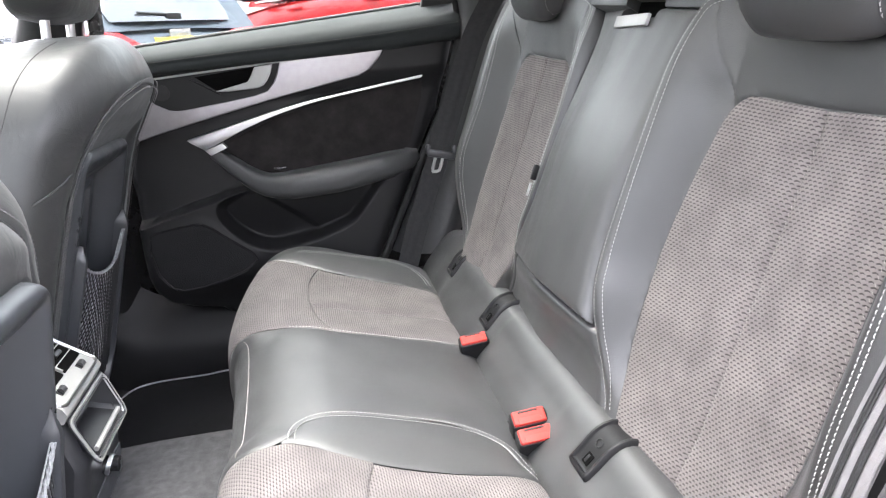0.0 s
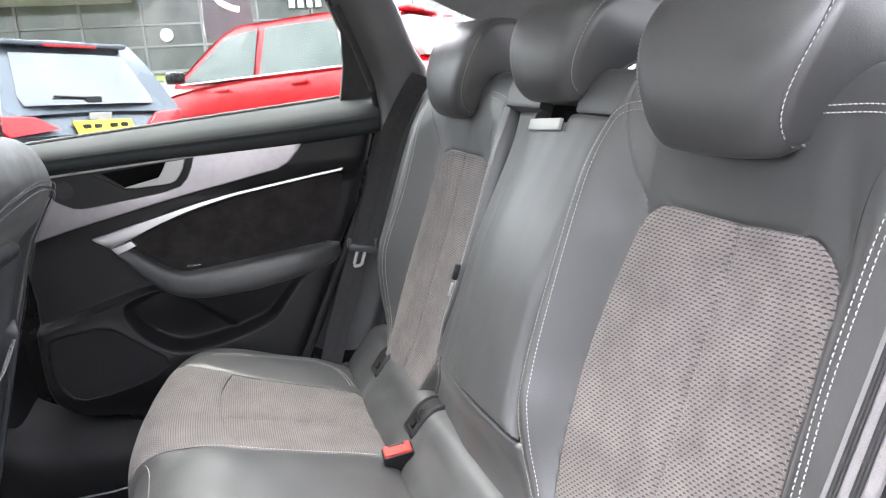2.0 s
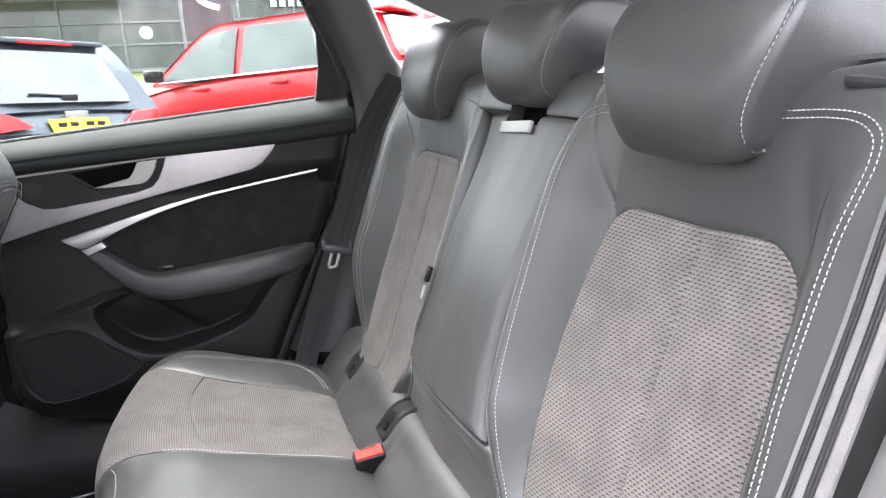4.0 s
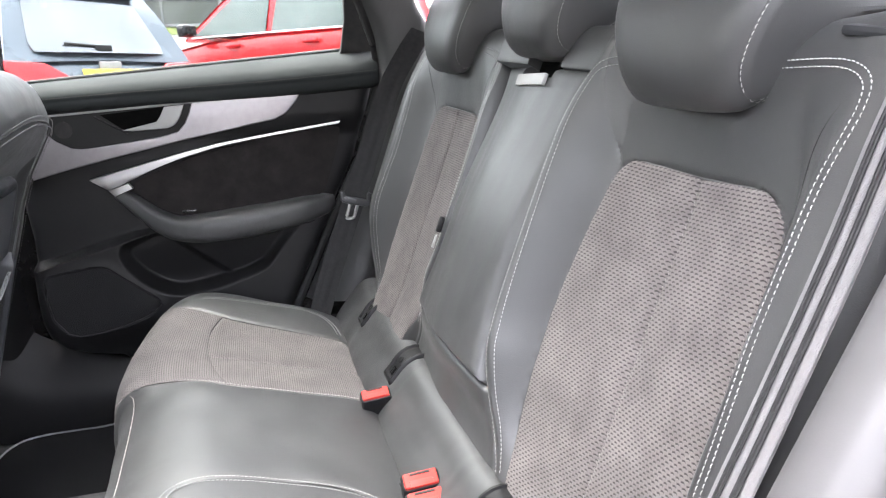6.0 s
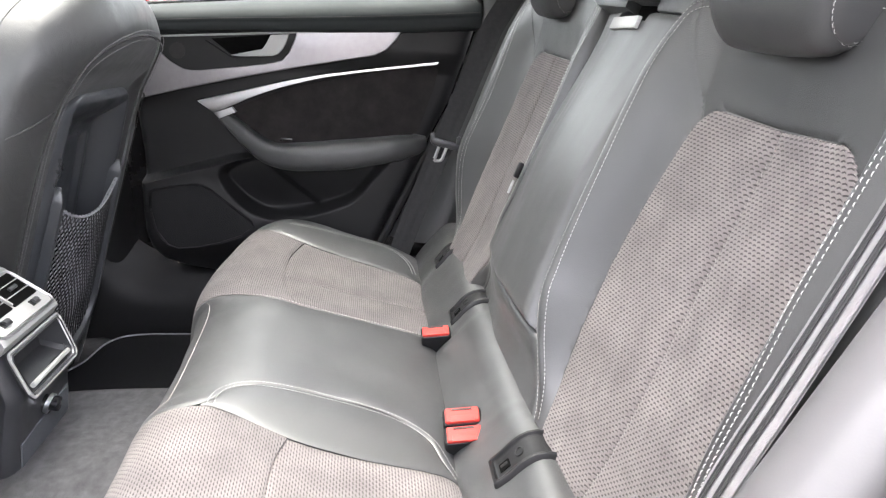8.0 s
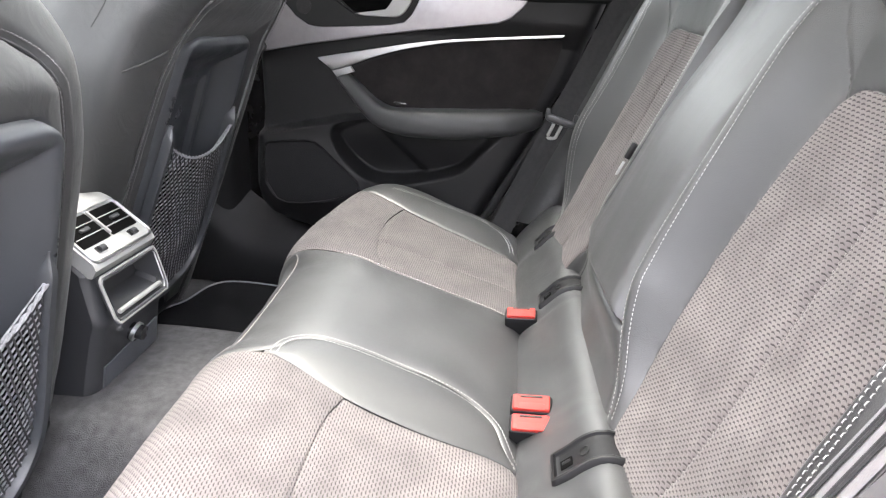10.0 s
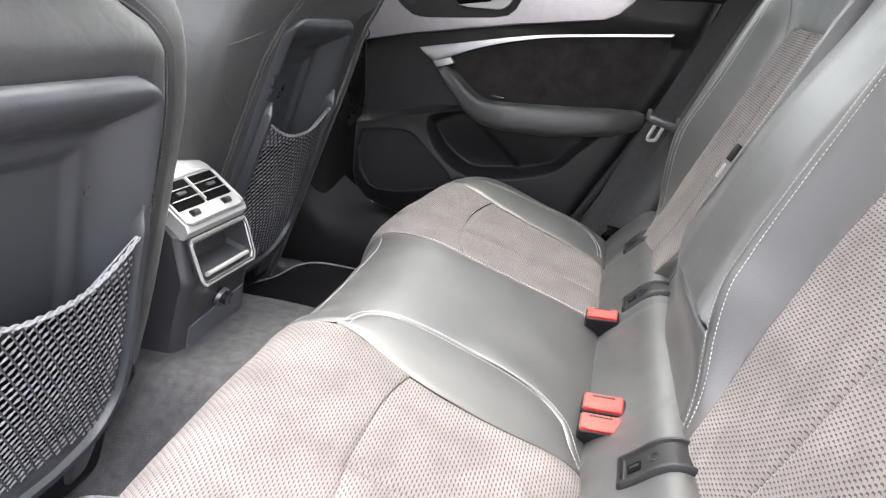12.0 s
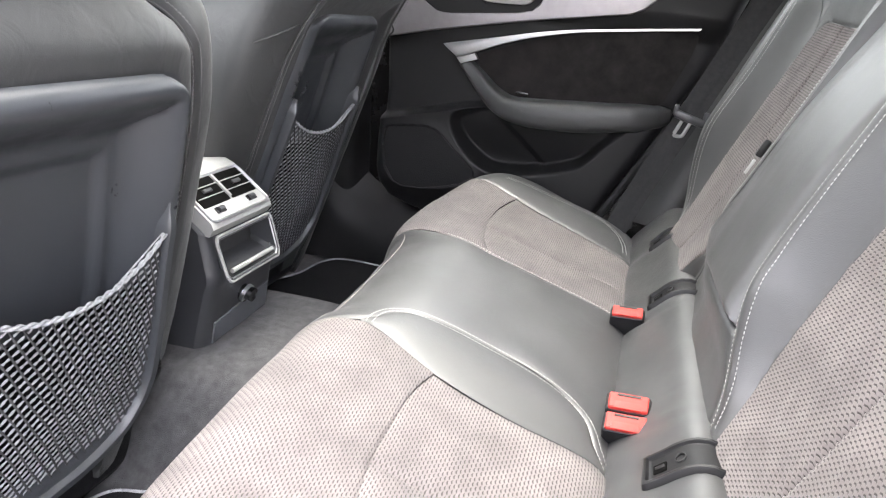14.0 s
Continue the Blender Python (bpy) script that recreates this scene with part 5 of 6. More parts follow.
# ---- front seats ----
def front_seat(cx, y0, z0, k, label, over):
    """A front seat seen from behind: leather panel inside a sewn arch, side bolsters and shoulders, plastic shell with a recess, net pocket and head restraint."""
    o = thing("front_seat", label, "car seat", (cx, y0, 0.2), group="front seats")
    plane = lambda q: y0 - k * (np.asarray(q, float) - z0)
    zt, zb = z0 + 0.005, 0.275
    TOPZ = z0 + 0.155
    crown = z0 + 0.087 + 0.010 * over
    arch_z = [0.20, 0.30, z0 - 0.3, z0 - 0.2, z0 - 0.13, z0 - 0.06, z0 - 0.02, z0 + 0.02 + 0.015 * over, z0 + 0.05 + 0.012 * over, z0 + 0.07 + 0.01 * over, z0 + 0.082 + 0.01 * over, crown]
    arch_w = [0.165, 0.195, 0.205, 0.205, 0.203, 0.198, 0.190, 0.177, 0.158, 0.122, 0.066, 0.0]
    # how far the sewn border stands off the plane of the back: the upright seat nods back at its top
    nod = lambda q: (1 - over) * (0.022 + 0.03 * smoothstep(z0 + 0.02, z0 + 0.087, q)) + over * np.interp(q, [z0 - 0.3, z0 - 0.06, z0 - 0.005, z0 + 0.05, z0 + 0.07, z0 + 0.087, z0 + 0.1], [0.0, -0.005, -0.012, -0.030, -0.04, -0.05, -0.052])
    half = lambda q: np.interp(q, arch_z, arch_w)
    wide = lambda q: np.interp(q, [zb, zb + 0.03, zb + 0.08, 0.42, 0.5, z0 - 0.12, zt], [0.115, 0.145, 0.165, 0.168, 0.166, 0.156, 0.143])
    # back panel, hollowed where the shell's recess goes in
    zz = np.r_[np.linspace(0.22, z0 + 0.05, 96), np.linspace(z0 + 0.055, crown - 0.0002, 14)]
    u = np.r_[-1, -0.985, -0.96, np.linspace(-0.93, 0.93, 90), 0.96, 0.985, 1]
    rows = []
    for q in zz:
        h = max(float(half(q)), 0.002)
        x = cx + u * h
        wr = np.array([0.0024 * noise.noise((a * 9 + cx * 5, q * 12, 4.0)) + 0.0009 * noise.noise((a * 26 + cx, q * 18, 8.0)) for a in x])
        room = np.minimum(float(wide(q)) - float(corner(q, zt, 0.032)) - np.abs(x - cx), zt - q)
        y = plane(q) + (1 - over) * (0.022 * np.abs(u) ** 6 + 0.03 * float(smoothstep(z0 + 0.02, z0 + 0.087, q))) + over * float(nod(q)) * np.maximum(smoothstep(0.74, 0.98, np.abs(u)), smoothstep(z0 - 0.01, z0 + 0.04, q)) + wr * (1 - 0.6 * over) + 0.085 * smoothstep(0.006, 0.024, room) + 0.004 * np.exp(-(1 - np.abs(u)) * h / 0.004)
        rows.append(np.stack([x, y, np.full_like(x, q)], 1))
    part("leather_back", sheet(np.array(rows)), leather_back, o, "black leather back with soft creases")
    # side bolsters and shoulders: from the sewn arch outwards and forwards
    left = np.array([(-float(half(q)), q) for q in arch_z])
    arch = even(curve(np.vstack([left, (left * np.array([-1, 1]))[:-1][::-1]]), 300), 0.008)
    t2 = np.gradient(arch, axis=0)
    t2 /= np.linalg.norm(t2, axis=1)[:, None]
    out2 = np.stack([-t2[:, 1], t2[:, 0]], 1)
    vs = np.linspace(0, 1, 26)
    rows = []
    for v in vs:
        grow = 0.080 * math.sin(min(v * 2.2, 1.0) * math.pi / 2) - 0.05 * max(v - 0.8, 0)
        ahead = 0.21 * v ** 1.6 - 0.012 * math.sin(v * math.pi)
        p = arch + out2 * grow
        wr = np.array([0.0026 * noise.noise((a * 10 + cx * 3, q * 10, v * 2.4)) + 0.0008 * noise.noise((a * 30, q * 30, v * 5.0 + cx)) for a, q in p])
        y = plane(arch[:, 1]) + ahead + nod(arch[:, 1]) + wr - 0.006 * math.exp(-v / 0.05) + 0.006 * math.exp(-v / 0.01)
        rows.append(np.stack([cx + p[:, 0], y, p[:, 1]], 1))
    part("side_bolster", sheet(np.array(rows)), leather_back, o, "creased black leather side bolsters and shoulders")
    # sewn arch with stitches on both sides, and a seam across each bolster
    line = np.stack([cx + arch[:, 0], plane(arch[:, 1]) + nod(arch[:, 1]) - 0.002, arch[:, 1]], 1)
    nn = np.stack([out2[:, 0] * 0.5, np.full(len(line), -0.85), out2[:, 1] * 0.5], 1)
    part("seam", tube(line, 0.0016, 6), thread_dark, o)
    off = np.stack([out2[:, 0], np.zeros(len(line)), out2[:, 1]], 1)
    rows = [stitches(line + off * 0.007 + np.array([0, -0.0045, 0]), nn, 0.0055, width=0.0012, lift=0.0012), stitches(line - off * 0.007 + np.array([0, -0.003, 0]), nn, 0.0055, width=0.0012, lift=0.0012)]
    part("stitching", joined(rows), webbing_grey, o, "grey stitching", stuff=True)
    for sg in (1, -1):
        s_ = np.linspace(0.02, 0.5 + 0.25 * over, 18)
        zs = z0 - 0.05 + 0.042 * over
        P = [(cx + sg * (float(half(zs)) + 0.080 * math.sin(min(v * 2.2, 1.0) * math.pi / 2) - 0.0015), float(plane(zs) + nod(zs)) + 0.002 + 0.21 * v ** 1.6 - 0.012 * math.sin(v * math.pi), zs + (0.025 - 0.11 * over) * v) for v in s_]
        part("side_seam", tube(P, 0.0018, 6), thread_dark, o)
        # seam that runs down the shoulder from the head restraint
        ks = [j for j in range(len(arch)) if arch[j, 0] * sg > 0 and zs < arch[j, 1] < z0 + 0.09]
        P = [(cx + arch[j, 0] + out2[j, 0] * 0.0795, float(plane(arch[j, 1]) + nod(arch[j, 1])) + 0.21 * 0.62 ** 1.6 - 0.013, arch[j, 1] + out2[j, 1] * 0.0795) for j in ks]
        part("shoulder_seam", tube(P, 0.0012, 6), thread_dark, o)
    # plastic shell
    z_rows = np.r_[zb, zb + 0.004, zb + 0.012, np.linspace(zb + 0.03, zt - 0.06, 60), np.linspace(zt - 0.055, zt - 0.004, 30), zt - 0.001, zt]
    us = np.r_[-1, -0.995, -0.985, -0.97, -0.955, -0.94, np.linspace(-0.92, 0.92, 81), 0.94, 0.955, 0.97, 0.985, 0.995, 1]
    rows = []
    for q in z_rows:
        w = float(wide(q)) - float(corner(q, zt, 0.032)) - (float(corner(-q, -zb, 0.06)) if q < zb + 0.06 else 0)
        x = us * w
        to_side = (1 - np.abs(us)) * w
        near_top, near_low = max(zt - q, 0.0), max(q - zb, 0.0)
        ca, cb = 0.032 - to_side, 0.032 - near_top
        rimd = np.where((ca > 0) & (cb > 0), 0.032 - np.hypot(np.maximum(ca, 0), max(cb, 0)), np.minimum(to_side, near_top))
        rimd = np.clip(np.minimum(rimd, near_low + 0.002), 0, None)
        proud = (0.016 - 0.008 * over) * (1 - np.exp(-rimd / 0.004))
        deep = 0.044 * smoothstep(0.022, 0.066, rimd) + 0.010 * smoothstep(0.074, 0.088, rimd) - 0.003 * np.exp(-(((rimd - 0.016) / 0.008) ** 2))
        y = float(plane(q)) - 0.002 + 0.018 * np.abs(x / 0.2) ** 5 - proud + deep * float(smoothstep(zb, zb + 0.08, q))
        rows.append(np.stack([cx + x, y, np.full_like(x, q)], 1))
    part("back_shell", sheet(np.array(rows)), seat_shell, o, "grey-black plastic back shell with a recess")
    # rails that hold the net, running down and in under it
    for sg in (1, -1):
        line = curve([(0.132, z0 - 0.135), (0.135, z0 - 0.2), (0.145, 0.42), (0.146, 0.36), (0.130, 0.322), (0.10, 0.298), (0.05, 0.286), (0.0, 0.284)], 90)
        P = np.array([(cx + sg * w, float(plane(q)) - 0.014, q) for w, q in line])
        taper = smoothstep(0, 6, np.arange(90))[:, None, None] * 0.75 + 0.25
        ring = [(-0.0075, -0.014), (-0.0075, 0.006), (-0.005, 0.0105), (0.005, 0.0105), (0.0075, 0.006), (0.0075, -0.014)]
        t3 = np.gradient(P, axis=0)
        t3 /= np.linalg.norm(t3, axis=1)[:, None]
        out = np.broadcast_to((0, -0.97, -0.24), P.shape)
        side = np.cross(t3, out)
        side /= np.linalg.norm(side, axis=1)[:, None]
        g = P[:, None] + taper * np.array([[r[0] * s_ + r[1] * o_ for r in ring] for s_, o_ in zip(side, out)])
        v, f, _ = sheet(g, wrap=True)
        part("net_rail", (v, f + [list(range(6))], None), seat_shell, o, "plastic rail beside the net")
    # net pocket of crossed cords under a sagging hem
    span = lambda q: np.interp(q, [0.28, 0.30, 0.33, 0.42, z0 - 0.2], [0.06, 0.105, 0.136, 0.143, 0.132])
    hem = lambda x: z0 - 0.208 + 0.040 * np.abs((x - cx) / 0.13) ** 2.2
    bulge = lambda x, q: plane(q) - 0.014 - 0.014 * np.cos(np.clip((x - cx) / 0.15, -1, 1) * math.pi / 2) * smoothstep(0.29, 0.42, q)
    for slope, gap_, r_, mat_ in ((0.55, 0.0098, 0.0011, net_cord), (-1.7, 0.0105, 0.0012, net_dark)):
        lines = []
        for c in np.arange(-0.6, 0.6, gap_ * math.sqrt(1 + slope**2) / abs(slope) if abs(slope) > 1 else gap_ * math.sqrt(1 + slope**2)):
            if abs(slope) > 1:
                q = np.linspace(0.284, z0 - 0.15, 120)
                x = cx + c + (q - 0.40) / slope
            else:
                x = cx + np.linspace(-0.144, 0.144, 120)
                q = 0.40 + c + slope * (x - cx) - 0.5 * (x - cx) ** 2
            q = q + 0.0016 * np.sin(x * 90 + c * 40)
            keep = (np.abs(x - cx) < span(q)) & (q < hem(x)) & (q > 0.284)
            if keep.sum() > 3:
                xx, qq = x[keep], q[keep]
                twist = 1 + 0.34 * np.sin(np.arange(len(xx)) * 2.1)
                lines.append(tube(np.stack([xx, bulge(xx, qq) + 0.0010 * np.sign(slope), qq], 1), r_ * twist, 5))
        part("net", joined(lines), mat_, o, "elastic net cords", stuff=True)
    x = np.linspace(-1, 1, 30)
    # Black sheet behind the cords stands in for shade inside the pocket.
    shade_sheet = np.array([[(cx + w * float(span(q)), float(bulge(cx + w * 0.13, q)) + 0.010, q) for w in x] for q in np.linspace(0.286, z0 - 0.222, 24)])
    part("pocket_shade", sheet(shade_sheet), shade_black, o, "black sheet for the shade behind the net")
    x = np.linspace(cx - 0.132, cx + 0.132, 120)
    for ph in (0.0, math.pi):
        w = np.arange(120) * 0.55 + ph
        part("net_hem", tube(np.stack([x, bulge(x, hem(x)) - 0.002 + 0.0014 * np.sin(w), hem(x) + 0.0016 * np.cos(w)], 1), 0.0016, 6), net_cord, o, "grey twisted elastic hem")
    # cushion base and slide rail cover below the back
    part("lower_cover", box((0.40, 0.12, 0.11), 0.03, Matrix.Translation((cx, float(plane(0.26)) + 0.075, 0.245)), 4), plastic, o, "black cover under the backrest")
    part("seat_base", box((0.46, 0.52, 0.16), 0.05, Matrix.Translation((cx, float(plane(0.3)) + 0.36, 0.34)), 4), leather_back, o, "black leather seat cushion")
    for sg in (1, -1):
        part("slide_rail", box((0.03, 0.5, 0.05), 0.006, Matrix.Translation((cx + sg * 0.17, float(plane(0.2)) + 0.30, 0.215))), rubber, o)
        lever_ = curve([(cx + sg * 0.205, float(plane(0.36)) + 0.03, 0.36), (cx + sg * 0.212, float(plane(0.33)) + 0.012, 0.33), (cx + sg * 0.208, float(plane(0.30)) + 0.02, 0.30), (cx + sg * 0.20, float(plane(0.27)) + 0.04, 0.27)], 20)
        part("cable", tube(lever_, 0.004, 8), rubber, o, "black cable loop at the foot of the back")
    # head restraint on two posts
    zp, yp = TOPZ + 0.005 * over, float(plane(z0 + 0.1)) + 0.15 - 0.085 * over
    cx = cx + 0.026 * over
    for sg in (1, -1):
        part("post", tube([(cx + sg * 0.062, yp + 0.01, zp - 0.03), (cx + sg * 0.062, yp, zp + 0.07)], 0.0075, 12), chrome, o, "polished metal post")
        part("post_collar", tube([(cx + sg * 0.062, yp + 0.01, zp - 0.012), (cx + sg * 0.062, yp + 0.01, zp + 0.006)], 0.017, 16), plastic, o)
    hr = []
    for q in np.linspace(-1, 1, 25):
        s = (1 - abs(q) ** 3.2) ** 0.4 if abs(q) < 1 else 0
        w = np.linspace(0, 2 * math.pi, 40, endpoint=False)
        cxs, sns = np.cos(w), np.sin(w)
        ex = np.sign(cxs) * np.abs(cxs) ** 0.6
        ey = np.sign(sns) * np.abs(sns) ** 0.7
        hr.append(np.stack([cx + ex * 0.135 * (0.35 + 0.65 * s), yp - 0.005 + ey * 0.055 * (0.3 + 0.7 * s) - 0.01 * q, zp + 0.125 + q * 0.085 + 0 * w], 1))
    v, f, uv = sheet(np.array(hr), wrap=True)
    f = f + [list(range(40))[::-1], [24 * 40 + j for j in range(40)]]
    part("head_restraint", (v, f, None), leather_back, o, "black leather head restraint")
    return o


front_seat(0.338, 0.700, 0.780, 0.30, "black leather front seat with a net pocket, set further forward", 1.0)
front_seat(-0.376, 0.628, 0.725, 0.20, "black leather front seat with a net pocket, slid back", 0.0)


# ---- rear end of the centre console ----
console = thing("centre_console", "dark grey centre console with silver air vents and an open tray", "console", (0, 0.72, 0.29))
# side view outline (forward, up), pushed across the car
CONS = [(0.700, 0.290), (0.695, 0.345), (0.687, 0.405), (0.682, 0.428), (0.687, 0.45), (0.697, 0.485), (0.702, 0.497), (0.74, 0.522), (0.79, 0.54), (0.95, 0.55)]


def across(poly, x0, x1, mat, name, label, bevel=0.008):
    return part(name, plate(poly, x1 - x0, lambda y, q, w: (x0 + w, y, q), bevel), mat, console, label)


widths = lambda q: np.interp(q, [0.28, 0.33, 0.40, 0.45, 0.50, 0.56], [0.100, 0.095, 0.088, 0.086, 0.083, 0.080])
cl = curve(CONS, 70)
us = np.r_[-1, -0.995, -0.98, -0.95, np.linspace(-0.9, 0.9, 21), 0.95, 0.98, 0.995, 1]
TRAY = lambda x, q: (np.abs(x) < 0.066) & (q > 0.432) & (q < 0.488)
g = np.array([[(-0.005 + u * widths(q), y + 0.014 * abs(u) ** 14, q) for u in us] for y, q in cl])
sides = []
for sg in (1, -1):
    sides.append(sheet(np.array([[(-0.005 + sg * widths(q), y + 0.014 + d, q) for d in (0, 0.1, 0.3, 0.5)] for y, q in cl])))
mid_ = 0.25 * (g[:-1, :-1] + g[1:, :-1] + g[:-1, 1:] + g[1:, 1:])
v, f, _ = sheet(g)
solid = ~TRAY(mid_[..., 0] + 0.005, mid_[..., 2]).ravel()
shell = (v, [q for q, k in zip(f, solid) if k], None)
part("console_body", joined([shell, *sides]), console_plastic, console, "dark grey moulded console body")
slope = Matrix.Translation((0.002, 0.6765, 0.462)) @ Matrix.Rotation(radians(-24), 4, "X")


def on_face(x, t, out):
    """On the tray face: across, up along it, and out of it."""
    return np.array([-0.005 + x, 0.6845 + 0.36 * t - out * 0.93, 0.460 + t - out * 0.3])


frame_line = [(-0.071, -0.024), (-0.073, 0.024), (-0.069, 0.030), (0.069, 0.030), (0.073, 0.024), (0.071, -0.024), (0.065, -0.032), (-0.065, -0.032), (-0.071, -0.024)]
part("tray_frame", tube(even([on_face(x, t, 0.003) for x, t in frame_line], 0.004), 0.0021, 8, cap=False), silver, console, "silver frame of the tray")
part("tray_frame", tube(even([on_face(x * 0.95, t * 0.90, 0.002) for x, t in frame_line], 0.004), 0.0012, 6, cap=False), chrome, console, "bright inner line of the tray")
mouth = np.array([(x * 0.95, t * 0.90) for x, t in frame_line[:-1]])
walls = sheet(np.array([[on_face(x * (1 - 0.06 * h), t * (1 - 0.06 * h), 0.006 - 0.05 * h) for x, t in mouth] for h in np.linspace(0, 1, 6)]), wrap=True)
n = len(mouth)
part("tray_box", (walls[0], walls[1] + [[5 * n + j for j in range(n)]], None), console_plastic, console, "open tray with a dark inside")
skirt = sheet(np.array([[on_face(x * w, t * w2, 0.0015) for x, t in mouth] for w, w2 in ((1.0, 1.0), (1.12, 1.22))]), wrap=True)
part("tray_surround", skirt, console_plastic, console)
part("tray_lip", tube([on_face(x, -0.0205, 0.001) for x in np.linspace(-0.055, 0.055, 20)], 0.0035, 8), silver, console, "pale front lip of the tray")
# vent block on top
VENT = [(0.697, 0.491), (0.691, 0.502), (0.695, 0.511), (0.757, 0.5565), (0.772, 0.562), (0.80, 0.560), (0.80, 0.52), (0.72, 0.492)]
part("vent_block", plate(VENT, 0.158, lambda y, q, w: (-0.005 - 0.079 + w, y, q), 0.007), silver, console, "silver vent surround")


def on_vent(x, t, out):
    """On the sloping vent face: across, back along it, and out of it."""
    return np.array([-0.005 + x, 0.695 + t * 0.811 - out * 0.585, 0.5105 + t * 0.585 + out * 0.811])


def vent_block(size, x, t, out, bevel, mat, name, label=""):
    p = on_vent(x, t, out)
    m = Matrix.Translation(Vector(p)) @ Matrix.Rotation(math.atan2(0.585, 0.811), 4, "X")
    return part(name, box(size, bevel, m), mat, console, label)


for sg in (1, -1):
    # Flush near-black blocks colour in the shade of the vent mouths.
    vent_block((0.063, 0.046, 0.004), sg * 0.0345, 0.046, 0.0008, 0.002, shade_black, "vent_shade", "flush black block for the shaded vent opening")
    for j, tt in enumerate((0.037, 0.054)):
        vent_block((0.062, 0.0013, 0.003), sg * 0.0345, tt, 0.003, 0.0005, silver, "vent_slat", "thin silver vent slat")
    vent_block((0.020, 0.006, 0.004), sg * 0.036, 0.046, 0.0045, 0.0015, console_plastic, "vent_tab", "silver vent tab")
    vent_block((0.020, 0.010, 0.003), sg * 0.040, 0.014, 0.0012, 0.001, gloss_black, "vent_wheel_seat")
    p = on_vent(sg * 0.040, 0.014, 0.0015)
    part("vent_wheel", tube([p + np.array([d, 0, 0]) for d in (-0.006, 0.006)], 0.005, 16), console_plastic, console, "ribbed vent wheel")
vent_block((0.004, 0.043, 0.005), 0.0, 0.048, 0.003, 0.0015, silver, "vent_divider", "silver bar between the vents")
edge_v = [(-0.073, 0.004), (-0.073, 0.066), (-0.066, 0.072), (0.066, 0.072), (0.073, 0.066), (0.073, 0.004), (0.066, -0.001), (-0.066, -0.001), (-0.073, 0.004)]
part("vent_rim", tube(even([on_vent(x, t, 0.001) for x, t in edge_v], 0.004), 0.0022, 6, cap=False), chrome, console, "bright rim of the vents")
# socket and its recess
part("socket_recess", plate([(-0.072, 0.325), (-0.072, 0.362), (0.070, 0.378), (0.072, 0.335)], 0.003, lambda x, q, w: (-0.005 + x, 0.6965 - 0.13 * (q - 0.34) - w, q), 0.001), shell_plastic, console, "slim grey recess")
for y0c, y1c, r, m_, nm in ((0.700, 0.684, 0.0135, gloss_black, "socket"), (0.686, 0.681, 0.0145, chrome, "socket_ring"), (0.682, 0.671, 0.0105, gloss_black, "socket_plug")):
    part(nm, tube([(-0.008, y0c, 0.386), (-0.008, y1c, 0.384)], r, 28), m_, console, "round power socket" if nm == "socket" else "")

# ---- floor mats ----
def floor_mat(pts, zf, label):
    o = thing("floor_mat", label, "floor mat", (float(np.mean([p[0] for p in pts])), 0.75, zf), group="floor mats")
    c = curve(pts, 90, True)
    part("mat", plate(c, 0.007, lambda x, y, w: (x, y, zf + w), 0.002), mat_carpet, o)
    part("binding", tube(np.vstack([np.c_[c, np.full(len(c), zf + 0.008)], [[*c[0], zf + 0.008]]]), 0.0022, 6, cap=False), net_cord, o, "pale sewn edge")
    return o


floor_mat([(0.34, 0.60), (0.34, 0.75), (0.37, 0.86), (0.44, 0.89), (0.52, 0.86), (0.62, 0.845), (0.665, 0.80), (0.67, 0.68), (0.665, 0.60), (0.5, 0.58)], 0.186, "black carpet floor mat with a pale sewn edge")
floor_mat([(-0.25, 0.60), (-0.245, 0.70), (-0.28, 0.735), (-0.36, 0.74), (-0.5, 0.74), (-0.63, 0.73), (-0.64, 0.6), (-0.5, 0.57)], 0.186, "black carpet floor mat with a pale sewn edge")


# ---- seat belts ----
def webbing_band(path, side, width=0.047):
    p = even(curve(path, 80), 0.008)
    s = np.asarray(side, float)
    k = np.linspace(-0.5, 0.5, 13)
    ribs = 0.0007 * (np.abs(np.abs(k) - 0.22) < 0.09)
    t = np.gradient(p, axis=0)
    n = np.cross(t, np.broadcast_to(s, p.shape))
    n /= np.linalg.norm(n, axis=1)[:, None]
    g = p[:, None] + k[None, :, None] * width * s + ribs[None, :, None] * n[:, None]
    return joined([sheet(g), sheet(g - n[:, None] * 0.0016)])


belt = thing("seat_belt", "black seat belt hanging beside the backrest with its metal tongue", "seat belt", (0.60, 0.15, 0.45), group="seat belts")
part("webbing", webbing_band([(0.626, -0.085, 1.02), (0.625, -0.057, 0.985), (0.622, -0.015, 0.92), (0.62, 0.010, 0.864), (0.618, 0.042, 0.781), (0.616, 0.079, 0.686), (0.614, 0.117, 0.59), (0.612, 0.155, 0.49), (0.612, 0.185, 0.40)], (0.15, 0.90, 0.40)), webbing, belt, "black ribbed webbing")
part("tongue_grip", box((0.014, 0.062, 0.016), 0.005, Matrix.Translation((0.604, 0.083, 0.666)) @ Matrix.Rotation(radians(14), 4, "X")), console_plastic, belt, "grey plastic tongue grip")
for sg in (1, -1):
    part("grip_ear", box((0.012, 0.010, 0.022), 0.004, Matrix.Translation((0.604, 0.083 + sg * 0.029, 0.676 + sg * 0.004))), console_plastic, belt)
loop = [(0.602, 0.089 + a * 0.0085, 0.645 + b * 0.015) for a, b in ((-1, 1), (-1, -0.8), (-0.6, -1), (0.6, -1), (1, -0.8), (1, 1))]
loop = [(x, y + 0.35 * (0.66 - q), q) for x, y, q in loop]
part("tongue", tube(even(loop, 0.003), 0.0036, 8), silver, belt, "bright metal tongue")
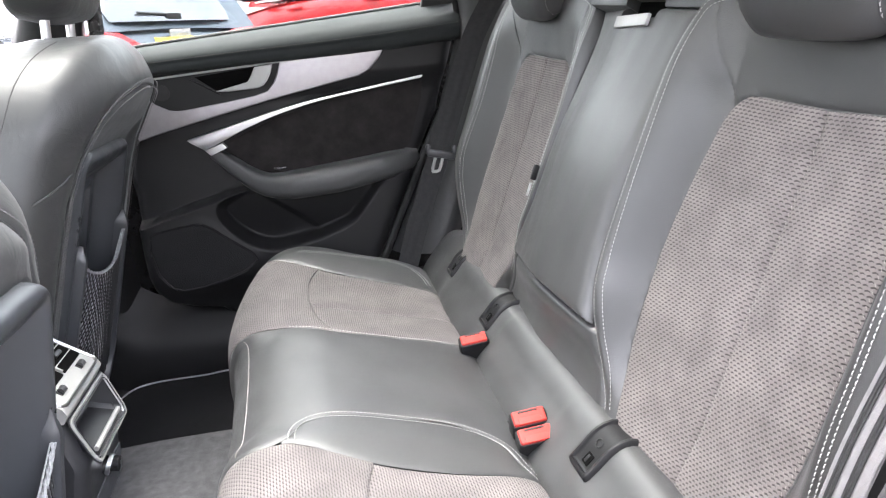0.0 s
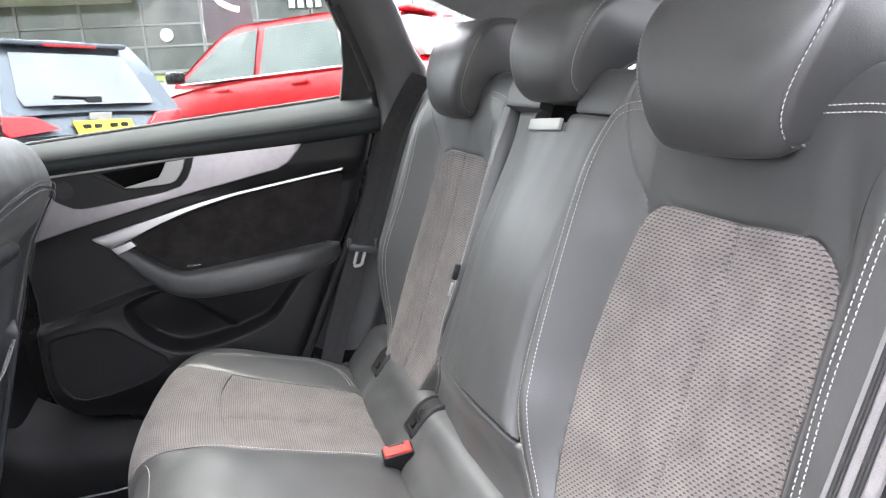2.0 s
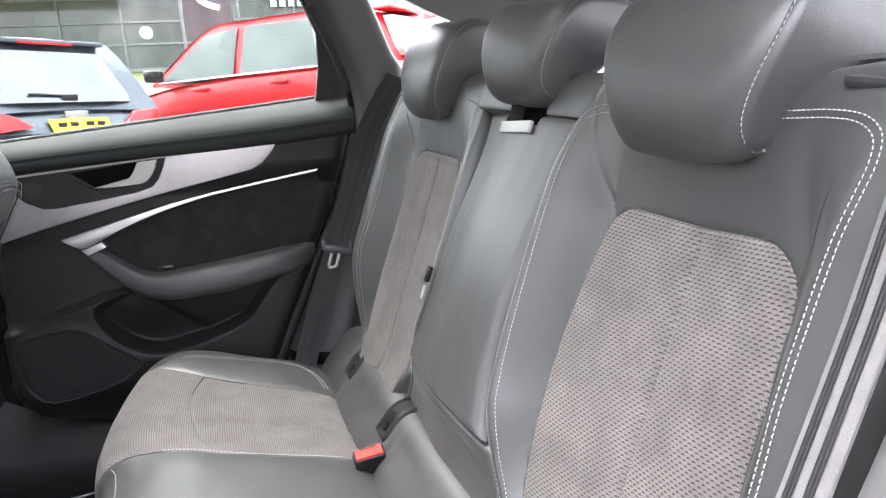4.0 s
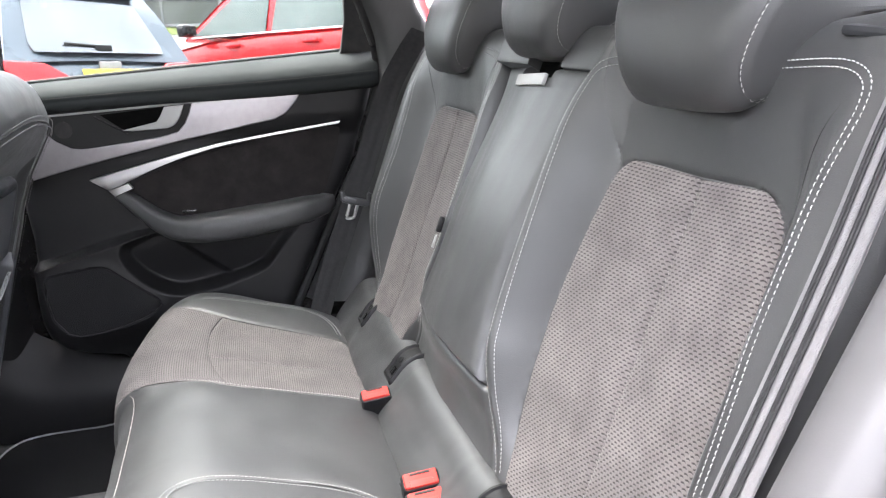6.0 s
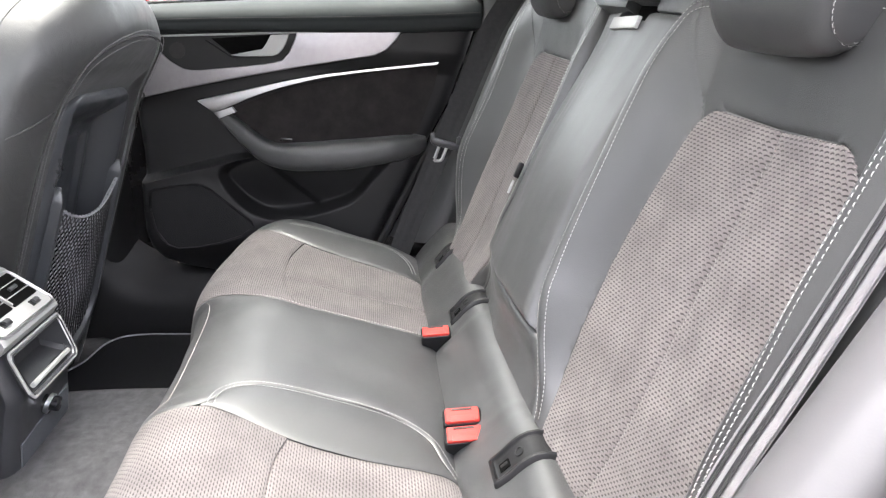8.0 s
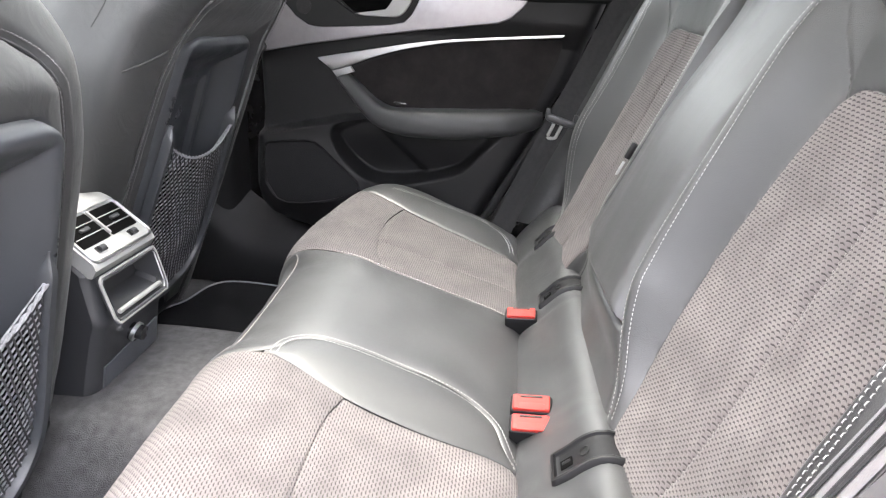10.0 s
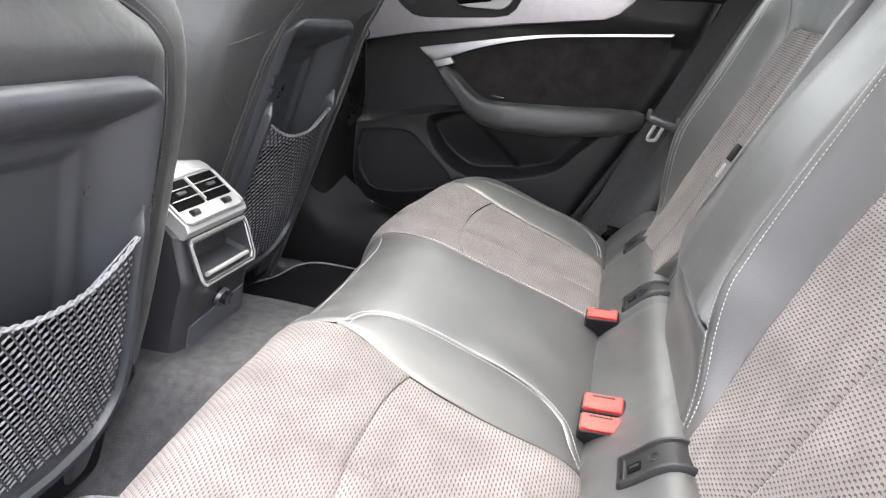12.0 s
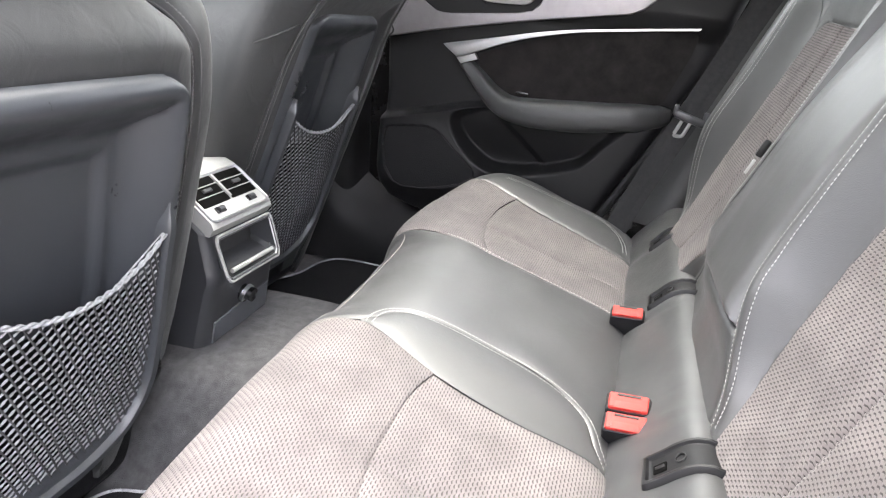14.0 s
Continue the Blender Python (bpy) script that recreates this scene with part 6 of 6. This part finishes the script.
belt = thing("seat_belt", "pale grey ribbed seat belt with dark stripes beside the outer bolster", "seat belt", (-0.63, 0.1, 0.5), group="seat belts")
line = [on_back(x, s, d) for x, s, d in ((-0.588, 0.50, -0.05), (-0.593, 0.43, -0.008), (-0.594, 0.36, 0.006), (-0.594, 0.26, 0.008), (-0.592, 0.16, 0.011), (-0.591, 0.06, 0.015), (-0.591, -0.06, 0.006), (-0.591, -0.16, -0.01))]
side = np.array([-0.948, 0.317 * BACK_N[1], 0.317 * BACK_N[2]])
part("webbing", webbing_band(line, side, 0.046), webbing_grey, belt, "pale grey ribbed webbing")
for off in (-0.0115, 0.0075):
    part("stripe", webbing_band([p + side * off + BACK_N * 0.0014 for p in line], side, 0.0095), webbing, belt, "dark woven stripe")
# lap tongue stowed beside the armrest
tag = thing("belt_clip", "small black belt clip with a pale tag beside the armrest", "belt clip", on_back(0.165, 0.11, 0.0))
part("clip", on_back_block((0.008, 0.010, 0.026), 0.150, 0.128, -0.010, 0.0035), plastic, tag)
part("tag", on_back_block((0.003, 0.004, 0.022), 0.152, 0.101, -0.010, 0.001), silver, tag, "pale tag")
# release guide on top of the near backrest
guide = thing("belt_guide", "grey plastic belt guide on the shoulder of the backrest", "belt guide", on_back(-0.5, 0.42, -0.10))
part("guide", box((0.07, 0.04, 0.008), 0.0035, Matrix.Translation((-0.53, -0.135, 0.936)) @ Matrix.Rotation(radians(-8), 4, "Y")), console_plastic, guide)

# ---- outside: sloping car park ----
asphalt = surface("asphalt", (0.085, 0.085, 0.087), (0.055, 0.055, 0.057), 0.9, scale=4, bump=0.5, grain=120, distance=0.01, voronoi=False)
grass_mat = surface("grass", (0.12, 0.15, 0.035), (0.07, 0.10, 0.02), 0.9, scale=3, bump=0.8, grain=60, distance=0.03, voronoi=False)
slope_z = lambda x: 0.115 * np.clip(np.asarray(x, float) - 2.7, 0, 22) + 0.035 * np.clip(np.asarray(x, float) - 12, 0, 12)
xs = np.r_[np.linspace(-400, -2, 20), np.linspace(-1, 30, 32), np.linspace(40, 500, 12)]
ys = np.r_[np.linspace(-400, -30, 20), np.linspace(-28, 28, 57), np.linspace(30, 400, 20)]
G = np.array([[(x, y, float(slope_z(x))) for y in ys] for x in xs])
setting("ground", sheet(G), asphalt, "grey asphalt car park", "ground")

white_paint = surface("silver_grey_paint", (0.115, 0.135, 0.155), (0.10, 0.12, 0.14), 0.28, scale=2, bump=0.02, metal=0.45, spread=0.05)
red_paint = surface("red_paint", (0.45, 0.008, 0.010), (0.38, 0.007, 0.009), 0.22, scale=2, bump=0.02, spread=0.05)
pure_white = surface("white_paint", (0.78, 0.78, 0.78), (0.72, 0.72, 0.72), 0.3, scale=2, bump=0.02, spread=0.05)
lamp_red = surface("red_lamp_glass", (0.60, 0.01, 0.015), (0.5, 0.01, 0.012), 0.15, scale=20, bump=0.02, spread=0.05)
dark_glass = surface("dark_car_glass", (0.02, 0.025, 0.028), (0.015, 0.018, 0.02), 0.06, scale=3, bump=0.01, spread=0.03)
sky_glass = surface("rear_window_glass", (0.20, 0.21, 0.22), (0.14, 0.15, 0.16), 0.12, scale=2, bump=0.01, metal=0.8, spread=0.03)
pale_glass = surface("pale_car_glass", (0.11, 0.13, 0.125), (0.07, 0.09, 0.085), 0.08, scale=2, bump=0.01, spread=0.03, spec=0.2)
plate_yellow = surface("yellow_plate", (0.75, 0.55, 0.02), (0.70, 0.50, 0.02), 0.5, scale=30, bump=0.02)
tyre_rubber = surface("tyre_rubber", (0.02, 0.02, 0.02), (0.015, 0.015, 0.015), 0.85, scale=30, bump=0.3)


# ---- outside of the car itself: underbody, bonnet, boot, wheels ----
setting("underbody", box((1.56, 4.7, 0.05), 0.02, Matrix.Translation((0, 0.85, 0.135))), rubber, "black underbody of the car", "car body")
setting("bonnet", skin([[(-0.80, 1.85, 0.95), (-0.80, 2.6, 0.90), (-0.72, 3.25, 0.74)], [(-0.45, 1.85, 1.0), (-0.45, 2.65, 0.95), (-0.42, 3.38, 0.78)], [(0.45, 1.85, 1.0), (0.45, 2.65, 0.95), (0.42, 3.38, 0.78)], [(0.80, 1.85, 0.95), (0.80, 2.6, 0.90), (0.72, 3.25, 0.74)]], 30), gloss_black, "black painted bonnet", "car body")
setting("front_bumper", skin([[(-0.82, 2.1, 0.15), (-0.74, 3.2, 0.17), (0.0, 3.42, 0.18), (0.74, 3.2, 0.17), (0.82, 2.1, 0.15)], [(-0.86, 2.1, 0.55), (-0.77, 3.26, 0.5), (0.0, 3.5, 0.5), (0.77, 3.26, 0.5), (0.86, 2.1, 0.55)], [(-0.80, 2.1, 0.93), (-0.72, 3.25, 0.74), (0.0, 3.40, 0.78), (0.72, 3.25, 0.74), (0.80, 2.1, 0.93)]], 40), gloss_black, "black painted front of the car", "car body")
setting("boot_lid", skin([[(-0.78, -0.85, 0.93), (-0.72, -1.45, 0.95)], [(0.0, -0.85, 0.97), (0.0, -1.55, 0.99)], [(0.78, -0.85, 0.93), (0.72, -1.45, 0.95)]], 20), gloss_black, "black painted boot lid", "car body")
setting("rear_bumper", skin([[(-0.82, -0.6, 0.15), (-0.74, -1.42, 0.2), (0.0, -1.52, 0.22), (0.74, -1.42, 0.2), (0.82, -0.6, 0.15)], [(-0.86, -0.6, 0.55), (-0.78, -1.5, 0.55), (0.0, -1.62, 0.55), (0.78, -1.5, 0.55), (0.86, -0.6, 0.55)], [(-0.79, -0.6, 0.95), (-0.72, -1.45, 0.95), (0.0, -1.55, 0.99), (0.72, -1.45, 0.95), (0.79, -0.6, 0.95)]], 40), gloss_black, "black painted rear of the car", "car body")
for x in (-0.76, 0.76):
    for y in (-0.62, 2.30):
        w_ = thing("wheel", "black car tyre on a silver alloy rim", "wheel", (x, y, 0.0), group="wheels of the car")
        part("tyre", tube([(x - 0.11, y, 0.33), (x - 0.08, y, 0.33), (x + 0.08, y, 0.33), (x + 0.11, y, 0.33)], np.array([0.30, 0.33, 0.33, 0.30]), 40), tyre_rubber, w_)
        part("rim", tube([(x - 0.112, y, 0.33), (x + 0.112, y, 0.33)], 0.23, 30), silver, w_, "silver alloy rim")

def car(label, at, turn, length, width, height, paint, glass_mat, rear_detail, kind):
    """A parked car: lofted body and cabin, windows, lamps, wheels, mirrors. Local axes: nose to +x."""
    o = thing("car", label, "car", (0, 0, 0))
    hl, hw = length / 2, width / 2
    belt = height * 0.60
    # body: sections from tail to nose (x, half width, floor, shoulder height)
    body = [(-hl, 0.80, 0.42, 0.62), (-hl + 0.04, 0.92, 0.32, 0.68), (-hl + 0.14, 0.97, 0.25, belt - 0.03), (-hl + 0.6, 1.0, 0.22, belt), (0.0, 1.0, 0.2, belt - 0.01), (hl - 1.25, 1.0, 0.2, belt - 0.05), (hl - 0.55, 0.96, 0.22, belt - 0.14), (hl - 0.12, 0.84, 0.28, belt - 0.24), (hl, 0.66, 0.38, belt - 0.36)]
    xs_ = np.linspace(-hl, hl, 60)
    rows = []
    for x in xs_:
        w, f, s = (float(np.interp(x, [b[0] for b in body], [b[k] for b in body])) for k in (1, 2, 3))
        pr = [(0, f), (w * hw * 0.8, f), (w * hw * 0.96, f + 0.08), (w * hw, f + 0.28), (w * hw * 0.985, s - 0.12), (w * hw * 0.95, s - 0.02), (w * hw * 0.88, s + 0.01), (0, s + 0.05)]
        c = curve(pr, 30)
        rows.append(np.r_[[(x, -y, q) for y, q in c[::-1]], [(x, y, q) for y, q in c[1:]]])
    m = Matrix.Translation(at) @ Matrix.Rotation(radians(turn), 4, "Z")

    def put(name, geo, mat, lab="", parent=o):
        v, f, uv = geo
        return part(name, (np.array([(m @ Vector(q))[:] for q in v]), f, uv), mat, parent, lab)

    v, f, uv = sheet(np.array(rows), wrap=True)
    n = len(rows[0])
    put("body", (v, f + [list(range(n))[::-1], [(len(rows) - 1) * n + k for k in range(n)]], None), paint)
    # cabin
    if kind == "hatch":
        roofl = [(-hl + 0.10, belt - 0.02, 0.86), (-hl + 0.36, height - 0.10, 0.74), (-hl + 0.62, height - 0.02, 0.72), (0.0, height, 0.72), (0.55, height - 0.06, 0.70), (1.22, belt + 0.03, 0.80)]
    else:
        roofl = [(-hl + 0.16, belt - 0.02, 0.88), (-hl + 0.46, height - 0.12, 0.76), (-hl + 0.8, height - 0.02, 0.74), (-0.1, height, 0.74), (0.45, height - 0.06, 0.72), (1.12, belt + 0.0, 0.82)]
    line = curve([(a, b) for a, b, _ in roofl], 60)
    rows = []
    for x, top in line:
        t = float(np.clip((top - belt) / (height - belt), 0, 1))
        wt = hw * (0.92 - 0.20 * t)
        pr = [(hw * 0.93, belt - 0.03), (hw * 0.93 + (wt - hw * 0.93) * 0.5, belt + (top - belt) * 0.5), (wt, top - 0.05 * t), (wt - 0.06, top - 0.005), (0, top + 0.015)]
        c = curve(pr, 24)
        rows.append(np.r_[[(x, -y, q) for y, q in c[::-1]], [(x, y, q) for y, q in c[1:]]])
    put("cabin", sheet(np.array(rows)), paint, "painted roof and pillars")

    def side_x(q, sg):
        t = (q - belt) / (height - belt)
        return sg * (hw * 0.93 + (hw * (0.92 - 0.20) - hw * 0.93) * t + 0.006)

    def side_window(poly, name="side_window"):
        for sg in (1, -1):
            put(name, plate(poly, 0.012, lambda x, q, w: (x, side_x(q, sg) + sg * w * 0.7, q), 0.004), glass_mat, "side window")

    y1 = height - 0.075
    rear_low = -hl + (0.42 if kind == "hatch" else 0.55)
    side_window([(rear_low, belt + 0.03), (rear_low + 0.22, y1 - 0.02), (-0.12, y1), (-0.10, belt + 0.02)])
    side_window([(-0.02, belt + 0.02), (-0.02, y1), (0.42, y1 - 0.05), (0.98, belt + 0.03)])
    for sg in (1, -1):
        put("window_trim", tube([(x, side_x(belt + 0.015, sg) + sg * 0.008, belt + 0.012) for x in np.linspace(rear_low - 0.05, 1.0, 20)], 0.010, 6), chrome if kind != "hatch" else gloss_black)
        for x in (-0.52, 0.50):
            put("door_handle", box((0.20, 0.03, 0.035), 0.012, Matrix.Translation((x - 0.12, sg * (hw + 0.006), belt - 0.10))), paint, "door handle")
        for x in (-0.06, 1.02, -0.95):
            put("door_gap", tube([(x, sg * (hw * 0.997), q) for q in np.linspace(0.32, belt - 0.04, 12)], 0.004, 5), rubber)
        put("mirror", box((0.12, 0.20, 0.13), 0.04, Matrix.Translation((0.92, sg * (hw + 0.10), belt + 0.08)), 4), gloss_black if kind != "hatch" else paint, "door mirror")
        for x in (-hl + 0.78, hl - 0.86):
            wheel = part("wheel", (np.array([(m @ Vector(q))[:] for q in tube([(x, sg * (hw - 0.2), 0.31), (x, sg * (hw + 0.004), 0.31)], 0.31, 36)[0]]), tube([(x, sg * (hw - 0.2), 0.31), (x, sg * (hw + 0.004), 0.31)], 0.31, 36)[1], None), tyre_rubber, o, "tyre")
            put("rim", tube([(x, sg * (hw - 0.1), 0.31), (x, sg * (hw + 0.012), 0.31)], 0.21, 30), silver, "alloy rim", wheel)
    # tail
    xt = -hl
    tail_x = lambda q: float(np.interp(q, [0.5, 0.66, belt, height - 0.10], [xt - 0.012, xt + 0.0, xt + 0.105, xt + 0.37]))
    win = []
    for q in np.linspace(belt + 0.05, height - 0.13, 12):
        w = float(np.interp(q, [belt + 0.05, belt + 0.12, height - 0.13], [0.57, 0.585, 0.49]))
        y = np.r_[-w, np.linspace(-w, w, 15), w]
        back = np.r_[0.03, np.full(15, -0.055), 0.03] + 0.05 * (y / 0.6) ** 4
        win.append(np.stack([tail_x(q) + back, y, np.full(17, q)], 1))
    put("rear_window", sheet(np.array(win)), sky_glass if glass_mat == dark_glass and paint == white_paint else (dark_glass if kind == "hatch" else glass_mat), "rear window")
    put("spoiler", box((0.22, 1.06, 0.035), 0.012, Matrix.Translation((xt + 0.40, 0, height - 0.055))), paint, "roof spoiler")
    put("brake_light", box((0.01, 0.46, 0.02), 0.003, Matrix.Translation((xt + 0.288, 0, height - 0.07))), lamp_red, "high brake light")
    put("wiper", tube([(tail_x(belt + 0.10) - 0.066, -0.04, belt + 0.095), (tail_x(belt + 0.115) - 0.068, 0.34, belt + 0.115)], 0.009, 6), rubber, "rear wiper")
    put("wiper_hub", box((0.04, 0.14, 0.05), 0.012, Matrix.Translation((tail_x(belt + 0.09) - 0.055, 0.02, belt + 0.085))), rubber)
    for sg in (1, -1):
        put("tail_lamp", plate([(sg * 0.40, 0.74), (sg * 0.86 * hw, 0.70), (sg * 0.965 * hw, 0.86), (sg * 0.55, 0.84)], 0.03, lambda y, q, w: (tail_x(q) - 0.006 - w + 0.16 * max(abs(y) - 0.62 * hw, 0), y, q), 0.008), lamp_red, "red tail lamp")
    put("number_plate", plate([(-0.26, 0.685), (-0.26, 0.795), (0.26, 0.795), (0.26, 0.685)], 0.012, lambda y, q, w: (tail_x(q) - 0.008 - w, y, q), 0.003), plate_yellow, "yellow number plate")
    for k_, yb in enumerate((-0.17, -0.07, 0.07, 0.17)):
        put("plate_bar", box((0.004, 0.07, 0.055), 0.001, Matrix.Translation((tail_x(0.74) - 0.0215, yb, 0.74))), rubber, "dark bar")
    put("badge", box((0.012, 0.20, 0.06), 0.02 if False else 0.005, Matrix.Translation((tail_x(belt - 0.06) - 0.008, 0, belt - 0.045))), silver, "oval bright badge")
    put("bumper", box((0.10, width * 0.9, 0.20), 0.05, Matrix.Translation((xt + 0.02, 0, 0.42)), 3), paint, "rear bumper")
    return o


car("silver-grey hatchback parked outside with red tail lamps", (6.67, 2.80, 0.30), 47, 4.2, 1.80, 1.45, white_paint, dark_glass, True, "hatch")
car("bright red hatchback parked beside the silver one", (7.56, -0.48, 0.58), 48, 4.1, 1.78, 1.45, red_paint, pale_glass, True, "suv")
car("bright red hatchback with a black rear window in the next bay", (11.3, -1.3, 1.02), 47, 4.2, 1.80, 1.44, red_paint, dark_glass, True, "hatch")
car("silver hatchback parked in a farther bay", (12.6, -4.2, 1.1), 47, 4.2, 1.80, 1.46, white_paint, pale_glass, True, "hatch")
car("white hatchback parked behind the car", (9.0, -7.6, 0.7), 47, 4.4, 1.85, 1.52, pure_white, dark_glass, True, "suv")

# ---- outside: showroom across the car park, banner, grass, hedge and trees ----
# Bright sky patches and dark tree reflections are mottled into the glass colour.
pane_glass = surface("reflection_mottled_facade_glass", (0.20, 0.22, 0.20), (0.012, 0.018, 0.012), 0.05, scale=0.9, bump=0.01, spread=0.03, spec=0.8)
facade_grey = surface("grey_cladding", (0.30, 0.31, 0.31), (0.25, 0.26, 0.26), 0.55, scale=2, bump=0.1, grain=60)
pale_cladding = surface("pale_fascia", (0.62, 0.60, 0.56), (0.55, 0.53, 0.50), 0.5, scale=2, bump=0.1, grain=60)
white_sign = surface("white_sign_plastic", (0.80, 0.80, 0.80), (0.74, 0.74, 0.74), 0.4, scale=6, bump=0.02)
banner_cloth = surface("dark_grey_banner_cloth", (0.075, 0.075, 0.085), (0.05, 0.05, 0.06), 0.85, scale=3, bump=0.3, grain=200)
bark = surface("tree_bark", (0.12, 0.09, 0.065), (0.06, 0.045, 0.035), 0.95, scale=12, bump=0.8, grain=40, distance=0.02)
leaves_mat = surface("green_leaves", (0.085, 0.13, 0.03), (0.035, 0.06, 0.015), 0.6, scale=1.2, bump=0.2, grain=40)
BX, base = 24.0, float(slope_z(24.0))
shop = thing("showroom_building", "glass-fronted grey showroom with a pale canopy across the car park", "building", (BX, 0, base))
part("wall", box((9.6, 60, 3.5), 0.02, Matrix.Translation((BX + 5.1, -4, base + 1.6))), facade_grey, shop, "grey clad walls behind the glazing")
part("fascia", box((1.5, 60, 0.9), 0.03, Matrix.Translation((BX + 0.1, -4, base + 2.95))), facade_grey, shop, "grey fascia above the glazing")
part("canopy", box((2.2, 30, 0.22), 0.04, Matrix.Translation((BX - 0.6, 17.9, base + 2.32))), pale_cladding, shop, "pale flat canopy")
part("roof", box((10.6, 61, 0.25), 0.05, Matrix.Translation((BX + 5.0, -4, base + 3.45))), pale_cladding, shop, "pale flat roof edge")
heights = [(0.08, 0.85), (0.85, 1.52), (1.52, 2.5)]
for k, y in enumerate(np.arange(-24, 20, 1.78)):
    for z0, z1 in heights:
        part("pane", box((0.03, 1.70, z1 - z0 - 0.06), 0.0, Matrix.Translation((BX + 0.10, y + 0.89, base + (z0 + z1) / 2)) @ Matrix.Rotation(radians(0.5 * math.sin(3.1 * k + 5 * z0)), 4, "Z")), pane_glass, shop)
    part("mullion", box((0.12, 0.07, 2.5), 0.01, Matrix.Translation((BX + 0.05, y, base + 1.25))), facade_grey, shop)
for z0, z1 in heights[:2]:
    part("transom", box((0.09, 44, 0.06), 0.01, Matrix.Translation((BX + 0.05, -2, base + z1))), facade_grey, shop)
part("plinth", box((0.2, 44, 0.10), 0.01, Matrix.Translation((BX + 0.02, -2, base + 0.05))), facade_grey, shop)
disc = tube([(BX - 0.05, 2.02, base + 1.18), (BX - 0.11, 2.02, base + 1.18)], 0.20, 32)
part("sign_disc", disc, white_sign, shop, "round white sign")
for y0, z0, wd in ((0.62, 1.28, 0.42), (-2.2, 2.02, 1.15)):
    for k in range(2 if wd < 0.6 else 4):
        part("sign_bar", box((0.05, wd / (2 if wd < 0.6 else 4) - 0.08, 0.34), 0.02, Matrix.Translation((BX - 0.08, y0 + 0.2 - k * 0.29, base + z0))), white_sign, shop, "plain white sign bar")
# feather banner
ban = thing("banner_flag", "tall dark grey feather banner with a white curved stripe", "banner flag", (12.5, 0.45, float(slope_z(12.5))))
pole = part("pole", tube([(12.5, 0.60, float(slope_z(12.5))), (12.5, 0.60, 4.6), (12.5, 0.45, 5.2)], 0.02, 8), silver, ban, "thin pole")
G = np.array([[(12.5 + 0.03 * math.sin(9 * u + 2 * z), 0.60 - u * (0.85 - 0.10 * (z - 2.6)), z) for u in np.linspace(0, 1, 14)] for z in np.linspace(2.55, 5.0, 24)])
part("banner_cloth", joined([sheet(G), sheet(G + np.array([0.006, 0, 0]))]), banner_cloth, ban, "dark grey cloth")
C = curve([(12.44, 0.22, 3.38), (12.44, 0.34, 3.26), (12.44, 0.30, 3.12), (12.44, 0.12, 3.02), (12.44, -0.02, 2.98)], 30)
part("stripe", band(C, [(-0.004, -0.05), (0.004, -0.05), (0.004, 0.05), (-0.004, 0.05)], up=(0, -0.6, 0.8)), white_sign, ban, "white curved stripe")
xs = np.linspace(21.0, 23.7, 10)
setting("grass_strip", sheet(np.array([[(x, y, float(slope_z(x)) + 0.03 + 0.02 * math.sin(7 * y + 3 * x)) for y in np.linspace(-30, 30, 120)] for x in xs])), grass_mat, "green lawn strip before the showroom", "grass")


def leaf_cloud(rng, blobs, count, size):
    """Many small leaf blades scattered through a handful of clumps."""
    v, f = [], []
    w = np.array([b[3] ** 2 for b in blobs])
    pick = rng.choice(len(blobs), count, p=w / w.sum())
    for k in pick:
        b = blobs[k]
        d = rng.normal(size=3)
        d /= np.linalg.norm(d)
        c = np.array(b[:3]) + d * b[3] * rng.uniform(0.55, 1.08) * np.array([1, 1, 0.8])
        a = rng.normal(size=3)
        a /= np.linalg.norm(a)
        e = np.cross(a, rng.normal(size=3))
        e /= np.linalg.norm(e) + 1e-9
        s = size * rng.uniform(0.6, 1.4)
        n = len(v)
        v += [c - a * s, c + e * s * 0.5, c + a * s, c - e * s * 0.5]
        f.append([n, n + 1, n + 2, n + 3])
    return np.array(v), f, None


def tree(at, height, seed, label):
    rng = np.random.default_rng(seed)
    o = thing("tree", label, "tree", at, group="trees round the car park")
    x, y, z = at
    bend = rng.normal(size=2) * 0.15
    trunk = [tube([(x, y, z - 0.1), (x + bend[0], y + bend[1], z + height * 0.3), (x + 1.5 * bend[0], y + bend[1], z + height * 0.7)], np.array([0.18, 0.14, 0.05]) * height / 6, 10)]
    blobs = []
    for k in range(11):
        a, r = k * 2.4 + rng.uniform(-0.4, 0.4), height * rng.uniform(0.12, 0.27)
        h = z + height * rng.uniform(0.42, 0.92)
        tip = (x + math.cos(a) * r, y + math.sin(a) * r, h)
        trunk.append(tube([(x + bend[0], y + bend[1], z + height * 0.33 + 0.03 * k), ((x + tip[0]) / 2, (y + tip[1]) / 2, h - 0.1 * height), tip], np.array([0.06, 0.04, 0.015]) * height / 6, 6))
        blobs.append((*tip, height * rng.uniform(0.10, 0.17)))
    part("trunk", joined(trunk), bark, o, "trunk and limbs")
    part("crown", leaf_cloud(rng, blobs, 2600, height * 0.022), leaves_mat, o, "green leafy crown", smooth=False, stuff=True)
    return o


for k, (x, y, h) in enumerate(((-24, 9.5, 6.5), (-25, 4.0, 7.5), (-24, -3.5, 6.8), (-26, -9, 7.2))):
    tree((x, y, 0.0), h, 11 + k, "leafy green tree at the edge of the car park")
for k, (x, y, h) in enumerate(((17, -13, 6.0), (13, -15, 5.0), (9, -17.5, 5.5))):
    tree((x, y, float(slope_z(x))), h, 31 + k, "leafy green tree behind the parked cars")
